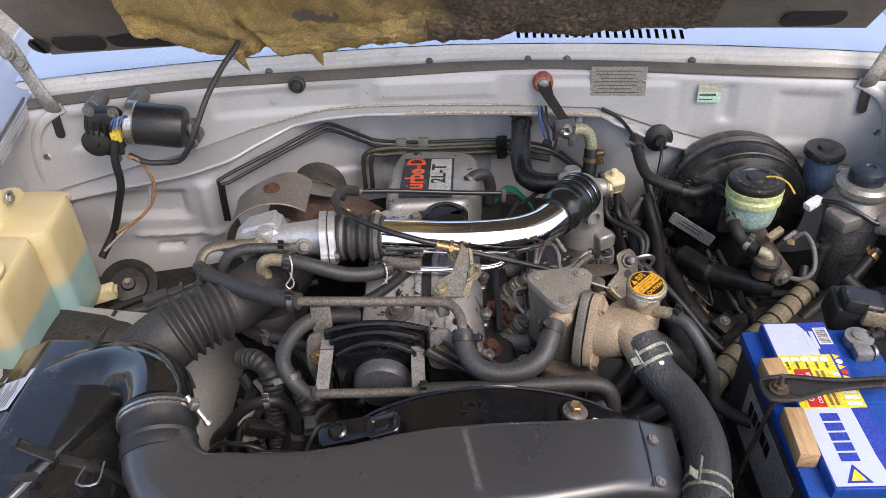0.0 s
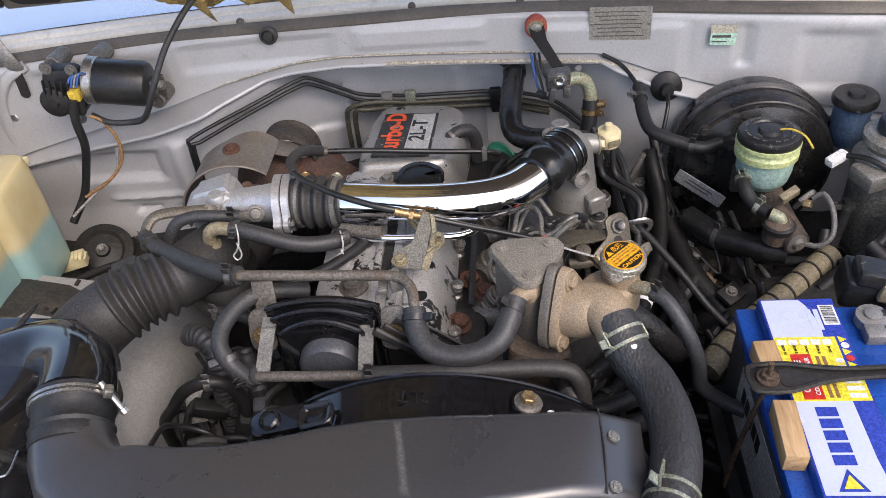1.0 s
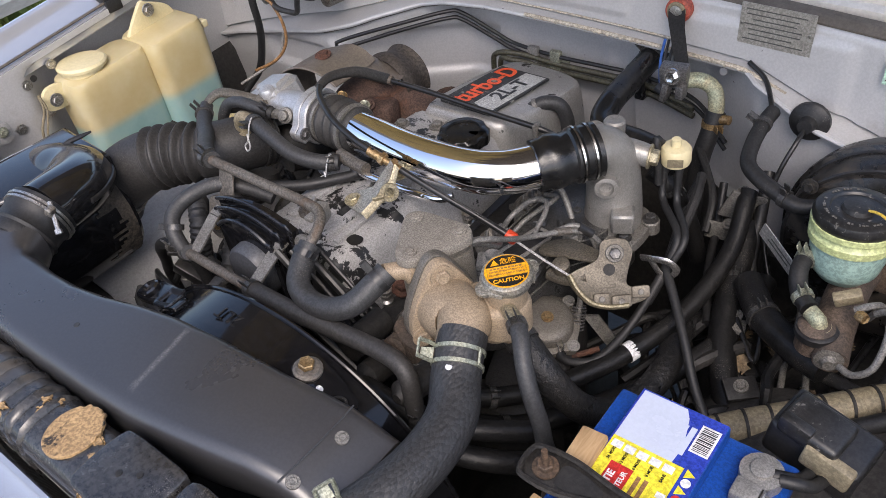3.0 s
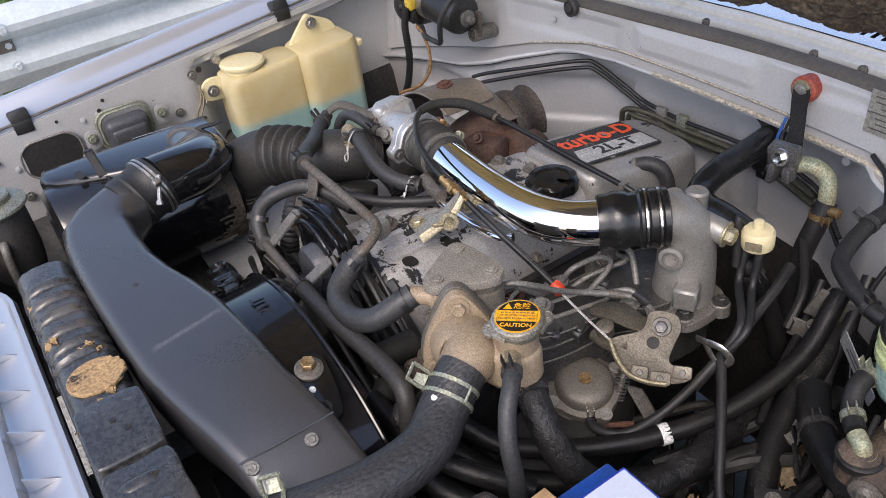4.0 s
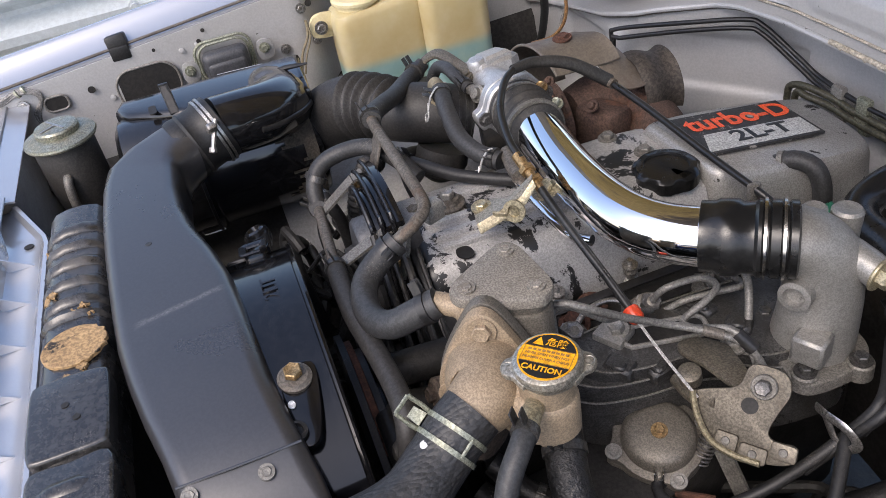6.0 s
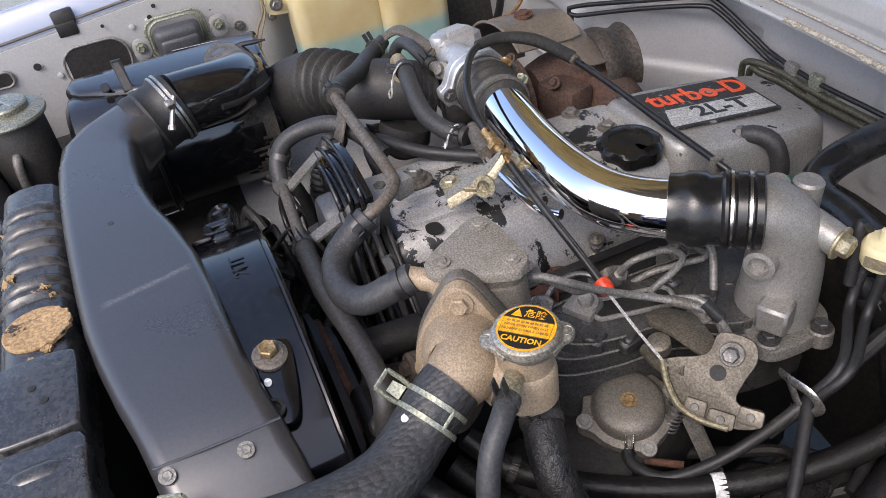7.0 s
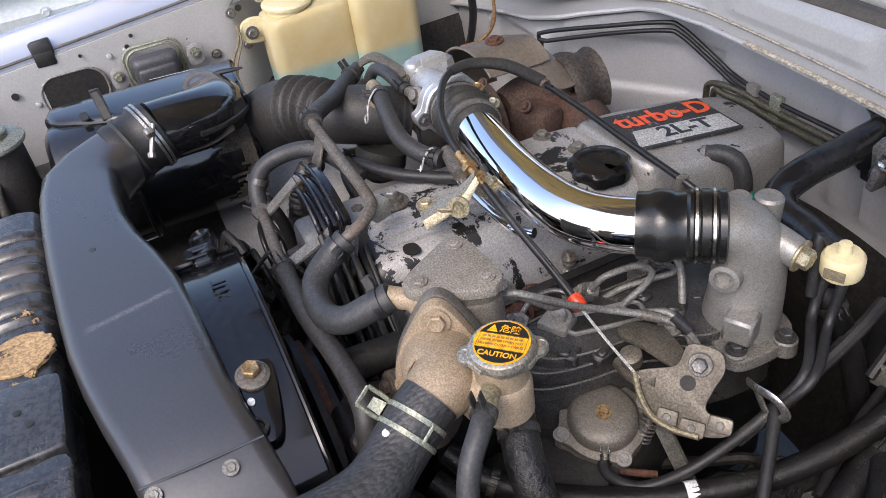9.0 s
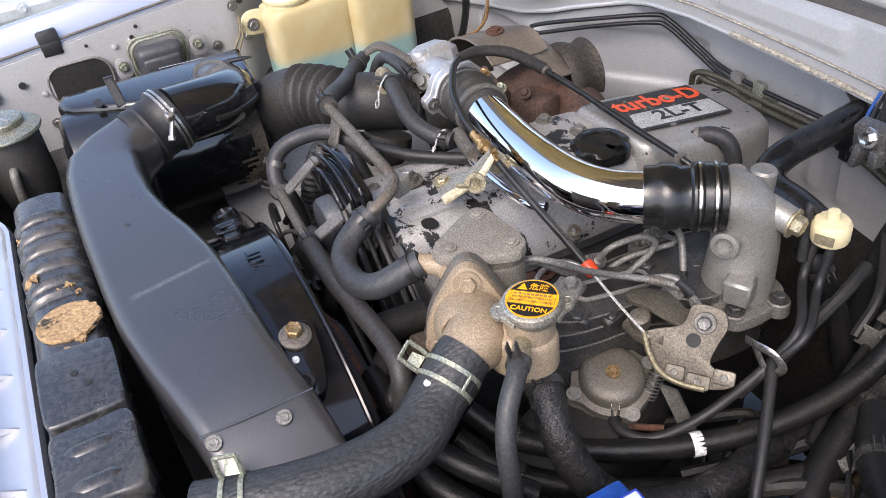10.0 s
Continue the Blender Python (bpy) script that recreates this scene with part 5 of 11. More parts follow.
def build_duct():
    """The flat black air duct over the radiator, narrowing to a round neck."""
    d = thing("air_duct", "flat satin-black plastic intake duct above the radiator", "air duct", (-0.05, 0.57, 1.03))
    stations = [  # x, front y, rear y, top z, height
        (0.252, 0.545, 0.652, 1.058, 0.020), (0.228, 0.541, 0.650, 1.074, 0.034), (0.205, 0.538, 0.646, 1.088, 0.050), (0.17, 0.532, 0.640, 1.097, 0.062), (0.13, 0.522, 0.634, 1.102, 0.070),
        (0.08, 0.512, 0.631, 1.105, 0.074), (0.03, 0.505, 0.628, 1.107, 0.076), (-0.03, 0.501, 0.622, 1.109, 0.076), (-0.08, 0.499, 0.612, 1.111, 0.076), (-0.13, 0.497, 0.598, 1.112, 0.076),
        (-0.18, 0.496, 0.589, 1.113, 0.076), (-0.23, 0.496, 0.587, 1.113, 0.076), (-0.275, 0.497, 0.590, 1.113, 0.076)]
    rings = []

    def section(p, u, wdt, hgt, rnd, n=8):
        """A rounded rectangle: u is its width direction, z its height, hanging below p."""
        o = round_rect(wdt, hgt, min(rnd, hgt * 0.49, wdt * 0.49), n)
        return [p + u * a + V((0, 0, b - hgt / 2)) for a, b in o]
    for x, f, r, z, h in stations:
        rings.append(section(V((x, (f + r) / 2, z)), V((0, 1, 0)), r - f, h, 0.016))
    # turn to the rear left and round off towards the neck
    for (cx, cy, cz), ang, w, h, rr in (((-0.308, 0.546, 1.1135), 20, 0.094, 0.076, 0.02), ((-0.333, 0.562, 1.116), 44, 0.094, 0.078, 0.026), ((-0.350, 0.584, 1.121), 64, 0.091, 0.082, 0.034), ((-0.360, 0.608, 1.128), 74, 0.087, 0.084, 0.040)):
        a = radians(ang)
        rings.append(section(V((cx, cy, cz)), V((math.sin(a), math.cos(a), 0)), w, h, rr))
    bm = B()
    ring_loft(bm, rings)
    part("duct_shell", bm, "duct_black", d)
    bm = B()
    tube(bm, [(0.206, 0.542, 1.0870), (0.208, 0.59, 1.0885), (0.206, 0.643, 1.0870)], 0.0011, 6)
    part("end_seam", bm, "duct_black", d)
    for x, y, z in ((0.219, 0.611, 1.0815), (0.215, 0.551, 1.083)):
        hexbolt(d, (x, y, z), (0.5, 0, 1), 0.0045, 0.003, "cast_grey")
    bm = B()
    lathe(bm, (-0.115, 0.548, 1.111), (0, 0, 1), [(0.004, 0), (0.0035, 0.0012), (0.001, 0.0015)], 10)
    part("mould_dot", bm, "hose_grey", d)
    # fluted rubber neck and its wire clamp
    bm = B()
    c0, c1 = V((-0.359, 0.600, 1.086)), V((-0.373, 0.656, 1.100))
    ax = (c1 - c0).normalized()
    lathe(bm, c0, ax, [(0.043, -0.004), (0.0445, 0.004), (0.043, 0.012), (0.0455, 0.016), (0.043, 0.020), (0.043, 0.036), (0.0455, 0.040), (0.0455, 0.058), (0.041, 0.060)], 32)
    neck = part("neck_sleeve", bm, "rubber", d)
    bm = B()
    for k in (0.044, 0.050):
        clamp_band(bm, c0 + ax * k, ax, 0.0456, 0.0035, 0.0022)
    q = V((-0.326, 0.648, 1.124))
    box(bm, q + V((0.006, -0.004, 0)), (0.010, 0.012, 0.012), 0.002, (0, 30, 20))
    tube(bm, [q + V((-0.004, 0.004, 0.006)), q + V((0.016, -0.010, -0.022))], 0.0032, 8)
    lathe(bm, q + V((0.016, -0.010, -0.022)), (0.5, -0.3, -0.8), [(0.005, 0), (0.005, 0.006), (0.002, 0.007)], 8)
    part("wire_clamp", bm, "steel", neck)
    return d


def build_fan_shroud():
    s = thing("fan_shroud", "glossy black steel fan shroud embossed 2LT", "fan shroud", (0.03, 0.65, 0.6))
    cx, cz, R = 0.03, 0.845, 0.262
    bm = B()

    def arc(u, v):
        a = radians(u)
        rr = R - (0.004 if v > 0.96 else 0) - 0.016 * max(0, 0.12 - v)
        return V((cx + rr * math.sin(a), 0.600 + 0.085 * v, cz + rr * math.cos(a) * 0.955))
    grid_sheet(bm, arc, [-100 + 4 * i for i in range(51)], [0, 0.08, 0.12, 0.5, 0.96, 1.0], 0.0025, (0, 0, -1))
    band = part("shroud_band", bm, "shroud_gloss", s)
    bm = B()
    pts = [V((cx + R * math.sin(radians(a)), 0.685, cz + R * 0.955 * math.cos(radians(a)))) for a in range(-96, 97, 6)]
    tube(bm, pts, 0.003, 8, 0.02)
    part("rolled_edge", bm, "shroud_gloss", s)
    writing("embossing", "2LT", 0.022, basis((0.010, 0.655, cz + R * 0.955 + 0.0004), (-1, 0, 0.05), (0, -1, 0)), "emboss_gloss", band, "embossed characters", 0.0009)
    bm = B()
    fold = basis((-0.100, 0.648, 1.074), (0.94, 0, 0.34), (0, 1, 0))
    o = round_rect(0.036, 0.024, 0.005, 4)
    tube(bm, [fold @ V((a, b, 0)) for a, b in o + o[:1]], 0.0022, 8, 0.01, (1, 2.0))
    slab(bm, round_rect(0.034, 0.022, 0.004), 0.012, fold @ Matrix.Translation((0, 0, -0.006)), 0.001)
    box(bm, (-0.116, 0.640, 1.052), (0.012, 0.05, 0.006), 0.002, (0, -40, 0))
    part("mount_tab", bm, "emboss_gloss", s)
    bm = B()
    slab(bm, smooth_outline([(-0.017, -0.013), (0.010, -0.016), (0.056, -0.011), (0.066, 0.0), (0.056, 0.011), (0.012, 0.016), (-0.016, 0.013)], 5), 0.006, basis((0.135, 0.655, 1.084), (0.97, -0.12, -0.22), (0.1, 1, 0)), 0.0012)
    br = part("mount_bracket", bm, "shroud_gloss", s)
    n = V((0.22, 0.05, 1))
    bm = B()
    lathe(bm, V((0.133, 0.652, 1.0845)), n, [(0.0155, 0), (0.0155, 0.003), (0.0140, 0.0035), (0.0120, 0.006), (0.009, 0.006)], 24)
    part("washer", bm, "rusty_pipe", br)
    hexbolt(br, (0.133, 0.652, 1.0905), n, 0.0085, 0.008, "brass", False)
    bm = B()
    lathe(bm, V((0.157, 0.643, 1.0795)), n, [(0.0042, 0), (0.004, 0.0012), (0.001, 0.0014)], 14, 0.8)
    part("paint_dot", bm, "white", br)
    bm = B()
    lathe(bm, V((0.184, 0.640, 1.0735)), n, [(0.010, 0), (0.010, 0.004), (0.007, 0.005), (0.006, 0.001), (0.001, 0.001)], 18)
    part("grommet", bm, "rubber", br)
    n = V((-0.25, -0.25, 1))
    at = V((-0.158, 0.655, 1.055))
    bm = B()
    slab(bm, smooth_outline([(-0.022, -0.014), (0.012, -0.016), (0.060, -0.012), (0.064, 0.008), (0.016, 0.016), (-0.020, 0.013), (-0.028, 0.0)], 5), 0.008, basis(at, (0.93, 0, 0.26), (0, 1, 0.2)), 0.003)
    bl = part("mount_bracket", bm, "shroud_gloss", s)
    bm = B()
    lathe(bm, at, n, [(0.0125, -0.002), (0.0125, 0.004), (0.0095, 0.006), (0.008, 0.002), (0.002, 0.002)], 22)
    part("grommet", bm, "black_gloss", bl)
    # fan and pulley seen behind
    bm = B()
    lathe(bm, (cx, 0.71, cz), (0, 1, 0), [(0.06, 0), (0.07, 0.005), (0.07, 0.02), (0.045, 0.03), (0.045, 0.06)], 28)
    fan = part("fan_hub", bm, "black_satin", s)
    for R2, y0, m2 in ((0.150, 0.698, "rubber"), (0.140, 0.706, "rust_bright"), (0.128, 0.714, "black_satin")):
        bm = B()
        lathe(bm, (cx + 0.03, y0, cz + 0.01), (0, 1, 0), [(R2 - 0.012, 0), (R2, 0.001), (R2, 0.008), (R2 - 0.012, 0.009)], 44)
        part("belt_pulley", bm, m2, fan)
    for i in range(7):
        a = 2 * math.pi * i / 7 + 0.2
        c = V((cx + 0.14 * math.sin(a), 0.665, cz + 0.14 * math.cos(a)))
        part("fan_blade", box(B(), c, (0.065, 0.004, 0.16), 0.001, (18, math.degrees(a), 0)), "black_satin", fan)
    return s


def build_air_cleaner():
    a = thing("air_cleaner", "black round air cleaner canister with a curved metal snorkel", "air cleaner", (-0.5, 0.65, 0.87))
    bm = B()
    c = V((-0.508, 0.50, 0.985))
    lathe(bm, c, (0, 1, 0), [(0.02, 0), (0.060, 0.000), (0.064, 0.004), (0.085, 0.004), (0.097, 0.012), (0.099, 0.02), (0.099, 0.10), (0.104, 0.103), (0.104, 0.112), (0.099, 0.115), (0.099, 0.20), (0.099, 0.272), (0.094, 0.284), (0.08, 0.288), (0.03, 0.288)], 52)
    body = part("canister", bm, "black_gloss", a)
    bm = B()
    lathe(bm, c + V((0, 0.100, 0)), (0, 1, 0), [(0.101, 0), (0.1065, 0.001), (0.1065, 0.005), (0.101, 0.006)], 52)
    part("clamp_ring", bm, "black_satin", body)
    for ang in (40, -35, 150):
        q = radians(ang)
        p = c + V((0.103 * math.sin(q), 0.095, 0.103 * math.cos(q)))
        bm = B()
        tube(bm, [p + V((-0.01, 0.012, 0.004)), p + V((-0.012, -0.02, 0.006)), p + V((0.012, -0.02, 0.006)), p + V((0.01, 0.012, 0.004))], 0.0014, 6)
        part("spring_clip", bm, "steel", body)
    bm = B()
    mud = random.Random(13)
    ys3 = [0.205 + 0.0065 * k for k in range(12)]
    lo = [mud.uniform(0, 0.05) for _ in range(41)]
    cells = {}
    for i in range(41):
        q = radians(15 + 3 * i)
        for k, yy in enumerate(ys3):
            cells[i, k] = bm.verts.new(c + V((math.sin(q) * (0.0994 + mud.uniform(0.0, 0.0016)), yy, math.cos(q) * (0.0994 + mud.uniform(0.0, 0.0016)))))
    for i in range(40):
        for k in range(11):
            if ys3[k] > 0.212 + lo[i]:
                bm.faces.new((cells[i, k], cells[i + 1, k], cells[i + 1, k + 1], cells[i, k + 1]))
    bmesh.ops.delete(bm, geom=[v for v in bm.verts if not v.link_faces], context="VERTS")
    part("dried_mud", bm, "mud_dry", body, "flaking brown dried mud")
    # inlet housing on top, swept towards the round snorkel mouth
    bm = B()
    slab(bm, [(-0.575, 0.520), (-0.545, 0.512), (-0.512, 0.53), (-0.47, 0.62), (-0.43, 0.72), (-0.43, 0.79), (-0.565, 0.80)], 0.075, pose(0, 0, 1.093), 0.010, 3)
    slab(bm, [(-0.055, -0.14), (0.0, -0.14), (0.0, 0.14), (-0.055, 0.14)], 0.035, basis((-0.566, 0.66, 1.092), (1, -0.03, 0.5), (0.03, 1, 0)), 0.006)
    part("inlet_housing", bm, "black_gloss", a)
    bm = B()
    tube(bm, [(-0.62, 0.728, 1.030), (-0.56, 0.734, 1.046), (-0.500, 0.742, 1.062), (-0.445, 0.744, 1.072), (-0.404, 0.718, 1.084), (-0.381, 0.680, 1.094), (-0.372, 0.648, 1.098)], [0.034, 0.042, 0.045, 0.045, 0.044, 0.043, 0.0425], 28, 0.005, (1.0, 0.98))
    sn = part("snorkel", bm, "black_gloss", a)
    bm = B()
    run = catmull([V(q) for q in ((-0.56, 0.734, 1.046), (-0.500, 0.742, 1.062), (-0.445, 0.744, 1.072), (-0.404, 0.718, 1.084), (-0.381, 0.680, 1.094))], 0.008)
    seam = []
    for p, q in zip(run, run[1:]):
        side = V((0, 0, 1)).cross(q - p).normalized()
        seam.append(p.lerp(q, 0.5) + side * 0.0445 + V((0, 0, -0.004)))
    tube(bm, seam, 0.0026, 8, 0.01, (1.0, 1.6))
    part("rolled_seam", bm, "black_satin", sn)
    bm = B()
    for d in (-0.005, 0.005):
        tube(bm, [(-0.512 + d * 0.3, 0.594 + d, 1.122), (-0.500, 0.596 + d, 1.106), (-0.482, 0.598 + d, 1.088)], 0.0022, 6)
    sheet(bm, [(-0.513, 0.589, 1.120), (-0.513, 0.599, 1.120), (-0.483, 0.603, 1.088), (-0.483, 0.593, 1.088)], 0.0025)
    box(bm, (-0.514, 0.594, 1.122), (0.006, 0.014, 0.004), 0.001)
    part("latch", bm, "black_satin", a)
    bm = B()
    slab(bm, round_rect(0.030, 0.011, 0.005), 0.002, basis((-0.503, 0.568, 1.0945), (1, 0.05, 0), (-0.05, 1, 0)), 0)
    part("latch_slot", bm, "void_shade", a)
    bm = B()
    slab(bm, [(-0.035, -0.028), (0.035, -0.028), (0.035, 0.028), (-0.035, 0.028)], 0.0006, basis((-0.5895, 0.7095, 1.0805), (0.12, 1, 0), (-1, 0.12, -0.5)), 0)
    lb = part("maker_label", bm, "white_print", a, "pale printed maker label")
    bm = B()
    m = basis((-0.5898, 0.7095, 1.0811), (0.12, 1, 0), (-1, 0.12, -0.5))
    for i in range(9):
        slab(bm, [(-0.030, 0.020 - 0.0048 * i), (0.026 - 0.012 * (i % 3), 0.020 - 0.0048 * i), (0.026 - 0.012 * (i % 3), 0.0212 - 0.0048 * i), (-0.030, 0.0212 - 0.0048 * i)], 0.0004, m, 0)
    slab(bm, [(-0.030, 0.0225), (0.0, 0.0225), (0.0, 0.0262), (-0.030, 0.0262)], 0.0004, m, 0)
    part("label_print", bm, "ink_grey", lb)
    bm = B()
    tube(bm, [(-0.492, 0.752, 1.102), (-0.488, 0.768, 1.105), (-0.484, 0.785, 1.105), (-0.481, 0.801, 1.105)], [0.0030, 0.0042, 0.0036, 0.0016], 8)
    part("pin", bm, "black_satin", a)
    return a


def build_intake_hose():
    h = thing("intake_hose", "ribbed black rubber air hose, dusty, to the turbocharger", "air hose", (-0.40, 0.88, 0.95))
    bm = B()
    tube(bm, [(-0.505, 0.792, 0.955), (-0.488, 0.800, 0.992), (-0.460, 0.814, 1.022), (-0.425, 0.838, 1.044), (-0.385, 0.866, 1.054), (-0.346, 0.893, 1.054), (-0.319, 0.935, 1.050), (-0.302, 0.985, 1.038)],
         [0.043, 0.045, 0.049, 0.047, 0.044, 0.042, 0.042, 0.040], 36, 0.0016, (1, 1), (0.44, 0.68, 5, 0.0046))
    part("hose_body", bm, "rubber_dusty", h)
    bm = B()
    for p, r in ((V((-0.490, 0.799, 0.988)), 0.0455), (V((-0.484, 0.802, 0.997)), 0.0462)):
        clamp_band(bm, p, V((0.62, 0.28, 0.75)), r, 0.003, 0.002)
    part("hose_clamp", bm, "steel", h)
    bm = B()
    for f in (0, 1, 2):
        p = V((-0.306, 0.962, 1.0445)).lerp(V((-0.3025, 0.980, 1.0395)), f / 2)
        clamp_band(bm, p, V((0.22, 0.94, -0.25)), 0.0396, 0.003, 0.002)
    part("wire_clamp", bm, "clip_dark", h)
    return h


def build_washer_tank():
    t = thing("washer_tank", "yellowed plastic washer tank half full of blue fluid", "washer tank", (-0.72, 1.03, 0.86))

    def lobe(y0, y1, x0, x1, ztop):
        rings = []
        for z, k in ((0.872, 0.90), (0.88, 0.955), (0.90, 0.975), (0.95, 0.985), (1.02, 0.995), (ztop - 0.03, 1.0), (ztop - 0.012, 0.985), (ztop - 0.003, 0.945), (ztop, 0.88)):
            o = round_rect((x1 - x0) * k, (y1 - y0) * k, 0.024, 6, (x0 + x1) / 2, (y0 + y1) / 2)
            rings.append([V((a, b, z + (b - y0) * 0.05)) for a, b in o])
        return rings
    bm = B()
    ring_loft(bm, lobe(0.888, 1.052, -0.783, -0.690, 1.078))
    ring_loft(bm, lobe(1.040, 1.168, -0.783, -0.668, 1.088))
    box(bm, (-0.735, 1.046, 0.965), (0.075, 0.05, 0.18), 0.012, (0, 0, 0), 3)
    part("tank_body", bm, "washer_tank", t)
    bm = B()
    lathe(bm, (-0.737, 0.940, 1.078), (0, 0.05, 1), [(0.038, 0), (0.038, 0.008), (0.044, 0.010), (0.0445, 0.015), (0.041, 0.019), (0.02, 0.0205), (0.002, 0.021)], 32)
    part("filler_cap", bm, "cream_plastic", t, "yellowed cream snap-on cap")
    bm = B()
    slab(bm, smooth_outline([(-0.022, -0.018), (-0.024, 0.010), (-0.008, 0.022), (0.02, 0.018), (0.03, 0.0), (0.02, -0.022)], 4), 0.008, basis((-0.738, 0.876, 1.058), (0, 1, 0), (0, 0, 1)), 0.002)
    part("mount_ear", bm, "cream_plastic", t)
    hexbolt(t, (-0.728, 0.868, 1.059), (1, 0, 0), 0.008, 0.006, "steel")
    bm = B()
    slab(bm, smooth_outline([(-0.05, -0.03), (-0.012, 0.012), (0.0, 0.02), (0.012, 0.014), (0.05, -0.008), (0.05, -0.04), (-0.05, -0.045)], 4), 0.008, basis((-0.745, 1.098, 1.118), (0, 1, 0), (0, 0, 1)), 0.002)
    part("mount_ear", bm, "cream_plastic", t)
    hexbolt(t, (-0.737, 1.100, 1.122), (1, 0, 0), 0.008, 0.006, "steel")
    bm = B()
    box(bm, (-0.690, 1.172, 1.072), (0.02, 0.014, 0.014), 0.003)
    part("hose_nipple", bm, "cream_plastic", t)
    bm = B()
    box(bm, (-0.689, 1.044, 1.035), (0.003, 0.003, 0.012), 0.0008)
    part("mould_mark", bm, "brown_wire", t)
    return t


def build_fluid_reservoir():
    """Round reservoir with a plated lid at the front corner."""
    r = thing("steering_fluid_reservoir", "round black fluid reservoir with a zinc-plated lid", "reservoir", (-0.507, 0.44, 0.97))
    c = V((-0.505, 0.436, 1.017))
    bm = B()
    lathe(bm, c, (0, 0, 1), [(0.03, -0.05), (0.037, -0.042), (0.041, -0.02), (0.043, 0.0), (0.043, 0.078), (0.040, 0.082)], 36)
    part("pot", bm, "pot_dusty", r)
    bm = B()
    lathe(bm, c, (0, 0, 1), [(0.042, 0.074), (0.0500, 0.074), (0.0515, 0.077), (0.0505, 0.0805), (0.047, 0.0812), (0.040, 0.085), (0.034, 0.086)], 36)
    part("lid_flange", bm, "zinc_lid", r, "rainbow-tinted zinc flange")
    bm = B()
    lathe(bm, c, (0, 0, 1), [(0.030, 0.082), (0.0310, 0.084), (0.0310, 0.093), (0.0290, 0.0955), (0.026, 0.0962), (0.004, 0.0962)], 32)
    cap = part("screw_cap", bm, "zinc_lid", r)
    bm = B()
    box(bm, c + V((0, 0, 0.0967)), (0.046, 0.004, 0.002), 0.001, (0, 0, 35))
    box(bm, c + V((0.009, -0.009, 0.0967)), (0.004, 0.026, 0.002), 0.001, (0, 0, 35))
    part("raised_bar", bm, "steel", cap)
    bm = B()
    tube(bm, [c + V((0.030, -0.006, 0.034)), c + V((0.048, -0.008, 0.030)), c + V((0.053, -0.010, 0.016)), c + V((0.054, -0.012, -0.02)), c + V((0.055, -0.014, -0.08))], 0.0065, 12)
    part("outlet_pipe", bm, "cast_grey", r)
    bm = B()
    lathe(bm, c + V((-0.04, 0.11, 0.03)), (0.3, -1, 0.1), [(0.022, 0), (0.022, 0.02), (0.014, 0.024), (0.006, 0.03)], 20)
    part("wall_mount", bm, "rubber", r)


def build_relay_box():
    r = thing("relay_box", "grey plastic relay box with cover bolted to the apron", "relay box", (-0.73, 0.70, 1.03))
    bm = B()
    box(bm, (-0.724, 0.694, 1.046), (0.034, 0.078, 0.056), 0.012, (0, 0, 0), 4)
    box(bm, (-0.712, 0.694, 1.040), (0.018, 0.066, 0.036), 0.007, (0, 0, 0), 3)
    part("cover", bm, "grey_plastic", r)
    for w, h, x, mt in ((0.088, 0.066, -0.735, "zinc_pale"), (0.098, 0.076, -0.7375, "zinc_pale")):
        bm = B()
        o = round_rect(w, h, 0.022, 6)
        mm = basis((x, 0.694, 1.050), (0, 1, 0), (0, 0.04, 1))
        tube(bm, [mm @ V((a, b, 0)) for a, b in o + o[:1]], 0.0026, 8, 0.02)
        part("cover_seal", bm, mt, r, "pale dusty rim")
    for y, z in ((0.630, 1.048), (0.763, 1.052)):
        bm = B()
        slab(bm, smooth_outline([(-0.011, -0.020), (0.013, -0.018), (0.014, 0.011), (-0.010, 0.012)], 4), 0.003, basis((-0.7345, y, z), (0, 1, 0), (0, 0.06, 1)), 0.001)
        part("ear", bm, "apron", r)
        hexbolt(r, (-0.733, y, z), (1, 0, 0), 0.0062, 0.006, "zinc_pale")
    w = thing("apron_wires", "pale taped wires clipped to the apron beside the bonnet buffer", "wiring", (-0.735, 0.36, 1.06))
    for k in range(3):
        bm = B()
        tube(bm, [(-0.728, 0.27, 1.082 + 0.005 * k), (-0.727 + 0.002 * k, 0.327, 1.082 + 0.004 * k), (-0.726, 0.352, 1.090 + 0.003 * k), (-0.722 - 0.002 * k, 0.371, 1.094 + 0.002 * k), (-0.724, 0.386 + 0.003 * k, 1.086), (-0.727, 0.388, 1.070), (-0.730, 0.377 - 0.004 * k, 1.050), (-0.731, 0.374, 1.02)], 0.0028, 7)
        part("wire", bm, "grey_wire", w)
    bm = B()
    for y, z in ((0.372, 1.098), (0.360, 1.094)):
        clamp_band(bm, (-0.725, y, z), (0, 0.9, 0.4), 0.0062, 0.004, 0.001)
    part("tape", bm, "zinc_pale", w)


build_radiator()
build_duct()
build_fan_shroud()
build_air_cleaner()
build_intake_hose()
build_washer_tank()
build_fluid_reservoir()
build_relay_box()


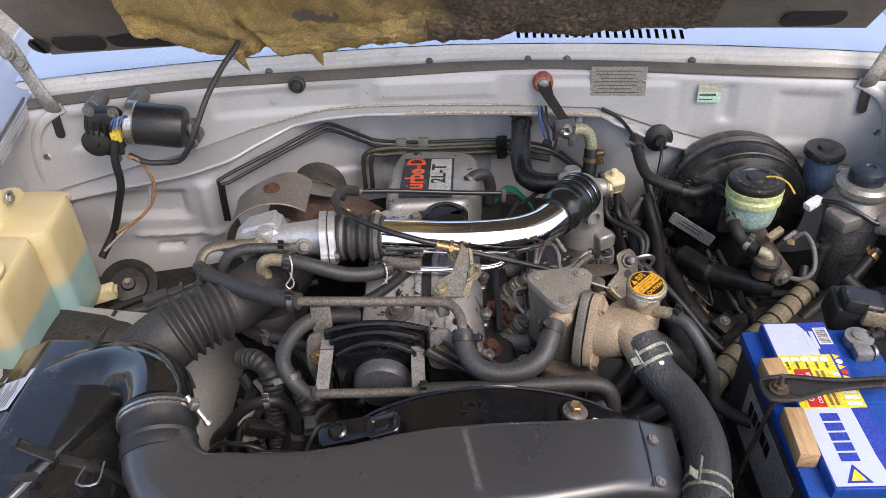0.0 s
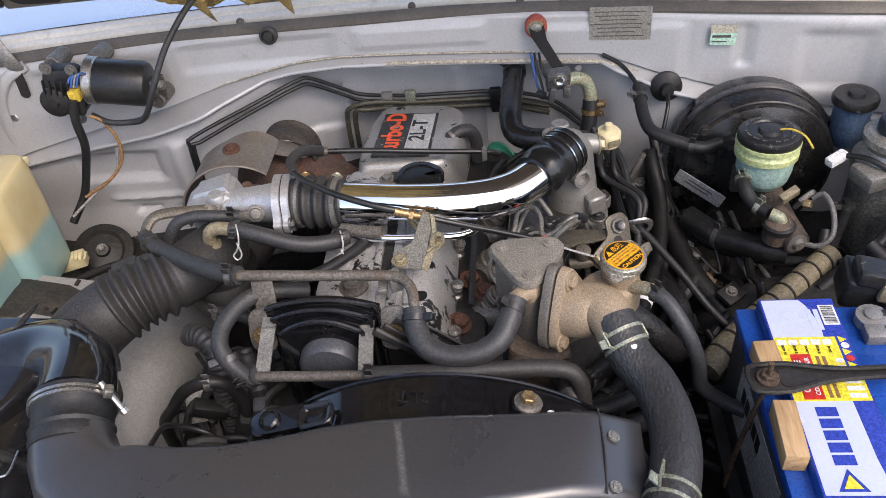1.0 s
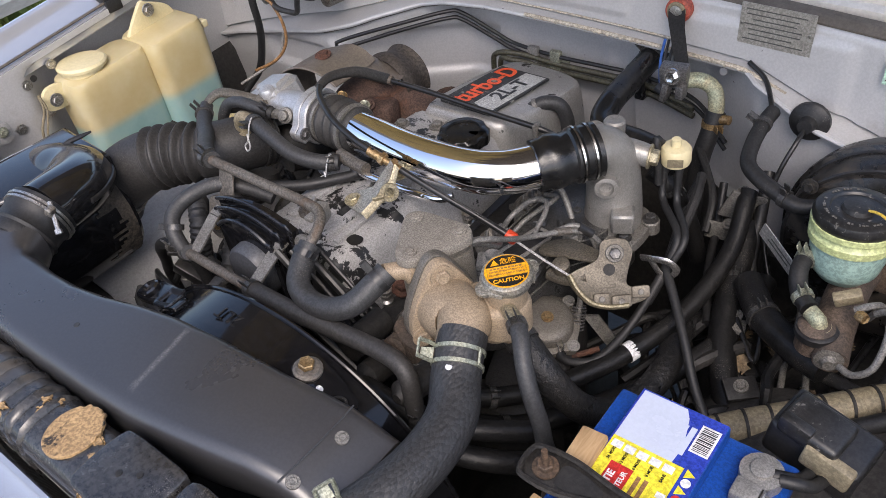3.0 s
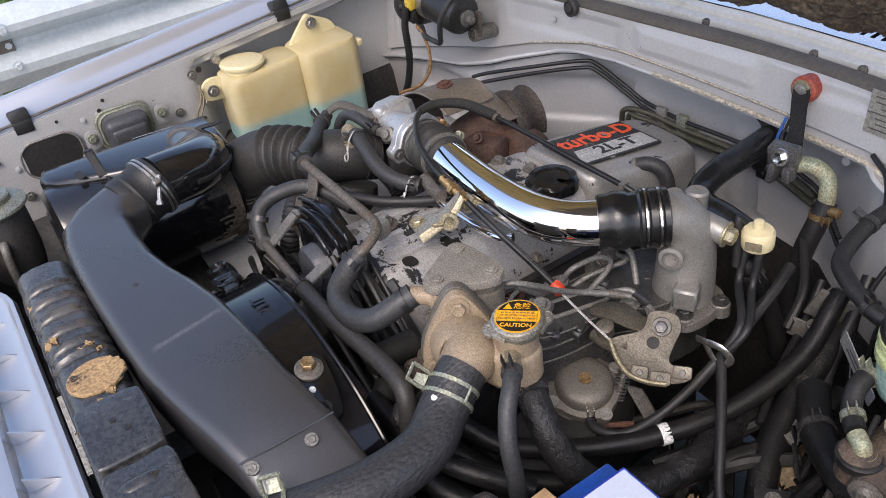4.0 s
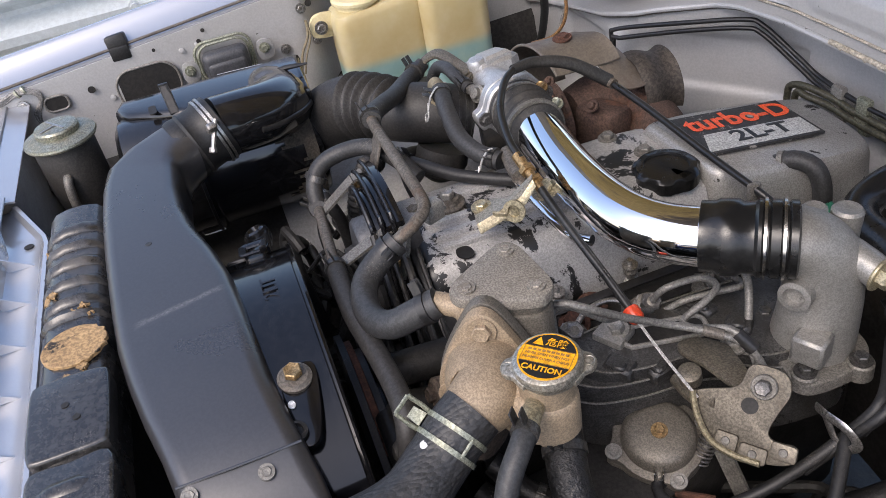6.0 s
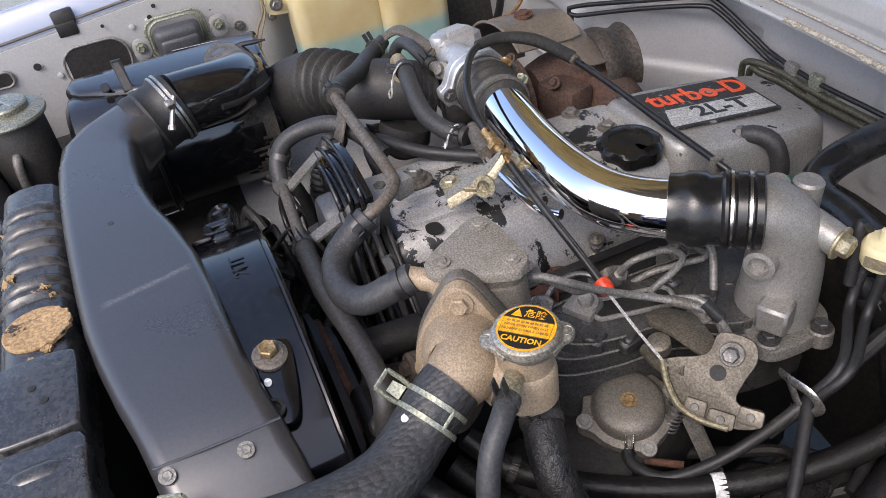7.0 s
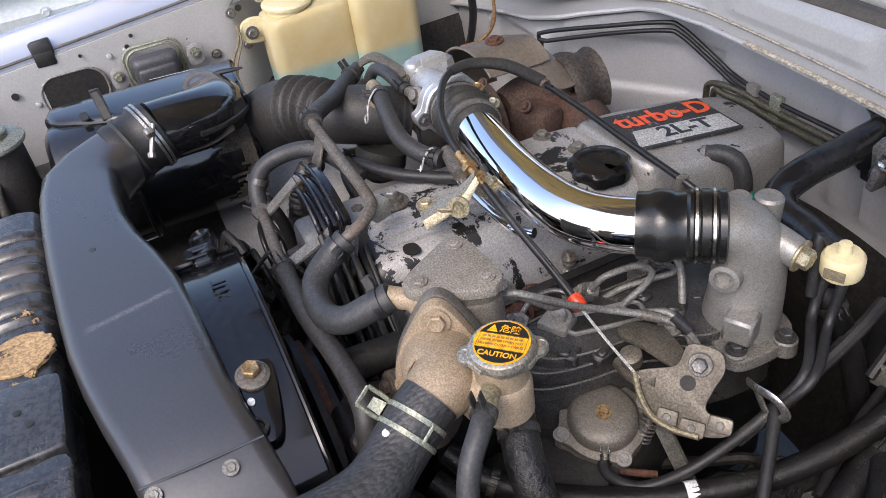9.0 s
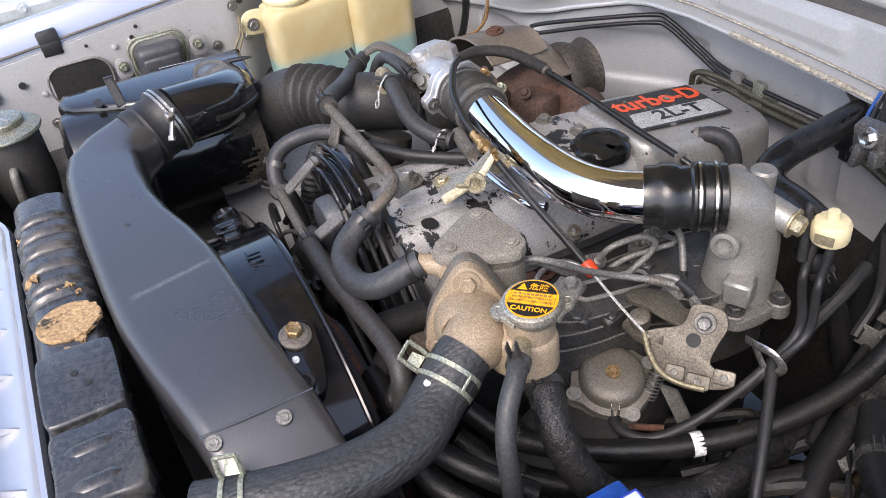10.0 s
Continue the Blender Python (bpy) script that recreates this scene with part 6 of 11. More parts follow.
# ---- engine ----
def build_engine():
    e = thing("engine", "weathered four-cylinder turbo diesel engine", "engine", (-0.02, 1.05, 0.45))
    bm = B()
    box(bm, (-0.02, 1.06, 0.72), (0.26, 0.52, 0.44), 0.02, (0, 0, 0), 2)
    box(bm, (-0.02, 1.06, 0.925), (0.20, 0.53, 0.06), 0.012, (0, 0, 0), 2)
    part("block", bm, "grimy", e)
    # front part of the cam cover: flat top, shoulder and a sloping right side with flaking paint
    bm = B()
    prof = [(-0.150, 0.955), (-0.152, 1.020), (-0.146, 1.042), (-0.13, 1.050), (-0.10, 1.050), (-0.03, 1.049), (-0.004, 1.045), (0.008, 1.036), (0.016, 1.018), (0.026, 0.985), (0.034, 0.965), (0.036, 0.945)]
    rings = []
    for y, k in ((0.812, 0.955), (0.815, 0.985), (0.824, 1.0), (0.90, 1.0), (1.0, 1.0), (1.10, 1.0), (1.15, 0.99)):
        rings.append([V((-0.03 + (x + 0.03) * k, y, 0.95 + (z - 0.95) * (k ** 3) - 0.02 * (y - 0.82))) for x, z in prof])
    ring_loft(bm, rings)
    part("cam_cover", bm, "chipped", e, "cast cover with flaking black and silver paint")
    for x, y, z in ((-0.093, 0.874, 1.050), (-0.062, 1.02, 1.046)):
        bm = B()
        lathe(bm, (x, y, z), (0, 0, 1), [(0.020, 0), (0.020, 0.003), (0.015, 0.005), (0.013, 0.010), (0.010, 0.011)], 22)
        part("seal_washer", bm, "rusty_pipe", e)
        hexbolt(e, (x, y, z + 0.010), (0, 0, 1), 0.0085, 0.010, "cast_alu", False)
    for x, y0, y1, wd, hh in ((-0.040, 0.835, 1.02, 0.012, 0.006), (-0.066, 0.835, 1.03, 0.010, 0.006), (-0.112, 0.85, 1.06, 0.016, 0.005), (-0.020, 0.84, 1.06, 0.010, 0.004)):
        bm = B()
        box(bm, (x, (y0 + y1) / 2, 1.0485 - 0.02 * ((y0 + y1) / 2 - 0.82)), (wd, y1 - y0, 2 * hh), 0.002, (-1.1, 0, 0))
        part("cover_rib", bm, "chipped", e)
    # near-black strip painted in as the shade of a groove
    bm = B()
    box(bm, (-0.053, 0.955, 1.0475), (0.014, 0.14, 0.004), 0.001, (-1.1, 0, 0))
    part("cover_groove", bm, "void_shade", e)
    bm = B()
    slab(bm, smooth_outline([(-0.008, -0.008), (0.003, -0.010), (0.010, -0.002), (0.007, 0.008), (-0.006, 0.007), (-0.010, 0.0)], 3), 0.0008, basis((-0.004, 0.860, 1.0462), (1, 0, -0.12), (0, 1, 0)), 0)
    part("bare_spot", bm, "ink", e)
    # raised rear breather box with the printed panel
    bm = B()
    o = [(-0.128, 1.150), (-0.098, 1.140), (0.0, 1.148), (0.028, 1.18), (0.042, 1.28), (0.036, 1.35), (0.0, 1.378), (-0.09, 1.384), (-0.118, 1.36), (-0.132, 1.25)]
    rings = []
    for z, k in ((0.94, 1.03), (0.97, 1.02), (1.0, 1.0), (1.025, 0.985), (1.038, 0.955), (1.046, 0.91), (1.048, 0.86)):
        rings.append([V((-0.045 + (x + 0.045) * k, 1.265 + (y - 1.265) * k, z - 0.13 * (y - 1.18) * max(0, (z - 0.94) / 0.11))) for x, y in smooth_outline(o, 4)])
    ring_loft(bm, rings)
    rear = part("rear_cover", bm, "speckled", e, "speckled grey cast breather cover")
    # printed panel
    at = V((-0.056, 1.246, 1.0462))
    # text reads from the right-hand side of the engine bay
    pm = basis(at, (0.03, 1, -0.13), (-1, 0.03, 0.0))
    W, H = 0.158, 0.094
    bm = B()
    slab(bm, [(-W / 2, -H / 2), (W / 2, -H / 2), (W / 2, H / 2), (-W / 2, H / 2)], 0.0035, pm, 0.0004, 1)
    panel = part("name_panel", bm, "label_black", rear, "scuffed printed panel")
    lift = Matrix.Translation((0, 0, 0.0004))
    bm = B()
    slab(bm, [(-W / 2 + 0.004, -H / 2 + 0.004), (W / 2 - 0.004, -H / 2 + 0.004), (W / 2 - 0.004, -0.004), (-W / 2 + 0.020, -0.004)], 0.0003, pm @ lift, 0)
    part("silver_field", bm, "label_grey", panel)
    writing("word", "turbo-D", 0.047, pm @ Matrix.Translation((0.006, 0.022, 0.0005)), "orange_print", panel, "orange lettering", 0.0002, "CENTER", 0.0012, 0.92)
    writing("word", "2L-T", 0.036, pm @ Matrix.Translation((0.010, -0.021, 0.0008)), "ink", panel, "black lettering", 0.0002, "CENTER", 0.0008, 1.15)
    # breather stub and oil cap
    bm = B()
    tube(bm, [(0.012, 1.236, 1.030), (0.028, 1.250, 1.040), (0.048, 1.262, 1.036), (0.058, 1.268, 1.012), (0.060, 1.27, 0.97)], 0.011, 14)
    part("breather_hose", bm, "hose_grey", e)
    bm = B()
    clamp_band(bm, (0.020, 1.242, 1.036), (0.8, 0.6, 0.3), 0.0115, 0.006)
    part("hose_clip", bm, "cast_grey", e)
    c = V((-0.024, 1.118, 1.020))
    bm = B()
    lathe(bm, c, (0, 0, 1), [(0.030, -0.03), (0.030, 0.012), (0.026, 0.014)], 30)
    part("filler_neck", bm, "speckled", e)
    bm = B()
    rings = []
    for r, h in ((0.034, 0.014), (0.036, 0.016), (0.0365, 0.030), (0.034, 0.034), (0.026, 0.0345), (0.025, 0.032), (0.010, 0.032)):
        rings.append([c + V((math.cos(a) * r * (1 + (0.07 if (i // 3) % 2 and 0.015 < h < 0.031 else 0)), math.sin(a) * r * (1 + (0.07 if (i // 3) % 2 and 0.015 < h < 0.031 else 0)), h)) for i, a in enumerate(2 * math.pi * j / 44 for j in range(48))])
    ring_loft(bm, rings)
    part("oil_filler_cap", bm, "rubber_gloss", e, "ribbed black plastic oil cap")
    for x, y in ((-0.075, 1.120), (-0.128, 1.10), (-0.11, 0.835)):
        hexbolt(e, (x, y, 1.044), (0, 0, 1), 0.008, 0.008, "cast_grey")
    # timing cover with cam pulley housing at the front
    tcx = -0.118

    def arch_plate(hw, top, sag, bottom=0.86, n=14):
        """An upright plate outline with a shallow arched top."""
        o = [(-hw, bottom)] + [(-hw + 2 * hw * i / n, top - sag * (2 * i / n - 1) ** 2) for i in range(n + 1)] + [(hw, bottom)]
        return [(a, b) for a, b in o]
    face = lambda y: basis((tcx, y, 0), (1, 0, 0), (0, 0, 1))
    bm = B()
    slab(bm, arch_plate(0.072, 1.099, 0.016), 0.010, face(0.800), 0.002)
    tc = part("timing_cover", bm, "shroud_gloss", e, "black stepped timing belt cover")
    for hw, top, sag, th, y, bev in ((0.064, 1.092, 0.016, 0.012, 0.789, 0.003), (0.058, 1.080, 0.020, 0.010, 0.780, 0.002)):
        bm = B()
        slab(bm, arch_plate(hw, top, sag), th, face(y), bev)
        part("cover_step", bm, "shroud_gloss", tc)
    for hw, top, sag, y, r in ((0.052, 1.087, 0.022, 0.777, 0.0032), (0.062, 1.097, 0.016, 0.787, 0.0026), (0.070, 1.103, 0.015, 0.798, 0.0026)):
        bm = B()
        tube(bm, [(tcx + hw * (2 * i / 16 - 1), y, top - sag * (2 * i / 16 - 1) ** 2) for i in range(17)] + [(tcx + hw, y, top - sag - 0.05), (tcx + hw, y, 0.90)], r, 8, 0.008)
        part("raised_edge", bm, "emboss_gloss", tc)
    bm = B()
    lathe(bm, (-0.113, 0.782, 1.014), (0, -1, 0), [(0.041, -0.01), (0.040, 0.016), (0.036, 0.021), (0.020, 0.024), (0.006, 0.024)], 34)
    part("pulley_boss", bm, "grey_plastic", tc)
    # glossy lower edges of the cover running down beside the belt
    for k, (dx, dy, r) in enumerate(((0.0, 0.0, 0.0045), (0.010, 0.012, 0.0030), (0.020, 0.024, 0.0045), (0.030, 0.038, 0.0028))):
        bm = B()
        tube(bm, [(-0.050 + dx, 0.774 + dy, 1.072 - 0.004 * k), (-0.002 + dx, 0.772 + dy, 1.034 - 0.004 * k), (0.040 + dx, 0.770 + dy, 0.998 - 0.004 * k), (0.085 + dx, 0.768 + dy, 0.950 - 0.004 * k), (0.10 + dx, 0.766 + dy, 0.88)], r, 8, 0.012, (1.0, 1.5))
        part("cover_edge", bm, "black_satin", tc)
    bm = B()
    slab(bm, [(-0.060, 1.06), (0.050, 0.985), (0.12, 0.90), (0.12, 0.80), (-0.06, 0.80)], 0.02, basis((0, 0.806, 0), (1, 0, 0), (0, 0, 1)), 0.003)
    part("lower_cover", bm, "black_satin", tc)
    for p0, p1, w in ((V((-0.185, 0.785, 1.068)), V((-0.192, 0.738, 1.030)), 0.018), (V((-0.062, 0.782, 1.062)), V((-0.060, 0.729, 1.040)), 0.018)):
        bm = B()
        sheet(bm, [p0 + V((-w / 2, 0, 0)), p0 + V((w / 2, 0, 0)), p1 + V((w / 2, 0, 0)), p1 + V((-w / 2, 0, 0))], 0.003)
        sheet(bm, [p0 + V((-w / 2, 0.014, 0.004)), p0 + V((w / 2, 0.014, 0.004)), p0 + V((w / 2, 0, 0)), p0 + V((-w / 2, 0, 0))], 0.003)
        part("cover_stay", bm, "cast_grey", e)
    for x, z, mt in ((-0.198, 1.058, "rusty_pipe"), (-0.030, 1.058, "cast_grey")):
        bm = B()
        slab(bm, smooth_outline([(-0.016, -0.03), (0.014, -0.03), (0.015, 0.018), (0.0, 0.026), (-0.016, 0.016)], 4), 0.005, basis((x, 0.796, z), (1, 0, 0), (0, 0.3, 1)), 0.001)
        part("pipe_stay", bm, mt, e)
        hexbolt(e, (x, 0.790, z - 0.008), (0, -1, 0.3), 0.008, 0.007, "brass")
    # drive belt and lower pulleys
    bm = B()
    for dy in (0.0, 0.016):
        tube(bm, [(-0.02, 0.735 + dy, 1.008), (0.05, 0.735 + dy, 0.965), (0.11, 0.735 + dy, 0.93), (0.16, 0.735 + dy, 0.88), (0.13, 0.735 + dy, 0.72), (-0.05, 0.735 + dy, 0.62), (-0.18, 0.735 + dy, 0.74), (-0.17, 0.735 + dy, 0.9)], 0.005, 8, 0.02)
    part("drive_belt", bm, "black_satin", e)
    bm = B()
    lathe(bm, (0.03, 0.72, 0.75), (0, 1, 0), [(0.03, 0), (0.07, 0.004), (0.075, 0.01), (0.068, 0.02), (0.075, 0.03), (0.03, 0.034)], 30)
    lathe(bm, (0.14, 0.73, 0.90), (0, 1, 0), [(0.01, 0), (0.032, 0.004), (0.034, 0.008), (0.028, 0.016), (0.034, 0.024), (0.012, 0.03)], 24)
    part("pulley", bm, "grimy", e)
    bm = B()
    tube(bm, [(0.085, 0.74, 1.005), (0.085, 0.80, 1.0)], 0.018, 14)
    lathe(bm, (0.118, 0.735, 0.985), (0, -1, 0.2), [(0.017, -0.05), (0.017, 0.004), (0.012, 0.008), (0.006, 0.014)], 16)
    lathe(bm, (0.185, 0.725, 1.005), (0, -1, 0.2), [(0.017, -0.05), (0.017, 0.004), (0.012, 0.008), (0.006, 0.014)], 16)
    part("tensioner", bm, "grimy", e)
    # thermostat housing with outlet, filler neck and cover plate
    plate_o = smooth_outline([(0.126, 0.806), (0.142, 0.802), (0.156, 0.815), (0.181, 0.860), (0.180, 0.876), (0.166, 0.886), (0.130, 0.884), (0.102, 0.880), (0.092, 0.866), (0.106, 0.838)], 4)
    bm = B()
    slab(bm, plate_o, 0.010, pose(0, 0, 1.1195), 0.002)
    part("cover_plate", bm, "cast_plate", e, "mottled cast aluminium cover plate")
    for x, y in ((0.139, 0.816), (0.166, 0.871), (0.107, 0.867)):
        hexbolt(e, (x, y, 1.1195), (0, 0, 1), 0.0055, 0.0035, "cast_plate")
        bm = B()
        lathe(bm, (x, y, 1.1195), (0, 0, 1), [(0.0085, 0.0), (0.0085, 0.001), (0.006, 0.0012)], 16)
        part("screw_seat", bm, "cast_grey", e)
    bm = B()
    slab(bm, [(0.138 + (a - 0.138) * 0.90, 0.845 + (b - 0.845) * 0.90) for a, b in plate_o], 0.012, pose(0, 0, 1.1098), 0.002)
    slab(bm, [(0.140 + (a - 0.138) * 0.94, 0.845 + (b - 0.845) * 0.94) for a, b in plate_o], 0.085, pose(0, 0, 1.100), 0.004)
    part("thermostat_base", bm, "cast_alu_dull", e)
    bm = B()
    slab(bm, smooth_outline([(0.112, 0.790), (0.150, 0.772), (0.182, 0.780), (0.188, 0.80), (0.160, 0.83), (0.118, 0.82)], 4), 0.06, pose(0, 0, 1.016), 0.008)
    lathe(bm, (0.128, 0.776, 0.998), (0.1, -1, 0.25), [(0.016, -0.02), (0.016, 0.006), (0.012, 0.009)], 20)
    part("water_neck", bm, "cast_rusty", e)
    hexbolt(e, (0.129, 0.769, 1.000), (0.1, -1, 0.25), 0.008, 0.008, "cast_rusty")
    hexbolt(e, (0.178, 0.757, 1.000), (0.3, -1, 0.25), 0.009, 0.009, "cast_grey")
    bm = B()
    lathe(bm, (0.137, 0.818, 1.094), (-0.45, -0.75, 0.2), [(0.017, -0.01), (0.017, 0.008), (0.012, 0.011), (0.0105, 0.014), (0.0105, 0.034)], 20)
    part("hose_union", bm, "cast_tan", e, "tan brass hose union")
    ax = V((0.80, -0.44, 0.10)).normalized()
    c = V((0.178, 0.815, 1.075))
    tri_o = smooth_outline([(-0.040, -0.046), (-0.020, -0.050), (0.020, -0.050), (0.040, -0.046), (0.047, -0.030), (0.040, 0.0), (0.018, 0.040), (0.006, 0.053), (-0.006, 0.053), (-0.018, 0.040), (-0.040, 0.0), (-0.047, -0.030)], 4)
    for k, sc, th, mt in ((0.0, 1.0, 0.012, "cast_alu_dull"), (0.0135, 0.97, 0.011, "cast_tan")):
        bm = B()
        slab(bm, [(a * sc, b * sc) for a, b in tri_o], th, basis(c + ax * k, V((0.44, 0.8, 0)), V((-0.1, 0, 1))), 0.0025)
        part("flange", bm, mt, e)
    fl2 = basis(c + ax * 0.0135, V((0.44, 0.8, 0)), V((-0.1, 0, 1)))
    bm = B()
    tube(bm, [c + ax * 0.008 + V((0, 0, -0.008)), c + ax * 0.026 + V((0.0, 0, -0.006)), V((0.222, 0.797, 1.078)), V((0.232, 0.782, 1.079)), V((0.236, 0.768, 1.075)), V((0.242, 0.748, 1.066))], [0.036, 0.035, 0.031, 0.028, 0.024, 0.022], 28)
    lathe(bm, (0.250, 0.838, 1.075), (0, 0, 1), [(0.014, -0.045), (0.020, -0.03), (0.025, -0.010), (0.023, 0.01), (0.0225, 0.025), (0.025, 0.034), (0.024, 0.040)], 28)
    tube(bm, [(0.205, 0.802, 1.074), (0.226, 0.816, 1.071), (0.249, 0.838, 1.068)], [0.030, 0.026, 0.022], 20)
    slab(bm, smooth_outline([(0.196, 0.806), (0.232, 0.800), (0.262, 0.812), (0.276, 0.836), (0.266, 0.858), (0.236, 0.862), (0.204, 0.842)], 5), 0.040, pose(0, 0, 1.090), 0.010, 3)
    lathe(bm, (0.236, 0.832, 1.05), (0.1, 0, -1), [(0.030, -0.01), (0.028, 0.006), (0.020, 0.016), (0.006, 0.018)], 24)
    th = part("thermostat_outlet", bm, "cast_tan", e, "tan dusty cast coolant outlet")
    for a, b in ((0.0, 0.036), (-0.034, -0.034), (0.034, -0.034)):
        hexbolt(e, fl2 @ V((a, b, 0.0)), ax, 0.0085, 0.007, "cast_tan")
    bm = B()
    tube(bm, [(0.262, 0.822, 1.090), (0.276, 0.812, 1.096), (0.290, 0.803, 1.098)], 0.0085, 12)
    part("overflow_stub", bm, "zinc_yellow", e)
    # radiator cap
    cc = V((0.252, 0.840, 1.114))
    dm = basis(cc + V((0, 0, 0.0112)), (0.72, 0.69, 0.02), (-0.69, 0.72, 0.06))
    cn = dm.to_3x3() @ V((0, 0, 1))
    bm = B()
    lathe(bm, cc, cn, [(0.020, -0.006), (0.0245, -0.005), (0.0262, -0.001), (0.0266, 0.002), (0.0278, 0.003), (0.0280, 0.0055), (0.0268, 0.0095), (0.0250, 0.0106), (0.004, 0.0108)], 40)
    em = basis(cc + cn * 0.004, V((0.40, 0.92, 0.02)), V((-0.92, 0.40, 0.05)))
    for s in (-1, 1):
        slab(bm, smooth_outline([(s * 0.018, -0.020), (s * 0.028, -0.011), (s * 0.034, -0.008), (s * 0.0375, 0.0), (s * 0.034, 0.008), (s * 0.028, 0.011), (s * 0.018, 0.020)], 4), 0.005, em, 0.0018)
        lathe(bm, em @ V((s * 0.0315, 0, -0.0005)), cn, [(0.0050, 0), (0.0046, 0.0008), (0.0035, 0.0002), (0.001, 0.0006)], 16)
    cap = part("radiator_cap", bm, "cap_plate", e, "dull plated pressure cap with a yellow warning disc")
    bm = B()
    lathe(bm, dm @ V((0, 0, -0.0008)), cn, [(0.0235, 0), (0.0235, 0.0010), (0.001, 0.0010)], 40)
    disc = part("warning_disc", bm, "cap_yellow", cap)
    for z0, z1 in ((0.0075, 0.0222), (-0.0222, -0.0085)):
        bm = B()
        R = 0.0222
        pts = []
        for i in range(13):
            y = z0 + (z1 - z0) * i / 12
            pts.append((math.sqrt(max(R * R - y * y, 1e-8)), y))
        o = pts + [(-a, b) for a, b in reversed(pts)]
        slab(bm, o, 0.0003, dm @ Matrix.Translation((0, 0, 0.0006)), 0)
        part("disc_band", bm, "ink", disc)
    writing("warning_word", "CAUTION", 0.0072, dm @ Matrix.Translation((0, -0.0138, 0.0008)), "cap_yellow", disc, "", 0.0001, "CENTER", 0.0002)
    writing("warning_sign", "\u5371\u967a", 0.0088, dm @ Matrix.Translation((0.0035, 0.0134, 0.0009)), "cap_yellow", disc, "", 0.0001, "CENTER", 0.0001)
    bm = B()
    slab(bm, [(-0.0155, 0.0095), (-0.0065, 0.0095), (-0.011, 0.0175)], 0.0003, dm @ Matrix.Translation((0, 0, 0.0009)), 0)
    part("warning_triangle", bm, "cap_yellow", disc)
    bm = B()
    m4 = dm @ Matrix.Translation((0, 0.0045, 0.0006))
    for i in range(9):
        slab(bm, [(-0.0170 + 0.0038 * i, -0.0010), (-0.0142 + 0.0038 * i, -0.0010), (-0.0142 + 0.0038 * i, 0.0010), (-0.0170 + 0.0038 * i, 0.0010)], 0.0003, m4, 0)
    m4 = dm @ Matrix.Translation((0, 0.0001, 0.0006))
    for a, b, c, d in ((-0.0205, 0.0075, 0.0205, 0.0079), (-0.0205, -0.0083, 0.0205, -0.0079), (-0.0205, -0.0083, -0.0201, 0.0079), (0.0201, -0.0083, 0.0205, 0.0079)):
        slab(bm, [(a, b), (c, b), (c, d), (a, d)], 0.0003, m4, 0)
    part("small_print", bm, "brown_wire", disc)
    for i, wd in enumerate(("NEVER OPEN WHEN HOT", "NE JAMAIS OUVRIR A CHAUD")):
        writing("small_word", wd, 0.0031, dm @ Matrix.Translation((0, 0.0002 - 0.0042 * i, 0.0007)), "brown_wire", disc, "", 0.0001, "CENTER", 0.0001, 0.92 if i else 1.0)
    # cast intake elbow on the manifold
    bm = B()
    tube(bm, [(0.214, 1.128, 0.955), (0.213, 1.134, 1.0), (0.210, 1.138, 1.040), (0.207, 1.134, 1.070), (0.200, 1.118, 1.088), (0.192, 1.098, 1.092)], [0.041, 0.038, 0.036, 0.035, 0.033, 0.031], 28)
    lathe(bm, (0.180, 1.146, 1.070), (-0.05, 0.0, 1), [(0.012, 0), (0.012, 0.032), (0.009, 0.035), (0.004, 0.033)], 16)
    lathe(bm, (0.194, 1.168, 1.060), (0.0, 0.05, 1), [(0.014, 0), (0.0145, 0.040), (0.012, 0.043), (0.005, 0.041)], 18)
    tube(bm, [(0.210, 1.150, 1.072), (0.232, 1.156, 1.072), (0.250, 1.160, 1.068)], [0.020, 0.016, 0.015], 16)
    box(bm, (0.243, 1.104, 1.000), (0.030, 0.028, 0.030), 0.003, (0, 0, 28), 1)
    lathe(bm, (0.216, 1.108, 1.050), (0.5, -0.85, 0.1), [(0.016, -0.02), (0.015, 0.018), (0.010, 0.019), (0.009, 0.012)], 18)
    part("intake_elbow", bm, "alu_clean", e, "sand-cast aluminium intake elbow")
    bm = B()
    slab(bm, smooth_outline([(-0.050, -0.022), (-0.040, -0.036), (0.010, -0.046), (0.040, -0.048), (0.052, -0.030), (0.050, 0.016), (0.026, 0.042), (-0.03, 0.040), (-0.052, 0.010)], 5), 0.014, pose(0.214, 1.130, 0.974), 0.003)
    for x, y in ((0.250, 1.094), (0.262, 1.146), (0.170, 1.110)):
        lathe(bm, (x, y, 0.960), (0, 0, 1), [(0.013, 0), (0.0125, 0.016), (0.0105, 0.018), (0.004, 0.018)], 20)
    part("elbow_flange", bm, "cast_grey", e)
    for p in ((0.250, 1.094, 0.978), (0.262, 1.146, 0.978), (0.170, 1.110, 0.978), (0.19, 1.17, 0.975)):
        hexbolt(e, p, (0, 0, 1), 0.0070, 0.008, "clip_dark")
    hexbolt(e, (0.250, 1.160, 1.068), (1, 0.25, -0.1), 0.011, 0.012, "zinc_yellow")
    # intake manifold: long plenum with a stepped side and a recessed top
    mo = [(0.102, 0.900), (0.145, 0.893), (0.172, 0.912), (0.186, 0.955), (0.198, 1.03), (0.236, 1.09), (0.230, 1.18), (0.130, 1.19), (0.105, 1.10)]
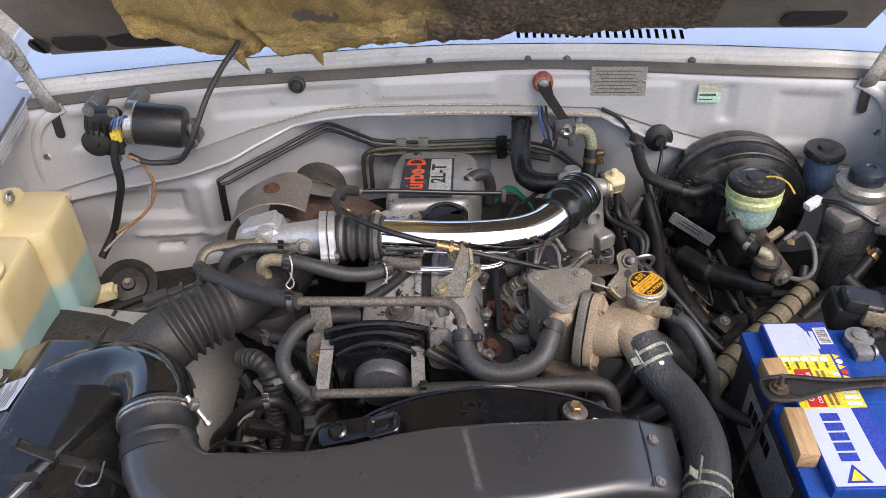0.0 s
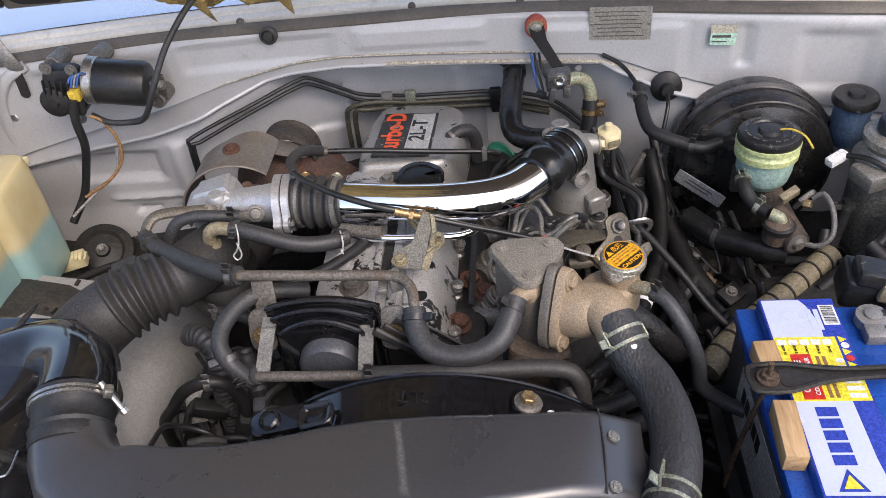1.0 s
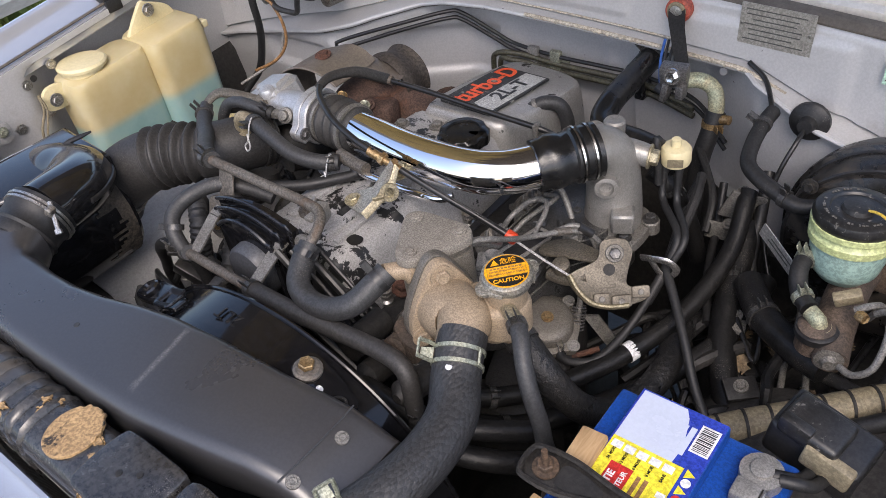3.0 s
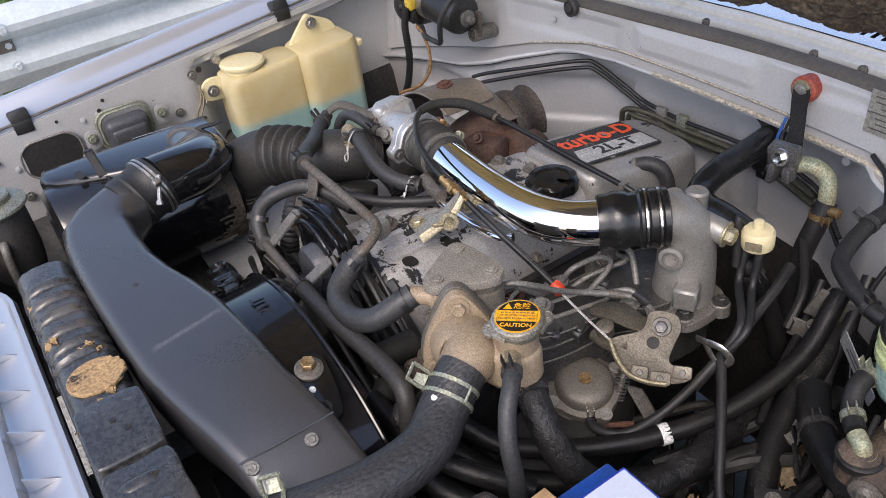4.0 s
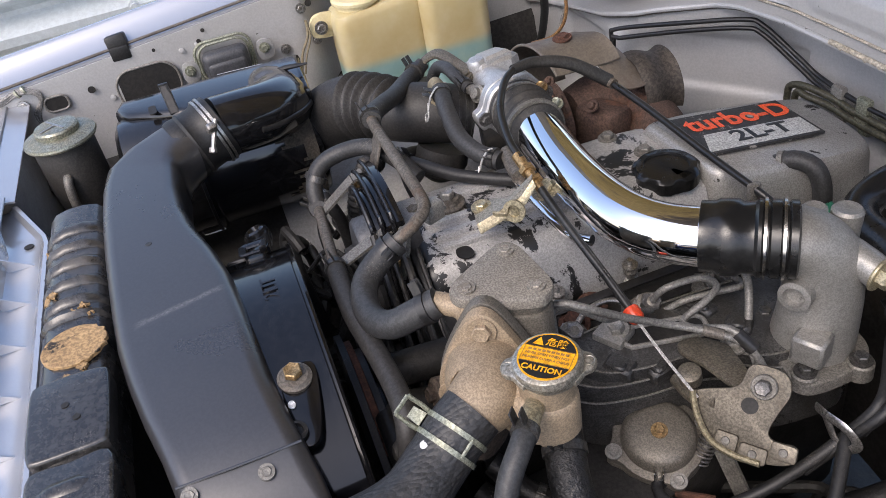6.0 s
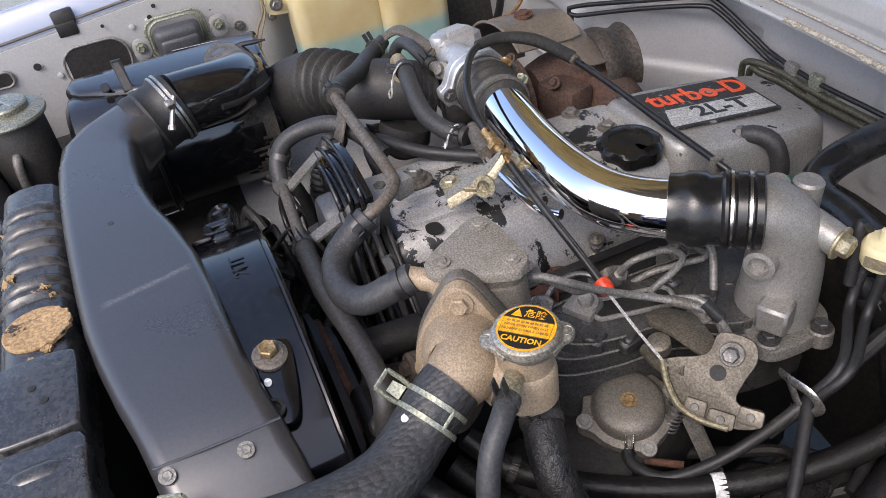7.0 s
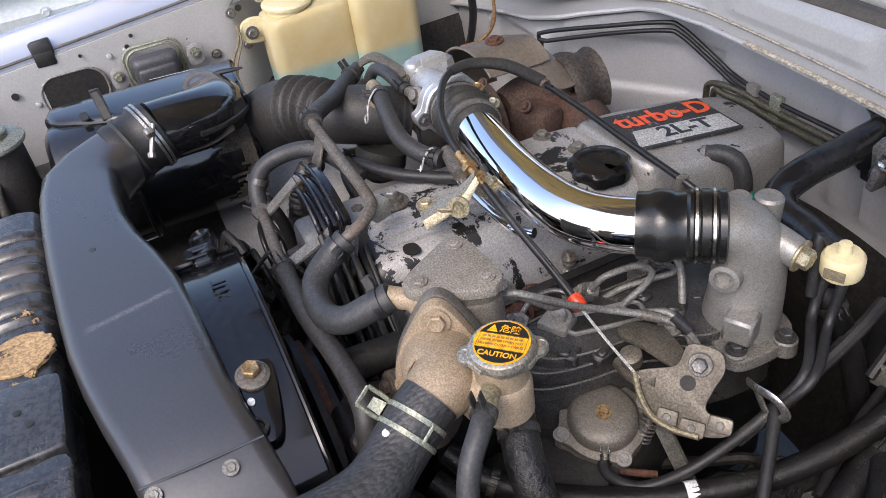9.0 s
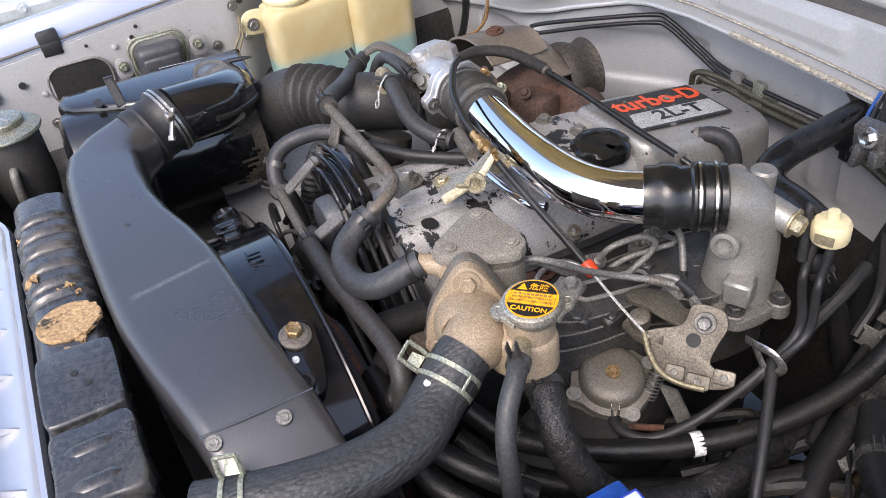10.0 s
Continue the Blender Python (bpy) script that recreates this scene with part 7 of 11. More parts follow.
    for nm, z, k, th in (("plenum_top", 0.984, 0.86, 0.012), ("plenum_step", 0.972, 0.97, 0.014), ("plenum_step", 0.957, 0.93, 0.006), ("plenum_flange", 0.951, 1.0, 0.016), ("plenum_body", 0.935, 0.95, 0.05)):
        bm = B()
        slab(bm, [(0.16 + (a - 0.16) * k, 1.04 + (b - 1.04) * k) for a, b in smooth_outline(mo, 4)], th, pose(0, 0, z), 0.004)
        part(nm, bm, "cast_mani", e, "oily grey cast intake manifold" if nm == "plenum_top" else "")
    # thin paler tubes along the stepped plenum edges
    for z, k in ((0.9845, 0.84), (0.9725, 0.955), (0.9515, 0.985)):
        bm = B()
        ed = [(0.16 + (a - 0.16) * k, 1.04 + (b - 1.04) * k) for a, b in smooth_outline(mo, 4)]
        tube(bm, [(a, b, z) for a, b in ed + ed[:1]], 0.0012, 6, 0.008)
        part("pale_edge", bm, "cast_grey", e)
    for p, sz, rz in (((0.166, 0.948, 0.978), (0.030, 0.022, 0.018), 35), ((0.182, 0.985, 0.975), (0.020, 0.036, 0.016), 10), ((0.136, 1.060, 0.984), (0.030, 0.018, 0.014), 15), ((0.176, 1.075, 0.986), (0.026, 0.020, 0.012), 40), ((0.118, 1.010, 0.970), (0.020, 0.040, 0.024), 5)):
        bm = B()
        box(bm, p, sz, 0.003, (0, 0, rz), 1)
        box(bm, V(p) + V((0.004, -0.004, sz[2] / 2)), (sz[0] * 0.5, sz[1] * 0.5, 0.006), 0.002, (0, 0, rz + 12), 1)
        part("casting_lug", bm, "cast_mani", e)
    bm = B()
    o = round_rect(0.028, 0.085, 0.010, 5)
    mm = basis((0.148, 1.008, 0.9855), (1, -0.25, 0), (0.25, 1, 0))
    tube(bm, [mm @ V((a, b, 0)) for a, b in o + o[:1]], 0.0028, 8, 0.02)
    part("rim", bm, "cast_alu", e)
    bm = B()
    slab(bm, round_rect(0.026, 0.083, 0.010), 0.001, basis((0.148, 1.008, 0.9852), (1, -0.25, 0), (0.25, 1, 0)), 0)
    part("recess", bm, "grimy", e)
    bm = B()
    box(bm, (0.128, 0.962, 0.984), (0.034, 0.030, 0.016), 0.003, (0, 0, 30))
    part("boss", bm, "cast_alu", e)
    hexbolt(e, (0.130, 0.965, 0.992), (0.1, -0.2, 1), 0.0085, 0.010, "cast_alu")
    hexbolt(e, (0.196, 1.055, 0.986), (0.1, -0.2, 1), 0.0085, 0.010, "cast_alu")
    for y in (0.925, 1.015, 1.105):
        bm = B()
        tube(bm, [(0.045, y, 0.925), (0.08, y, 0.938), (0.12, y - 0.004, 0.935)], [0.024, 0.022, 0.022], 16)
        part("runner", bm, "cast_grey", e)
    # injectors, glow plugs and their lines along the right side
    ax2 = V((0.55, -0.15, 0.83)).normalized()
    for i, y in enumerate((0.838, 0.928, 1.018, 1.108)):
        p = V((0.110, y, 0.994)) - ax2 * 0.050
        bm = B()
        lathe(bm, p, ax2, [(0.020, -0.02), (0.019, 0.004), (0.016, 0.007), (0.016, 0.018), (0.014, 0.020), (0.014, 0.030), (0.009, 0.032), (0.008, 0.044), (0.004, 0.046)], 20)
        inj = part("injector", bm, "cast_alu_dull", e)
        hexbolt(inj, p + ax2 * 0.017, ax2, 0.0165, 0.009, "cast_alu", False, "holder_nut")
        hexbolt(inj, p + ax2 * 0.031, ax2, 0.0110, 0.016, "steel_grey", False, "union_nut")
        for dz in (0.010, 0.018):
            bm = B()
            lathe(bm, p + ax2 * dz, ax2, [(0.0155, 0), (0.0165, 0.001), (0.0155, 0.002)], 20)
            part("washer", bm, "cast_grey", inj)
        bm = B()
        lathe(bm, V((0.034, y + 0.018, 0.958)), (0.15, -0.1, 1), [(0.009, -0.02), (0.009, 0.004), (0.005, 0.006), (0.005, 0.013), (0.008, 0.014), (0.008, 0.018), (0.004, 0.019), (0.004, 0.024), (0.009, 0.025), (0.009, 0.027), (0.003, 0.028), (0.003, 0.036)], 14)
        part("glow_plug", bm, "steel", e)
    for p in ((0.042, 0.882, 0.968), (0.075, 0.944, 0.966), (0.055, 0.975, 0.962)):
        hexbolt(e, p, (0.3, -0.2, 1), 0.0115, 0.012, "rust_bright")
    bm = B()
    box(bm, (0.058, 1.01, 0.975), (0.010, 0.20, 0.004), 0.001, (0, 20, 0))
    part("glow_busbar", bm, "black_satin", e)
    T = [V((0.110, y, 0.994)) + ax2 * 0.0 for y in (0.838, 0.928, 1.018, 1.108)]
    for pts, r, m in (([T[2], T[2] + ax2 * 0.02 + V((0, 0.012, 0.004)), (0.128, 1.062, 1.018), (0.150, 1.066, 1.022), (0.160, 1.046, 1.018), (0.162, 1.020, 1.006), (0.180, 1.022, 1.010), (0.207, 1.041, 1.022), (0.222, 1.050, 1.010), (0.230, 1.056, 0.985), (0.232, 1.060, 0.95)], 0.0037, "line_grey"),
                      ([(0.168, 0.882, 1.060), (0.160, 0.885, 1.082), (0.166, 0.895, 1.088), (0.176, 0.915, 1.080), (0.176, 0.955, 1.050), (0.180, 0.990, 1.030), (0.198, 1.020, 1.022), (0.218, 1.046, 1.012), (0.236, 1.058, 0.99), (0.240, 1.064, 0.95)], 0.0037, "line_grey"),
                      ([(0.168, 0.880, 1.052), (0.156, 0.886, 1.072), (0.162, 0.900, 1.080), (0.165, 0.935, 1.050), (0.140, 0.975, 1.020), T[2] + V((0.004, -0.004, -0.010))], 0.0036, "line_grey"),
                      ([T[2] + V((0.006, 0.006, -0.016)), (0.125, 1.045, 0.992), (0.135, 1.075, 0.998), (0.145, 1.10, 1.004), T[3] + V((0.01, 0, 0))], 0.0036, "line_grey"),
                      ([T[1] + V((0, -0.008, -0.012)), (0.088, 0.952, 0.99), (0.086, 0.985, 0.99), T[2] + V((0, -0.008, -0.016))], 0.0032, "steel"),
                      ([T[3], T[3] + ax2 * 0.02, (0.15, 1.10, 1.02), (0.17, 1.09, 1.0), (0.19, 1.075, 0.97)], 0.0042, "line_grey")):
        bm = B()
        tube(bm, pts, r, 10)
        part("injector_line", bm, m, e)
    bm = B()
    tube(bm, [(0.212, 1.044, 1.020), (0.226, 1.054, 1.006)], 0.0066, 10)
    part("line_sleeve", bm, "black_satin", e)
    bm = B()
    tube(bm, [(0.196, 1.018, 1.0225), (0.207, 1.034, 1.018)], 0.0054, 10)
    part("line_mark", bm, "rusty_pipe", e)
    # boost compensator dome on the injection pump
    n = V((0.28, -0.12, 0.95)).normalized()
    c = V((0.207, 0.965, 0.910))
    # round rim with four screw ears
    rim_outline = [((0.0455 + 0.0085 * max(0.0, math.cos(4 * (a - 0.785))) ** 3) * math.cos(a), (0.0455 + 0.0085 * max(0.0, math.cos(4 * (a - 0.785))) ** 3) * math.sin(a)) for a in [k * math.tau / 56 for k in range(56)]]
    bm = B()
    slab(bm, rim_outline, 0.012, basis(c, V((0.75, 0.6, -0.15)), n.cross(V((0.75, 0.6, -0.15)))), 0.002)
    slab(bm, rim_outline, 0.03, basis(c - n * 0.014, V((0.75, 0.6, -0.15)), n.cross(V((0.75, 0.6, -0.15)))), 0.002)
    lathe(bm, c, n, [(0.0375, -0.002), (0.037, 0.003), (0.0355, 0.010), (0.031, 0.0145), (0.022, 0.0165), (0.004, 0.0175)], 34)
    dome = part("boost_compensator", bm, "cast_alu_dull", e, "round dusty cast dome with four screws")
    hexbolt(dome, c + n * 0.0165, n, 0.0055, 0.004, "brass", True, "adjuster")
    mm = basis(c, V((0.75, 0.6, -0.15)), n.cross(V((0.75, 0.6, -0.15))))
    for a, b in ((-0.0335, -0.0335), (0.0335, -0.0335), (0.0335, 0.0335), (-0.0335, 0.0335)):
        hexbolt(dome, mm @ V((a, b, 0.0)), n, 0.0055, 0.004, "cast_alu", True, "screw")
    bm = B()
    box(bm, (0.20, 0.95, 0.80), (0.11, 0.17, 0.17), 0.015, (0, 0, 20), 2)
    lathe(bm, (0.20, 0.84, 0.82), (0.1, -1, 0), [(0.06, -0.03), (0.06, 0.01), (0.045, 0.02), (0.01, 0.022)], 26)
    part("injection_pump", bm, "grimy", e)
    # throttle quadrant
    qm = basis((0.271, 1.031, 1.010), V((0.8, 0.6, 0.0)), V((-0.366, 0.488, 0.794)))
    qn = qm.to_3x3() @ V((0, 0, 1))
    bm = B()
    slab(bm, smooth_outline([(-0.014, 0.016), (0.014, 0.016), (0.022, 0.0), (0.016, -0.020), (0.012, -0.038), (0.020, -0.044), (0.036, -0.043), (0.037, -0.058), (0.010, -0.066), (-0.033, -0.060), (-0.058, -0.028), (-0.050, -0.018), (-0.022, -0.006)], 5), 0.0035, qm, 0.001)
    qd = part("throttle_lever", bm, "lever_metal", e, "dull plated throttle lever")
    strip = [(-0.058, -0.022), (-0.050, -0.040), (-0.034, -0.059), (-0.012, -0.066), (0.012, -0.066)]
    for off, mt, r in ((0.004, "zinc_yellow", 0.0030), (-0.006, "lever_metal", 0.0042)):
        bm = B()
        tube(bm, [qm @ V((a, b, off)) for a, b in strip], r, 8, 0.006, (1, 1.7))
        part("cable_groove", bm, mt, qd)
    for a, b, wd in ((-0.020, -0.056, 0.020), (0.004, -0.060, 0.024), (0.028, -0.050, 0.022)):
        bm = B()
        slab(bm, round_rect(wd, 0.015, 0.003), 0.004, qm @ Matrix.Translation((a, b, 0.004)), 0.001)
        tab = part("lever_tab", bm, "lever_metal", qd)
        bm = B()
        lathe(bm, qm @ V((a, b, 0.004)), qn, [(0.004, 0), (0.0035, 0.0012), (0.001, 0.0012)], 12)
        part("rivet", bm, "cast_grey", tab)
    bm = B()
    lathe(bm, qm @ V((-0.008, -0.020, 0.0)), qn, [(0.0075, 0), (0.0075, 0.0006)], 18)
    part("hole", bm, "void_shade", qd)
    bm = B()
    lathe(bm, qm @ V((0, 0, 0)), qn, [(0.0115, -0.002), (0.0115, 0.003), (0.0105, 0.0042), (0.0092, 0.0042), (0.0092, 0.003), (0.008, 0.003)], 22)
    part("spring_washer", bm, "cast_grey", qd)
    hexbolt(qd, qm @ V((0, 0, 0.003)), qn, 0.0075, 0.009, "steel_grey", False, "nut")
    bm = B()
    slab(bm, smooth_outline([(-0.040, -0.012), (-0.036, 0.008), (-0.014, 0.020), (0.002, 0.018), (0.046, -0.004), (0.040, -0.020), (0.0, -0.018), (-0.026, -0.020)], 3), 0.004, basis((0.212, 1.026, 0.997), (0.95, 0.2, 0.1), (-0.2, 0.95, -0.1)), 0.001)
    lathe(bm, (0.218, 0.992, 0.990), (0.1, -0.2, 1), [(0.011, 0), (0.011, 0.012), (0.007, 0.014)], 18)
    tube(bm, [(0.20, 0.990, 0.975), (0.228, 0.990, 0.978), (0.250, 1.000, 0.985)], 0.008, 14)
    part("lever_shaft", bm, "lever_metal", e)
    # cable bracket on the cam cover
    bm = B()
    sheet(bm, [(-0.041, 0.911, 1.076), (-0.031, 0.884, 1.074), (0.001, 0.876, 1.079), (0.008, 0.900, 1.092), (0.012, 0.925, 1.104), (0.010, 0.938, 1.118), (0.002, 0.943, 1.119), (-0.014, 0.918, 1.088)])
    bk = part("cable_bracket", bm, "bracket_zinc", e, "pale zinc cable bracket")
    bm = B()
    sheet(bm, [(0.001, 0.876, 1.080), (0.010, 0.898, 1.093), (0.014, 0.925, 1.106), (0.012, 0.939, 1.119), (0.016, 0.939, 1.115), (0.019, 0.925, 1.100), (0.016, 0.898, 1.087), (0.007, 0.876, 1.073)], 0.0025)
    part("bracket_edge", bm, "zinc_yellow", bk)
    bmx = basis((0.018, 0.909, 1.094), V((0.62, 0.75, 0.2)), V((-0.25, 0.1, 0.95)))
    bm = B()
    hn = bmx.to_3x3() @ V((0, 0, 1))
    lathe(bm, bmx @ V((0.004, 0, 0)), hn, [(0.0068, -0.0015), (0.0122, -0.0015), (0.0122, 0.0015), (0.0068, 0.0015), (0.0068, -0.0015)], 24)
    box(bm, bmx @ V((-0.012, -0.004, 0)), (0.016, 0.003, 0.014), 0.001, (20, 0, 50))
    part("bracket_eye", bm, "zinc_yellow", bk)
    hexbolt(bk, (-0.029, 0.893, 1.078), (0, -0.1, 1), 0.0075, 0.006, "zinc_yellow")
    hexbolt(bk, (-0.004, 0.958, 1.090), (0.1, -0.3, 1), 0.010, 0.008, "zinc_yellow")
    return e


def build_turbo():
    t = thing("turbocharger", "rusty turbocharger with bent heat shields and a silver compressor", "turbocharger", (-0.27, 1.10, 0.93))
    bm = B()
    # turbine snail
    ctr = V((-0.286, 1.212, 0.982))
    pts, rad = [], []
    for i in range(15):
        a = radians(-60 + 24 * i)
        pts.append(ctr + V((0.040 * math.cos(a), 0.004 * i / 15, 0.040 * math.sin(a))))
        rad.append(0.034 - 0.0008 * i)
    tube(bm, pts, rad, 20, 0.008)
    lathe(bm, ctr + V((0, -0.085, 0.004)), (0, 1, 0), [(0.045, 0), (0.050, 0.01), (0.056, 0.03), (0.060, 0.06), (0.060, 0.10), (0.052, 0.13), (0.03, 0.145)], 30)
    part("turbine_housing", bm, "rust", t, "deeply rusted cast-iron turbine housing")
    bm = B()
    tube(bm, [(-0.25, 1.215, 0.985), (-0.20, 1.215, 0.98), (-0.14, 1.20, 0.95)], 0.042, 18)
    box(bm, (-0.232, 1.150, 0.995), (0.07, 0.05, 0.07), 0.012, (0, 0, 20), 2)
    part("exhaust_flange", bm, "rust", t)
    for p in ((-0.292, 1.100, 1.055), (-0.252, 1.092, 1.045), (-0.222, 1.130, 1.038)):
        hexbolt(t, p, (0.2, -0.7, 0.7), 0.006, 0.007, "rust")
    bm = B()
    lathe(bm, (-0.285, 1.110, 1.0), (0, 1, 0), [(0.030, -0.03), (0.054, -0.025), (0.056, -0.018), (0.050, -0.014), (0.056, -0.010), (0.056, -0.004), (0.03, 0.0)], 30)
    part("bearing_housing", bm, "rust", t)
    # compressor: dark volute, bright faceted cover, outlet pipe and two-lobed flange
    # volute coloured near-black, far darker than the cover
    bm = B()
    lathe(bm, (-0.295, 1.002, 1.010), (0.25, 1, 0), [(0.038, -0.01), (0.040, 0.0), (0.046, 0.012), (0.047, 0.03), (0.044, 0.05), (0.040, 0.06)], 32)
    part("compressor_volute", bm, "grimy", t, "near-black compressor volute")
    bm = B()
    slab(bm, [(-0.042, -0.018), (-0.026, -0.028), (0.018, -0.022), (0.034, -0.012), (0.034, 0.030), (0.016, 0.046), (-0.030, 0.040), (-0.044, 0.020)], 0.052, basis((-0.314, 1.014, 1.106), (0.95, -0.05, 0.28), (0.05, 1, 0.10)), 0.005, 1)
    slab(bm, [(-0.030, -0.004), (0.030, -0.004), (0.024, 0.034), (-0.026, 0.032)], 0.014, basis((-0.314, 1.014, 1.114), (0.95, -0.05, 0.28), (0.05, 1, 0.10)), 0.004, 1)
    lathe(bm, (-0.300, 1.004, 1.080), (0, -0.1, 1), [(0.013, 0), (0.0125, 0.034), (0.010, 0.038), (0.003, 0.039)], 20)
    tube(bm, [(-0.305, 1.014, 1.082), (-0.270, 1.011, 1.088), (-0.235, 1.010, 1.091), (-0.208, 1.009, 1.092)], [0.024, 0.025, 0.027, 0.031], 24)
    slab(bm, [(0.0, 0.0), (0.034, 0.004), (0.040, 0.020), (0.0, 0.014)], 0.010, basis((-0.262, 0.984, 1.088), (1, 0, 0.1), (0, 0.6, 0.8)), 0.002, 1)
    part("compressor_cover", bm, "alu_turbo", t, "bright faceted cast compressor cover")
    lobes = smooth_outline([(-0.050, -0.012), (-0.040, -0.014), (-0.026, -0.032), (0.0, -0.038), (0.026, -0.032), (0.040, -0.012), (0.046, 0.0), (0.040, 0.014), (0.026, 0.032), (0.0, 0.038), (-0.026, 0.032), (-0.042, 0.010), (-0.052, 0.004)], 4)
    for x, th, mt in ((-0.1915, 0.0105, "alu_turbo"), (-0.2035, 0.0120, "alu_turbo")):
        bm = B()
        slab(bm, lobes, th, basis((x, 1.009, 1.092), (-0.08, 1, 0.12), (0, -0.12, 1)), 0.002, 1)
        part("outlet_flange", bm, mt, t)
    bm = B()
    slab(bm, [(a * 0.98, b * 0.98) for a, b in lobes], 0.002, basis((-0.2018, 1.009, 1.092), (-0.08, 1, 0.12), (0, -0.12, 1)), 0)
    part("gasket", bm, "grimy", t)
    hexbolt(t, (-0.190, 0.966, 1.088), (1, 0.08, 0), 0.0062, 0.006, "steel_grey")
    hexbolt(t, (-0.190, 1.050, 1.098), (1, 0.08, 0), 0.0062, 0.006, "steel_grey")
    # flattened oil pipe from the breather hose to a banjo on the cover
    bm = B()
    tube(bm, [(-0.394, 0.940, 1.084), (-0.393, 0.956, 1.096), (-0.384, 0.970, 1.104), (-0.366, 0.977, 1.105), (-0.335, 0.984, 1.103), (-0.306, 0.990, 1.100)], [0.0058, 0.0062, 0.0066, 0.0066, 0.006, 0.006], 10, 0.005, (1.3, 0.8))
    lathe(bm, (-0.305, 0.992, 1.096), (0.15, -0.72, 0.68), [(0.0115, -0.008), (0.0120, -0.006), (0.0120, 0.005), (0.0095, 0.007)], 18)
    part("breather_pipe", bm, "lever_metal", t, "dull tan flattened steel pipe")
    hexbolt(t, (-0.304, 0.988, 1.101), (0.15, -0.72, 0.68), 0.0075, 0.005, "lever_metal")
    bm = B()
    box(bm, (-0.258, 0.975, 1.098), (0.032, 0.012, 0.012), 0.003, (0, -4, 8))
    lathe(bm, (-0.240, 0.979, 1.098), (0.3, -0.8, 0.5), [(0.012, -0.008), (0.012, 0.004), (0.008, 0.006), (0.007, 0.011), (0.003, 0.012)], 18)
    part("oil_feed_union", bm, "cast_grey", t)
    # bent heat shields
    bm = B()

    def shield(u, v):
        a = radians(-104 + 148 * u)
        rr = 0.082 - 0.004 * v
        return V((-0.312 + rr * math.sin(a) * (1.0 + 0.04 * v), 1.088 + 0.095 * v + 0.012 * math.sin(a), 1.020 + rr * math.cos(a) * 1.02 + (0.006 * math.sin(u * 9) if v > 0.85 else 0)))
    grid_sheet(bm, shield, [i / 24 for i in range(25)], [0, 0.1, 0.3, 0.5, 0.7, 0.85, 1], 0.0016, (0, 0, -1))
    sh = part("heat_shield", bm, "heat_shield", t, "curved brown-grey pressed steel heat shield")
    bm = B()
    tube(bm, [shield(i / 24, 0.0) for i in range(25)], 0.0022, 8, 0.01)
    part("rolled_edge", bm, "heat_shield", sh)
    bm = B()
    slab(bm, smooth_outline([(-0.05, -0.02), (0.02, -0.024), (0.036, -0.006), (0.034, 0.016), (0.0, 0.020), (-0.05, 0.018)], 5), 0.002, basis((-0.245, 1.190, 1.066), (0.85, 0.25, -0.4), (-0.25, 0.95, 0.0)), 0.0006)
    part("shield_tab", bm, "heat_shield", sh)
    hexbolt(sh, (-0.314, 1.135, 1.103), (0, -0.1, 1), 0.009, 0.006, "rust_bright")
    bm = B()

    def back_shield(u, v):
        a = radians(-80 + 190 * u)
        rr = 0.050 + 0.004 * math.sin(v * 6.3)
        return V((-0.258 + rr * math.sin(a), 1.205 + 0.058 * v, 1.020 + rr * 1.05 * math.cos(a)))
    grid_sheet(bm, back_shield, [i / 20 for i in range(21)], [i / 10 for i in range(11)], 0.0016, (0, 0, -1))
    part("heat_shield", bm, "heat_dark", t, "darker ribbed rear heat shield")
    bm = B()
    lathe(bm, (-0.235, 1.35, 0.86), (0.1, -0.4, 0.9), [(0.05, -0.3), (0.045, 0.0), (0.04, 0.08)], 22)
    part("downpipe", bm, "rust", t)


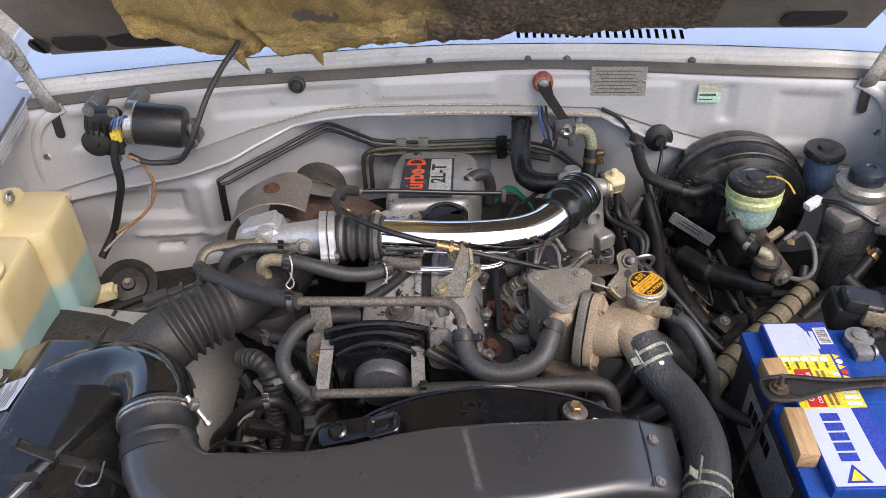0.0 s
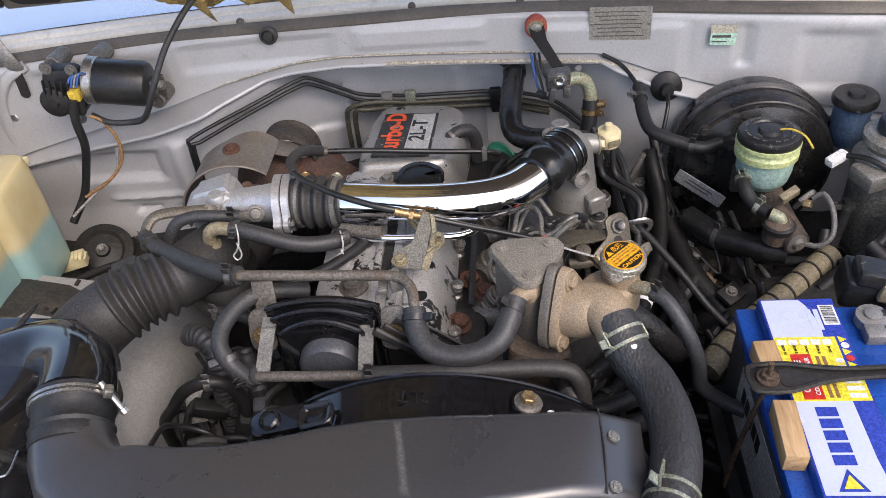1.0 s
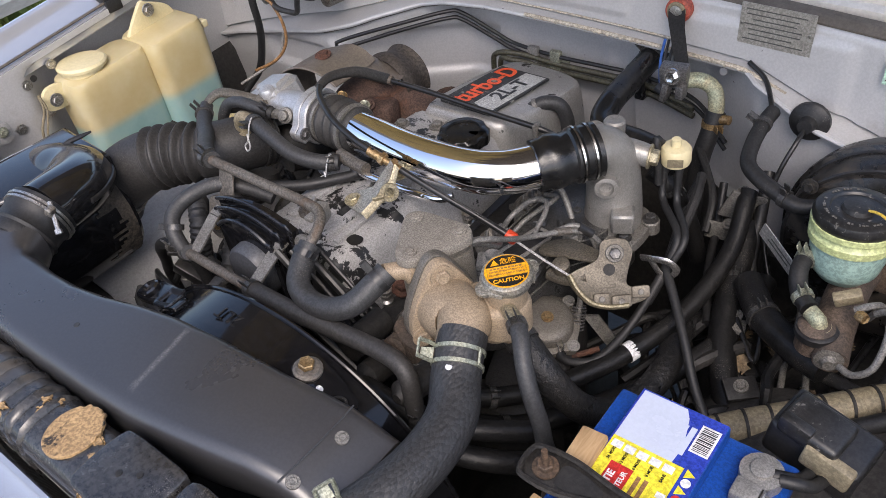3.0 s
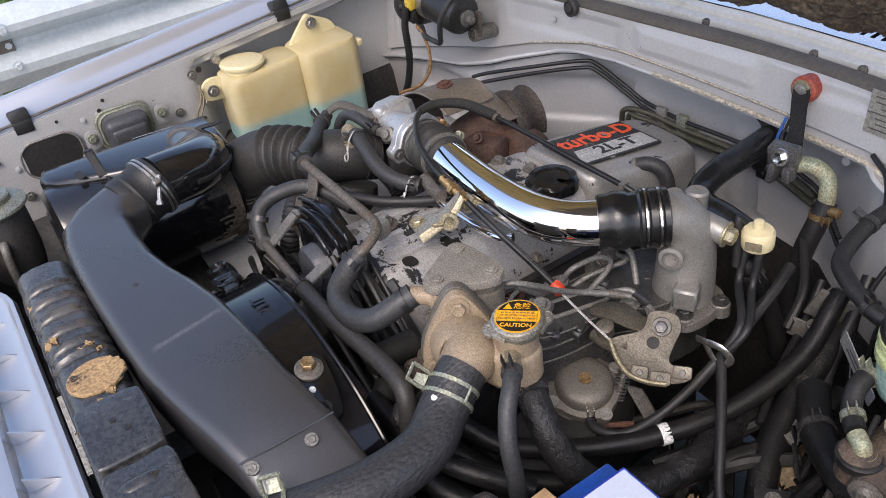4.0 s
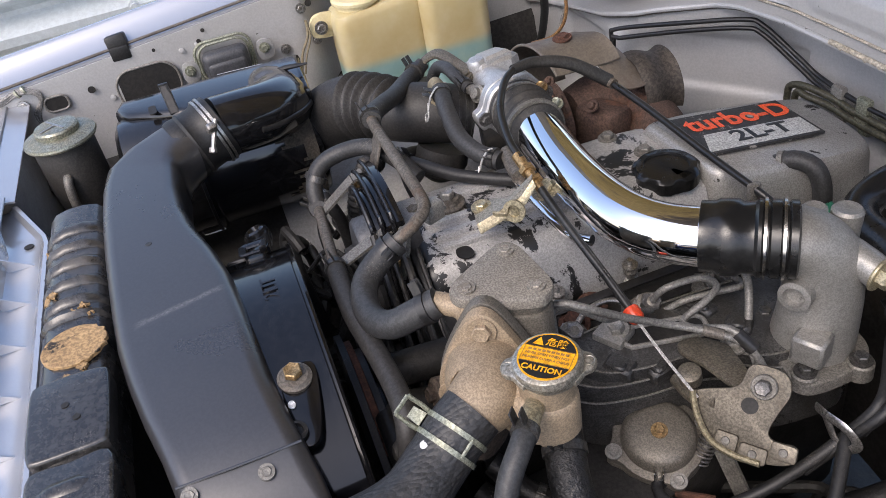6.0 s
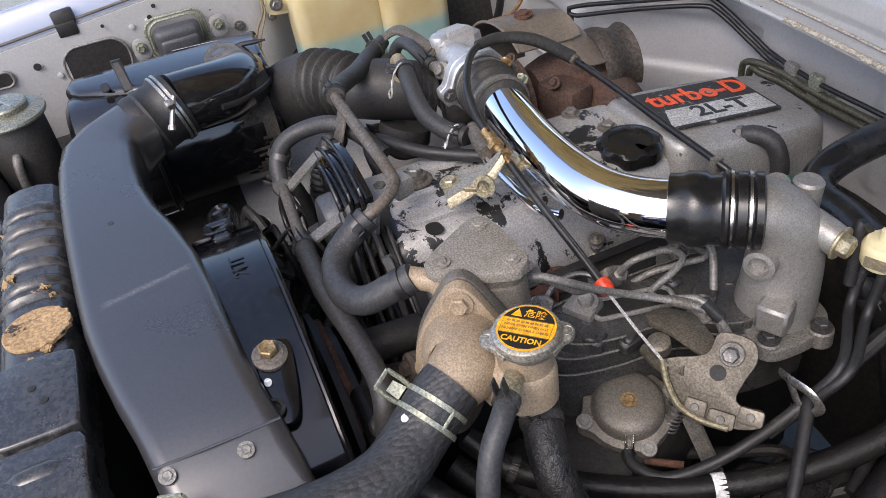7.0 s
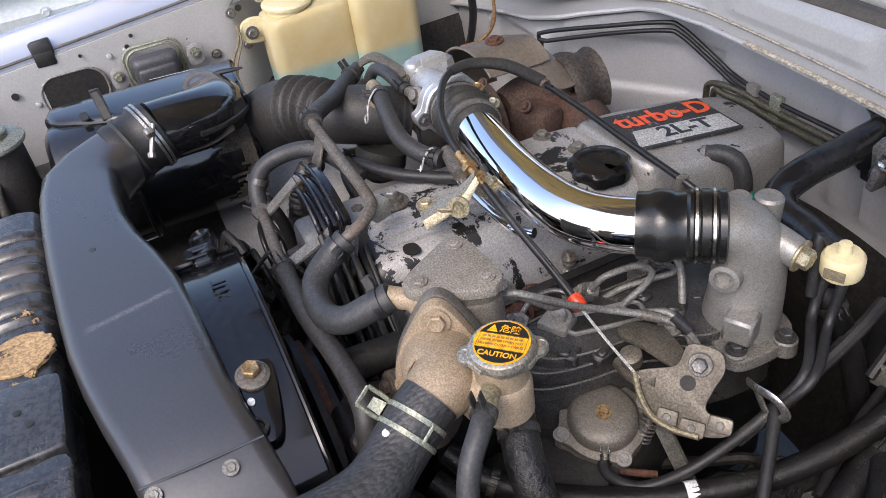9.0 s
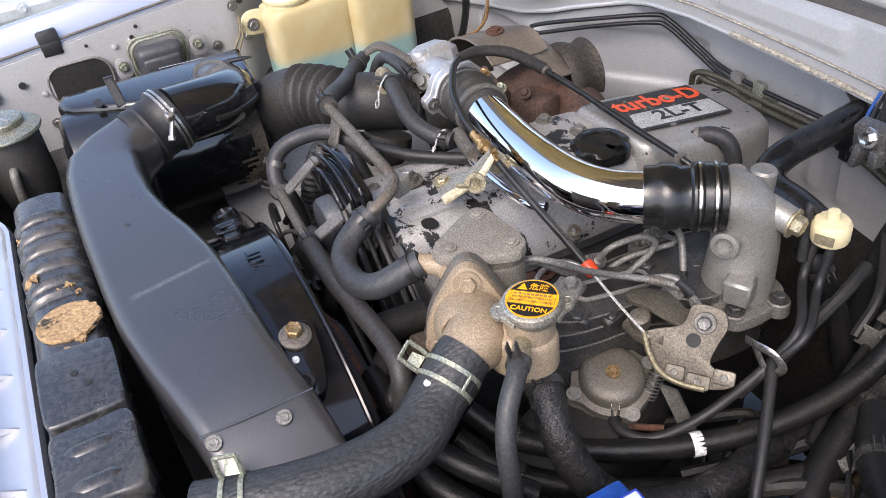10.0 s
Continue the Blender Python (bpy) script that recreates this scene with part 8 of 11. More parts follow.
def build_crossover():
    c = thing("crossover_pipe", "polished chrome charge pipe with black rubber couplings", "charge pipe", (0.02, 1.02, 1.05))
    bm = B()
    path = [(-0.122, 1.004, 1.093), (-0.075, 0.999, 1.093), (-0.02, 0.995, 1.092), (0.04, 0.995, 1.092), (0.090, 1.002, 1.092), (0.125, 1.019, 1.092), (0.152, 1.045, 1.093), (0.170, 1.068, 1.094)]
    tube(bm, path, 0.0285, 40, 0.004)
    part("chrome_pipe", bm, "chrome", c, "mirror-bright chrome tube")
    bm = B()
    tube(bm, [(-0.192, 1.009, 1.092), (-0.172, 1.0075, 1.0925), (-0.150, 1.006, 1.093), (-0.118, 1.0035, 1.093)], [0.034, 0.0355, 0.0350, 0.0335], 32, 0.0015, (1, 1), (0.06, 0.96, 4, 0.0032))
    left = part("rubber_coupling", bm, "rubber_dusty", c)
    for x in (-0.180, -0.126):
        bm = B()
        clamp_band(bm, (x, 1.0085 - (x + 0.18) * 0.08, 1.0925), (1, -0.08, 0.01), 0.0355, 0.007, 0.0012)
        part("hose_clamp", bm, "cast_grey", left)
    for x, y, z in ((-0.176, 1.038, 1.114), (-0.130, 1.036, 1.112)):
        hexbolt(left, (x, y, z), (0.3, -0.3, 1), 0.0055, 0.008, "brass" if x < -0.15 else "zinc_pale", True, "clamp_screw")
    bm = B()
    d = V((0.62, 0.78, 0.03)).normalized()
    p0 = V((0.152, 1.047, 1.093))
    lathe(bm, p0, d, [(0.029, -0.004), (0.0335, -0.003), (0.0340, 0.010), (0.0362, 0.014), (0.0362, 0.030), (0.0335, 0.034), (0.0335, 0.044), (0.0365, 0.047), (0.0365, 0.050), (0.0340, 0.052), (0.0340, 0.056), (0.0365, 0.058), (0.0365, 0.066), (0.0340, 0.067), (0.0340, 0.072), (0.0362, 0.074), (0.0362, 0.080), (0.031, 0.082)], 36)
    right = part("rubber_coupling", bm, "rubber_gloss", c)
    for k in (0.053, 0.069):
        bm = B()
        clamp_band(bm, p0 + d * k, d, 0.0352, 0.0026, 0.0026)
        part("wire_clamp", bm, "steel_bright", right)
    bm = B()
    tube(bm, [(-0.105, 0.958, 1.071), (-0.06, 0.954, 1.066), (0.0, 0.955, 1.064), (0.05, 0.960, 1.063), (0.072, 0.972, 1.066)], 0.006, 12)
    part("coolant_bypass_tube", bm, "chrome", c)
    bm = B()
    tube(bm, [(-0.118, 0.962, 1.078), (-0.085, 0.955, 1.078), (-0.06, 0.952, 1.078)], 0.009, 12)
    part("stay_clip", bm, "rusty_pipe", c)


build_engine()
build_turbo()
build_crossover()


# ---- hoses, pipes and cables ----
def hose(name, label, category, pts, r, material, clips=(), clip_mat="clip_dark", seg=16, ribs=None):
    """A hose as a thing: its body and a clip at each (point, axis)."""
    mid = V(pts[len(pts) // 2])
    h = thing(name, label, category, mid)
    bm = B()
    tube(bm, pts, r, seg, 0.005, (1, 1), ribs)
    part("hose_body", bm, material, h)
    rr = r if isinstance(r, (int, float)) else max(r)
    for at, ax, side in clips:
        spring_clip(h, at, ax, rr + 0.0006, side, clip_mat)
    return h


def build_hoses():
    h = hose("radiator_hose", "thick dusty black rubber upper radiator hose", "radiator hose",
             [(0.236, 0.778, 1.080), (0.243, 0.760, 1.072), (0.255, 0.735, 1.059), (0.274, 0.704, 1.053), (0.284, 0.66, 1.055), (0.284, 0.61, 1.060), (0.273, 0.56, 1.062), (0.258, 0.520, 1.062)],
             0.0262, "hose_knit", (), seg=30)
    for p, ax, s in (((0.246, 0.754, 1.069), (0.40, -0.82, -0.42), (-0.75, 0, 0.66)), ((0.270, 0.551, 1.062), (-0.33, -0.93, 0.0), (-0.5, 0, 0.9))):
        bm = B()
        t = V(ax).normalized()
        sd = V(s)
        sd = (sd - t * sd.dot(t)).normalized()
        w = t.cross(sd)
        for k in (-0.0078, 0.0078):
            clamp_band(bm, V(p) + t * k, ax, 0.0264, 0.0042, 0.0013)
        for ang in (118, 242):
            a = radians(ang)
            dr = sd * math.cos(a) + w * math.sin(a)
            tube(bm, [V(p) + dr * 0.0272 - t * 0.008, V(p) + dr * 0.0272 + t * 0.008], 0.0017, 6)
        # open wire-like handle bent up from the band
        q = V(p) + sd * 0.0272
        loop = [q - t * 0.0085, q + sd * 0.007 - t * 0.009 - w * 0.004, q + sd * 0.021 - t * 0.0085 - w * 0.010, q + sd * 0.021 + t * 0.0085 - w * 0.010, q + sd * 0.007 + t * 0.009 - w * 0.004, q + t * 0.0085]
        for a, b in zip(loop, loop[1:]):
            tube(bm, [a, b], 0.0015, 6, 0.006, (1.0, 1.6))
        sheet(bm, [q + w * 0.002 - t * 0.006, q + w * 0.002 + t * 0.006, q + w * 0.007 + sd * 0.012 + t * 0.005, q + w * 0.007 + sd * 0.012 - t * 0.005], 0.0014)
        part("hose_clip", bm, "zinc_pale", h)
    bm = B()
    lathe(bm, V((0.254, 0.731, 1.0845)), (0.1, -0.3, 1), [(0.0038, 0), (0.0036, 0.001), (0.001, 0.0012)], 12)
    part("paint_dot", bm, "white", h)
    hose("overflow_hose", "thin grey rubber overflow hose from the filler neck", "hose",
         [(0.284, 0.806, 1.097), (0.298, 0.793, 1.094), (0.312, 0.776, 1.080), (0.326, 0.764, 1.055), (0.338, 0.760, 1.02), (0.346, 0.758, 0.98), (0.375, 0.752, 0.955), (0.40, 0.74, 0.95)], 0.0092, "hose_grey",
         [((0.288, 0.802, 1.097), (0.7, -0.6, 0.0), (0.2, -0.5, 1))])
    p = thing("coolant_pipe", "thin rusty steel coolant pipe across the engine front", "pipe", (-0.11, 0.83, 1.10))
    bm = B()
    tube(bm, [(-0.232, 0.832, 1.116), (-0.20, 0.830, 1.117), (-0.12, 0.831, 1.113), (-0.05, 0.832, 1.110), (-0.020, 0.829, 1.108), (-0.006, 0.816, 1.104), (-0.001, 0.800, 1.098), (0.000, 0.784, 1.090)], 0.0068, 14)
    part("pipe", bm, "rusty_pipe", p)
    bm = B()
    slab(bm, [(-0.014, -0.004), (0.014, -0.004), (0.016, -0.045), (-0.010, -0.060)], 0.003, basis((-0.195, 0.829, 1.113), (1, 0, 0), (0, 0.4, 1)), 0.0008)
    part("pipe_bracket", bm, "rusty_pipe", p)
    bm = B()
    box(bm, (-0.028, 0.838, 1.095), (0.016, 0.022, 0.022), 0.002, (0, 0, 20))
    box(bm, (-0.045, 0.842, 1.085), (0.012, 0.03, 0.006), 0.001)
    part("pipe_bracket", bm, "cast_alu", p)
    hose("bypass_hose", "U-shaped black rubber coolant hose", "hose",
         [(0.000, 0.790, 1.092), (0.003, 0.768, 1.080), (0.016, 0.747, 1.070), (0.042, 0.737, 1.065), (0.076, 0.738, 1.068), (0.102, 0.750, 1.078), (0.115, 0.772, 1.092), (0.122, 0.793, 1.102)], 0.0140, "hose_grey",
         [((0.001, 0.779, 1.087), (0, -0.8, -0.5), (1, 0, 0.6)), ((0.118, 0.782, 1.097), (0.35, 0.85, 0.4), (-0.5, 0, 1))], "black_satin")
    bm = B()
    p = thing("heater_pipe", "corroded steel pipe with a rubber hose above the fan", "pipe", (-0.12, 0.73, 1.03))
    tube(bm, [(-0.208, 0.738, 1.022), (-0.195, 0.736, 1.034), (-0.13, 0.731, 1.040), (-0.057, 0.726, 1.046), (-0.045, 0.725, 1.047)], 0.0066, 12)
    part("pipe", bm, "rusty_pipe", p)
    hose("heater_return_hose", "grey dusty rubber hose running over the shroud", "hose",
         [(-0.060, 0.726, 1.046), (-0.02, 0.724, 1.050), (0.042, 0.723, 1.052), (0.100, 0.729, 1.049), (0.150, 0.732, 1.048), (0.180, 0.731, 1.044), (0.194, 0.727, 1.030), (0.199, 0.722, 1.000), (0.200, 0.718, 0.960)], 0.0108, "rubber_dusty",
         [((-0.052, 0.7255, 1.047), (1, 0, 0.05), (0, -0.3, 1))])
    hose("turbo_water_hose", "C-shaped black rubber hose beside the timing cover", "hose",
         [(-0.150, 0.858, 1.062), (-0.185, 0.842, 1.078), (-0.218, 0.818, 1.086), (-0.240, 0.784, 1.078), (-0.240, 0.756, 1.068), (-0.226, 0.741, 1.052), (-0.208, 0.737, 1.030), (-0.196, 0.736, 1.036)], 0.0108, "hose_grey",
         [((-0.205, 0.737, 1.032), (0.5, 0, 0.8), (-0.6, -0.6, 0.2)), ((-0.230, 0.747, 1.058), (0.3, -0.6, -0.8), (-0.8, 0, 0.2))])
    hose("crankcase_hose", "short black rubber hose to the steel pipe", "hose",
         [(-0.396, 0.952, 1.090), (-0.388, 0.940, 1.086), (-0.372, 0.926, 1.088), (-0.346, 0.907, 1.091), (-0.312, 0.884, 1.096), (-0.276, 0.858, 1.106), (-0.246, 0.840, 1.114), (-0.222, 0.831, 1.117)], [0.0100, 0.0108, 0.0112, 0.0118, 0.0122, 0.0122, 0.0120, 0.0118], "hose_grey",
         [((-0.234, 0.832, 1.117), (1, 0, 0), (0, -0.4, 1)), ((-0.382, 0.934, 1.087), (0.7, -0.7, 0.1), (-0.4, -0.4, 1))])
    hose("oil_drain_hose", "grey rubber hose with a brown elbow over the intake", "hose",
         [(-0.262, 0.933, 1.109), (-0.245, 0.931, 1.107), (-0.219, 0.926, 1.102), (-0.172, 0.922, 1.088), (-0.135, 0.931, 1.080), (-0.108, 0.949, 1.076)], 0.0112, "hose_grey",
         [((-0.252, 0.932, 1.108), (0.8, -0.1, -0.1), (-0.2, -0.9, 0.4)), ((-0.116, 0.944, 1.077), (0.8, 0.6, 0), (0, -0.8, 0.6))])
    hose("oil_feed_hose", "arched grey rubber hose beside the turbo compressor", "hose",
         [(-0.262, 0.974, 1.098), (-0.290, 0.968, 1.104), (-0.322, 0.965, 1.107), (-0.348, 0.960, 1.100), (-0.362, 0.954, 1.080), (-0.366, 0.950, 1.055), (-0.360, 0.955, 1.03)], 0.0085, "hose_grey", [((-0.272, 0.972, 1.100), (1, 0.1, -0.1), (0, -0.5, 1))])
    bm = B()
    tube(bm, [(-0.298, 0.938, 1.070), (-0.297, 0.937, 1.092), (-0.291, 0.936, 1.104), (-0.279, 0.935, 1.109), (-0.258, 0.932, 1.108)], 0.0095, 14)
    lathe(bm, (-0.298, 0.938, 1.078), (0, 0, 1), [(0.0135, -0.01), (0.0135, 0.002), (0.0125, 0.004)], 20)
    solo("brown_elbow", bm, "conduit_tan", "brown heat-stained elbow pipe on the intake hose", "pipe", (-0.30, 0.955, 1.05))
    hose("vacuum_hose", "black hose behind the steel coolant pipe", "hose",
         [(-0.195, 0.852, 1.068), (-0.165, 0.872, 1.066), (-0.13, 0.90, 1.062), (-0.10, 0.935, 1.060), (-0.08, 0.965, 1.058)], 0.0078, "rubber", [((-0.186, 0.858, 1.068), (0.8, 0.6, 0), (0, -0.5, 1))], "black_satin")
    for p, dz in ((V((-0.250, 0.926, 1.116)), -0.040), (V((-0.114, 0.938, 1.088)), -0.030)):
        w = thing("wire_clip", "thin twisted wire clip round a rubber hose", "wire clip", p)
        bm = B()
        tube(bm, [p + V((-0.004, 0.012, -0.006)), p + V((0.0, 0.002, 0.004)), p + V((0.004, -0.010, -0.004)), p + V((0.002, -0.014, -0.018)), p + V((-0.003, -0.016, dz * 0.7)), p + V((-0.008, -0.018, dz * 0.85)), p + V((-0.003, -0.020, dz)), p + V((0.004, -0.018, dz * 0.8)), p + V((0.0, -0.014, -0.014))], 0.0012, 6, 0.003)
        part("wire", bm, "wire_silver", w)
    # throttle cable
    c = thing("throttle_cable", "black throttle cable with a rubber boot and brass ferrule", "cable", (-0.05, 0.98, 1.10))
    bm = B()
    tube(bm, [(-0.172, 1.130, 1.096), (-0.186, 1.085, 1.128), (-0.192, 1.040, 1.142), (-0.180, 1.005, 1.147)], [0.0085, 0.0080, 0.0070, 0.0060], 14)
    part("boot", bm, "rubber_dusty", c)
    bm = B()
    tube(bm, [(-0.185, 1.012, 1.147), (-0.160, 0.986, 1.146), (-0.110, 0.958, 1.140), (-0.060, 0.945, 1.130), (-0.028, 0.944, 1.121)], 0.0045, 12)
    part("sheath", bm, "cable_black", c)
    bm = B()
    tube(bm, [(-0.036, 0.943, 1.122), (-0.015, 0.945, 1.114)], 0.0062, 10)
    tube(bm, [(-0.015, 0.945, 1.114), (0.012, 0.947, 1.104)], 0.0050, 10)
    lathe(bm, (-0.018, 0.945, 1.115), (0.9, 0.05, -0.35), [(0.009, 0), (0.009, 0.006)], 6)
    lathe(bm, (-0.002, 0.946, 1.110), (0.9, 0.05, -0.35), [(0.009, 0), (0.009, 0.005)], 6)
    part("ferrule", bm, "brass", c)
    bm = B()
    tube(bm, [(0.010, 0.947, 1.105), (0.06, 0.952, 1.085), (0.12, 0.960, 1.060), (0.160, 0.9645, 1.043)], 0.0044, 12)
    part("guide_tube", bm, "cable_black", c)
    bm = B()
    lathe(bm, (0.158, 0.9643, 1.044), (0.9, 0.08, -0.38), [(0.0075, 0), (0.0080, 0.002), (0.0080, 0.012), (0.006, 0.015), (0.002, 0.016)], 16)
    part("end_stop", bm, "red_knob", c, "bright red plastic end stop")
    bm = B()
    tube(bm, [(0.170, 0.965, 1.038), (0.205, 0.974, 1.014), (0.240, 0.985, 0.990)], 0.0016, 6)
    part("inner_wire", bm, "wire_silver", c)
    k = thing("kickdown_cable", "straight black cable lying over the rear cover", "cable", (-0.05, 1.14, 1.08))
    bm = B()
    tube(bm, [(-0.168, 1.129, 1.096), (-0.10, 1.138, 1.088), (0.0, 1.150, 1.073), (0.078, 1.160, 1.062), (0.10, 1.17, 1.05)], 0.0043, 12)
    part("sheath", bm, "cable_black", k)
    bm = B()
    tube(bm, [(-0.180, 1.127, 1.098), (-0.162, 1.130, 1.095)], 0.0070, 10)
    part("ferrule", bm, "rusty_pipe", k)
    bm = B()
    box(bm, (0.077, 1.160, 1.058), (0.008, 0.014, 0.020), 0.002)
    part("cable_clip", bm, "cast_grey", k)
    # twin lines along the bulkhead
    A = [(-0.458, 1.293, 0.93), (-0.454, 1.292, 1.010), (-0.444, 1.296, 1.028), (-0.34, 1.352, 1.056), (-0.268, 1.402, 1.070), (-0.245, 1.418, 1.064), (-0.195, 1.442, 1.026), (-0.16, 1.452, 1.006), (-0.072, 1.444, 1.004), (0.023, 1.450, 1.001), (0.092, 1.458, 0.995), (0.19, 1.44, 0.985), (0.26, 1.40, 0.95)]
    for d, mm in ((0.0, "black_satin"), (0.013, "black_satin")):
        pts = [V(q) + V((d * 0.55 if i < 3 else 0.0, -0.004, -d if i > 1 else 0)) for i, q in enumerate(A)]
        b2 = B()
        tube(b2, pts, 0.0036, 10)
        solo("brake_line", b2, mm, "thin black brake line bent along the bulkhead", "brake line", (-0.2, 1.44, 1.03), group="lines on the bulkhead")
    A2 = [(-0.196, 1.432, 0.90), (-0.194, 1.430, 0.972), (-0.186, 1.428, 0.992), (-0.160, 1.430, 1.000), (-0.120, 1.440, 0.996), (-0.07, 1.444, 0.990), (0.02, 1.450, 0.987), (0.10, 1.456, 0.982), (0.19, 1.44, 0.97)]
    for d in (0.0, 0.015):
        pts = [V(q) + V((d if i < 3 else 0.0, -0.006, -d * (0.9 if i > 2 else 0.2))) for i, q in enumerate(A2)]
        b2 = B()
        tube(b2, pts, 0.0050, 10)
        solo("fuel_line", b2, "line_olive", "olive-grey steel fuel line on the bulkhead", "fuel line", (-0.05, 1.44, 0.98), group="lines on the bulkhead")
    for x, mat in ((-0.115, "cast_alu"), (-0.070, "zinc_pale"), (0.090, "black_satin")):
        b2 = B()
        y = low_y(x) - 0.030
        box(b2, (x, y - 0.006, 0.994), (0.022, 0.012, 0.040), 0.004)
        box(b2, (x, y + 0.012, 0.970), (0.018, 0.030, 0.026), 0.003)
        t = thing("line_bracket", "small plated bracket clamping the lines to the bulkhead", "bracket", (x, y, 0.96), group="lines on the bulkhead")
        part("strap", b2, mat, t)
        hexbolt(t, (x + 0.004, y - 0.004, 0.970), (0, -1, 0), 0.006, 0.005, mat)


# ---- bulkhead fittings ----
def build_heater_valve():
    hose("heater_hose", "bent black heater hose from the bulkhead to the engine", "heater hose",
         [(0.128, 1.445, 1.066), (0.127, 1.415, 1.062), (0.122, 1.36, 1.050), (0.118, 1.30, 1.040), (0.124, 1.262, 1.030), (0.150, 1.240, 1.028), (0.195, 1.232, 1.030), (0.235, 1.222, 1.030), (0.262, 1.208, 1.030)], 0.0190, "rubber_gloss",
         [((0.127, 1.408, 1.061), (0, -1, -0.15), (-0.7, 0, 0.7))])
    hose("heater_hose", "black heater hose dropping from the control valve", "heater hose",
         [(0.258, 1.352, 1.030), (0.256, 1.340, 1.0), (0.250, 1.33, 0.96), (0.248, 1.32, 0.90), (0.26, 1.30, 0.82)], 0.0140, "rubber",
         [((0.257, 1.345, 1.012), (0, -0.2, -1), (0.7, -0.7, 0))], "brass")
    v = thing("heater_valve", "heater control valve hanging on a black bracket", "heater valve", (0.20, 1.33, 1.06))
    bm = B()
    lathe(bm, (0.166, 1.422, 1.143), (0, -1, 0.1), [(0.019, 0), (0.019, 0.018), (0.016, 0.021), (0.010, 0.021), (0.009, 0.020), (0.004, 0.020)], 24)
    part("red_grommet", bm, "red_rubber", v, "faded red rubber grommet")
    bm = B()
    lathe(bm, (0.166, 1.4018, 1.145), (0, -1, 0.1), [(0.0145, -0.002), (0.0145, 0.002), (0.011, 0.003)], 20)
    part("grommet_core", bm, "conduit_tan", v)
    bm = B()
    lathe(bm, (0.166, 1.402, 1.145), (0, -1, 0.1), [(0.0095, 0), (0.0095, 0.005), (0.004, 0.006)], 18)
    part("bolt", bm, "steel", v)
    bm = B()
    sheet(bm, [(0.153, 1.406, 1.150), (0.179, 1.404, 1.150), (0.184, 1.392, 1.128), (0.216, 1.345, 1.090), (0.196, 1.345, 1.090), (0.157, 1.398, 1.132)], 0.004)
    part("strap", bm, "strap_black", v, "black steel strap")
    bm = B()
    box(bm, (0.200, 1.332, 1.086), (0.040, 0.022, 0.034), 0.004, (12, 0, 8))
    box(bm, (0.190, 1.328, 1.060), (0.010, 0.020, 0.030), 0.002, (0, 10, 0))
    box(bm, (0.214, 1.326, 1.066), (0.012, 0.018, 0.020), 0.002)
    part("valve_body", bm, "steel_grey", v)
    hexbolt(v, (0.202, 1.320, 1.090), (0, -1, 0.2), 0.008, 0.008, "steel_bright")
    bm = B()
    tube(bm, [(0.210, 1.345, 1.072), (0.232, 1.352, 1.074), (0.250, 1.356, 1.062), (0.257, 1.352, 1.040), (0.257, 1.350, 1.022)], 0.0115, 14)
    part("elbow_tube", bm, "verdigris", v, "tarnished greenish brass elbow")
    bm = B()
    lathe(bm, (0.272, 1.345, 1.024), (1, -0.2, 0.2), [(0.007, -0.012), (0.007, 0.010), (0.004, 0.012)], 10)
    part("clip_screw", bm, "brass", v)
    for i, (m, dx) in enumerate((("blue_wire", 0.0), ("black_satin", 0.006), ("cable_black", 0.014))):
        bm = B()
        tube(bm, [(0.156 + dx, 1.39, 1.105), (0.160 + dx, 1.37, 1.085), (0.164 + dx * 1.4, 1.36, 1.065), (0.170 + dx, 1.352, 1.050)], 0.0022, 7)
        part("wire", bm, m, v)
    bm = B()
    box(bm, (0.172, 1.350, 1.046), (0.018, 0.012, 0.012), 0.003, (20, 30, 0))
    part("connector", bm, "grey_plastic", v)
    g = thing("green_wiring", "loose green wires tucked behind the charge pipe", "wiring", (0.10, 1.25, 1.0))
    for i in range(4):
        bm = B()
        tube(bm, [(0.068, 1.26, 0.985 - 0.004 * i), (0.085, 1.245 + 0.004 * i, 1.010), (0.110, 1.235, 1.006 + 0.004 * i), (0.135, 1.22, 0.985), (0.15, 1.20, 0.965)], 0.0022, 7)
        part("wire", bm, "green_wire", g)


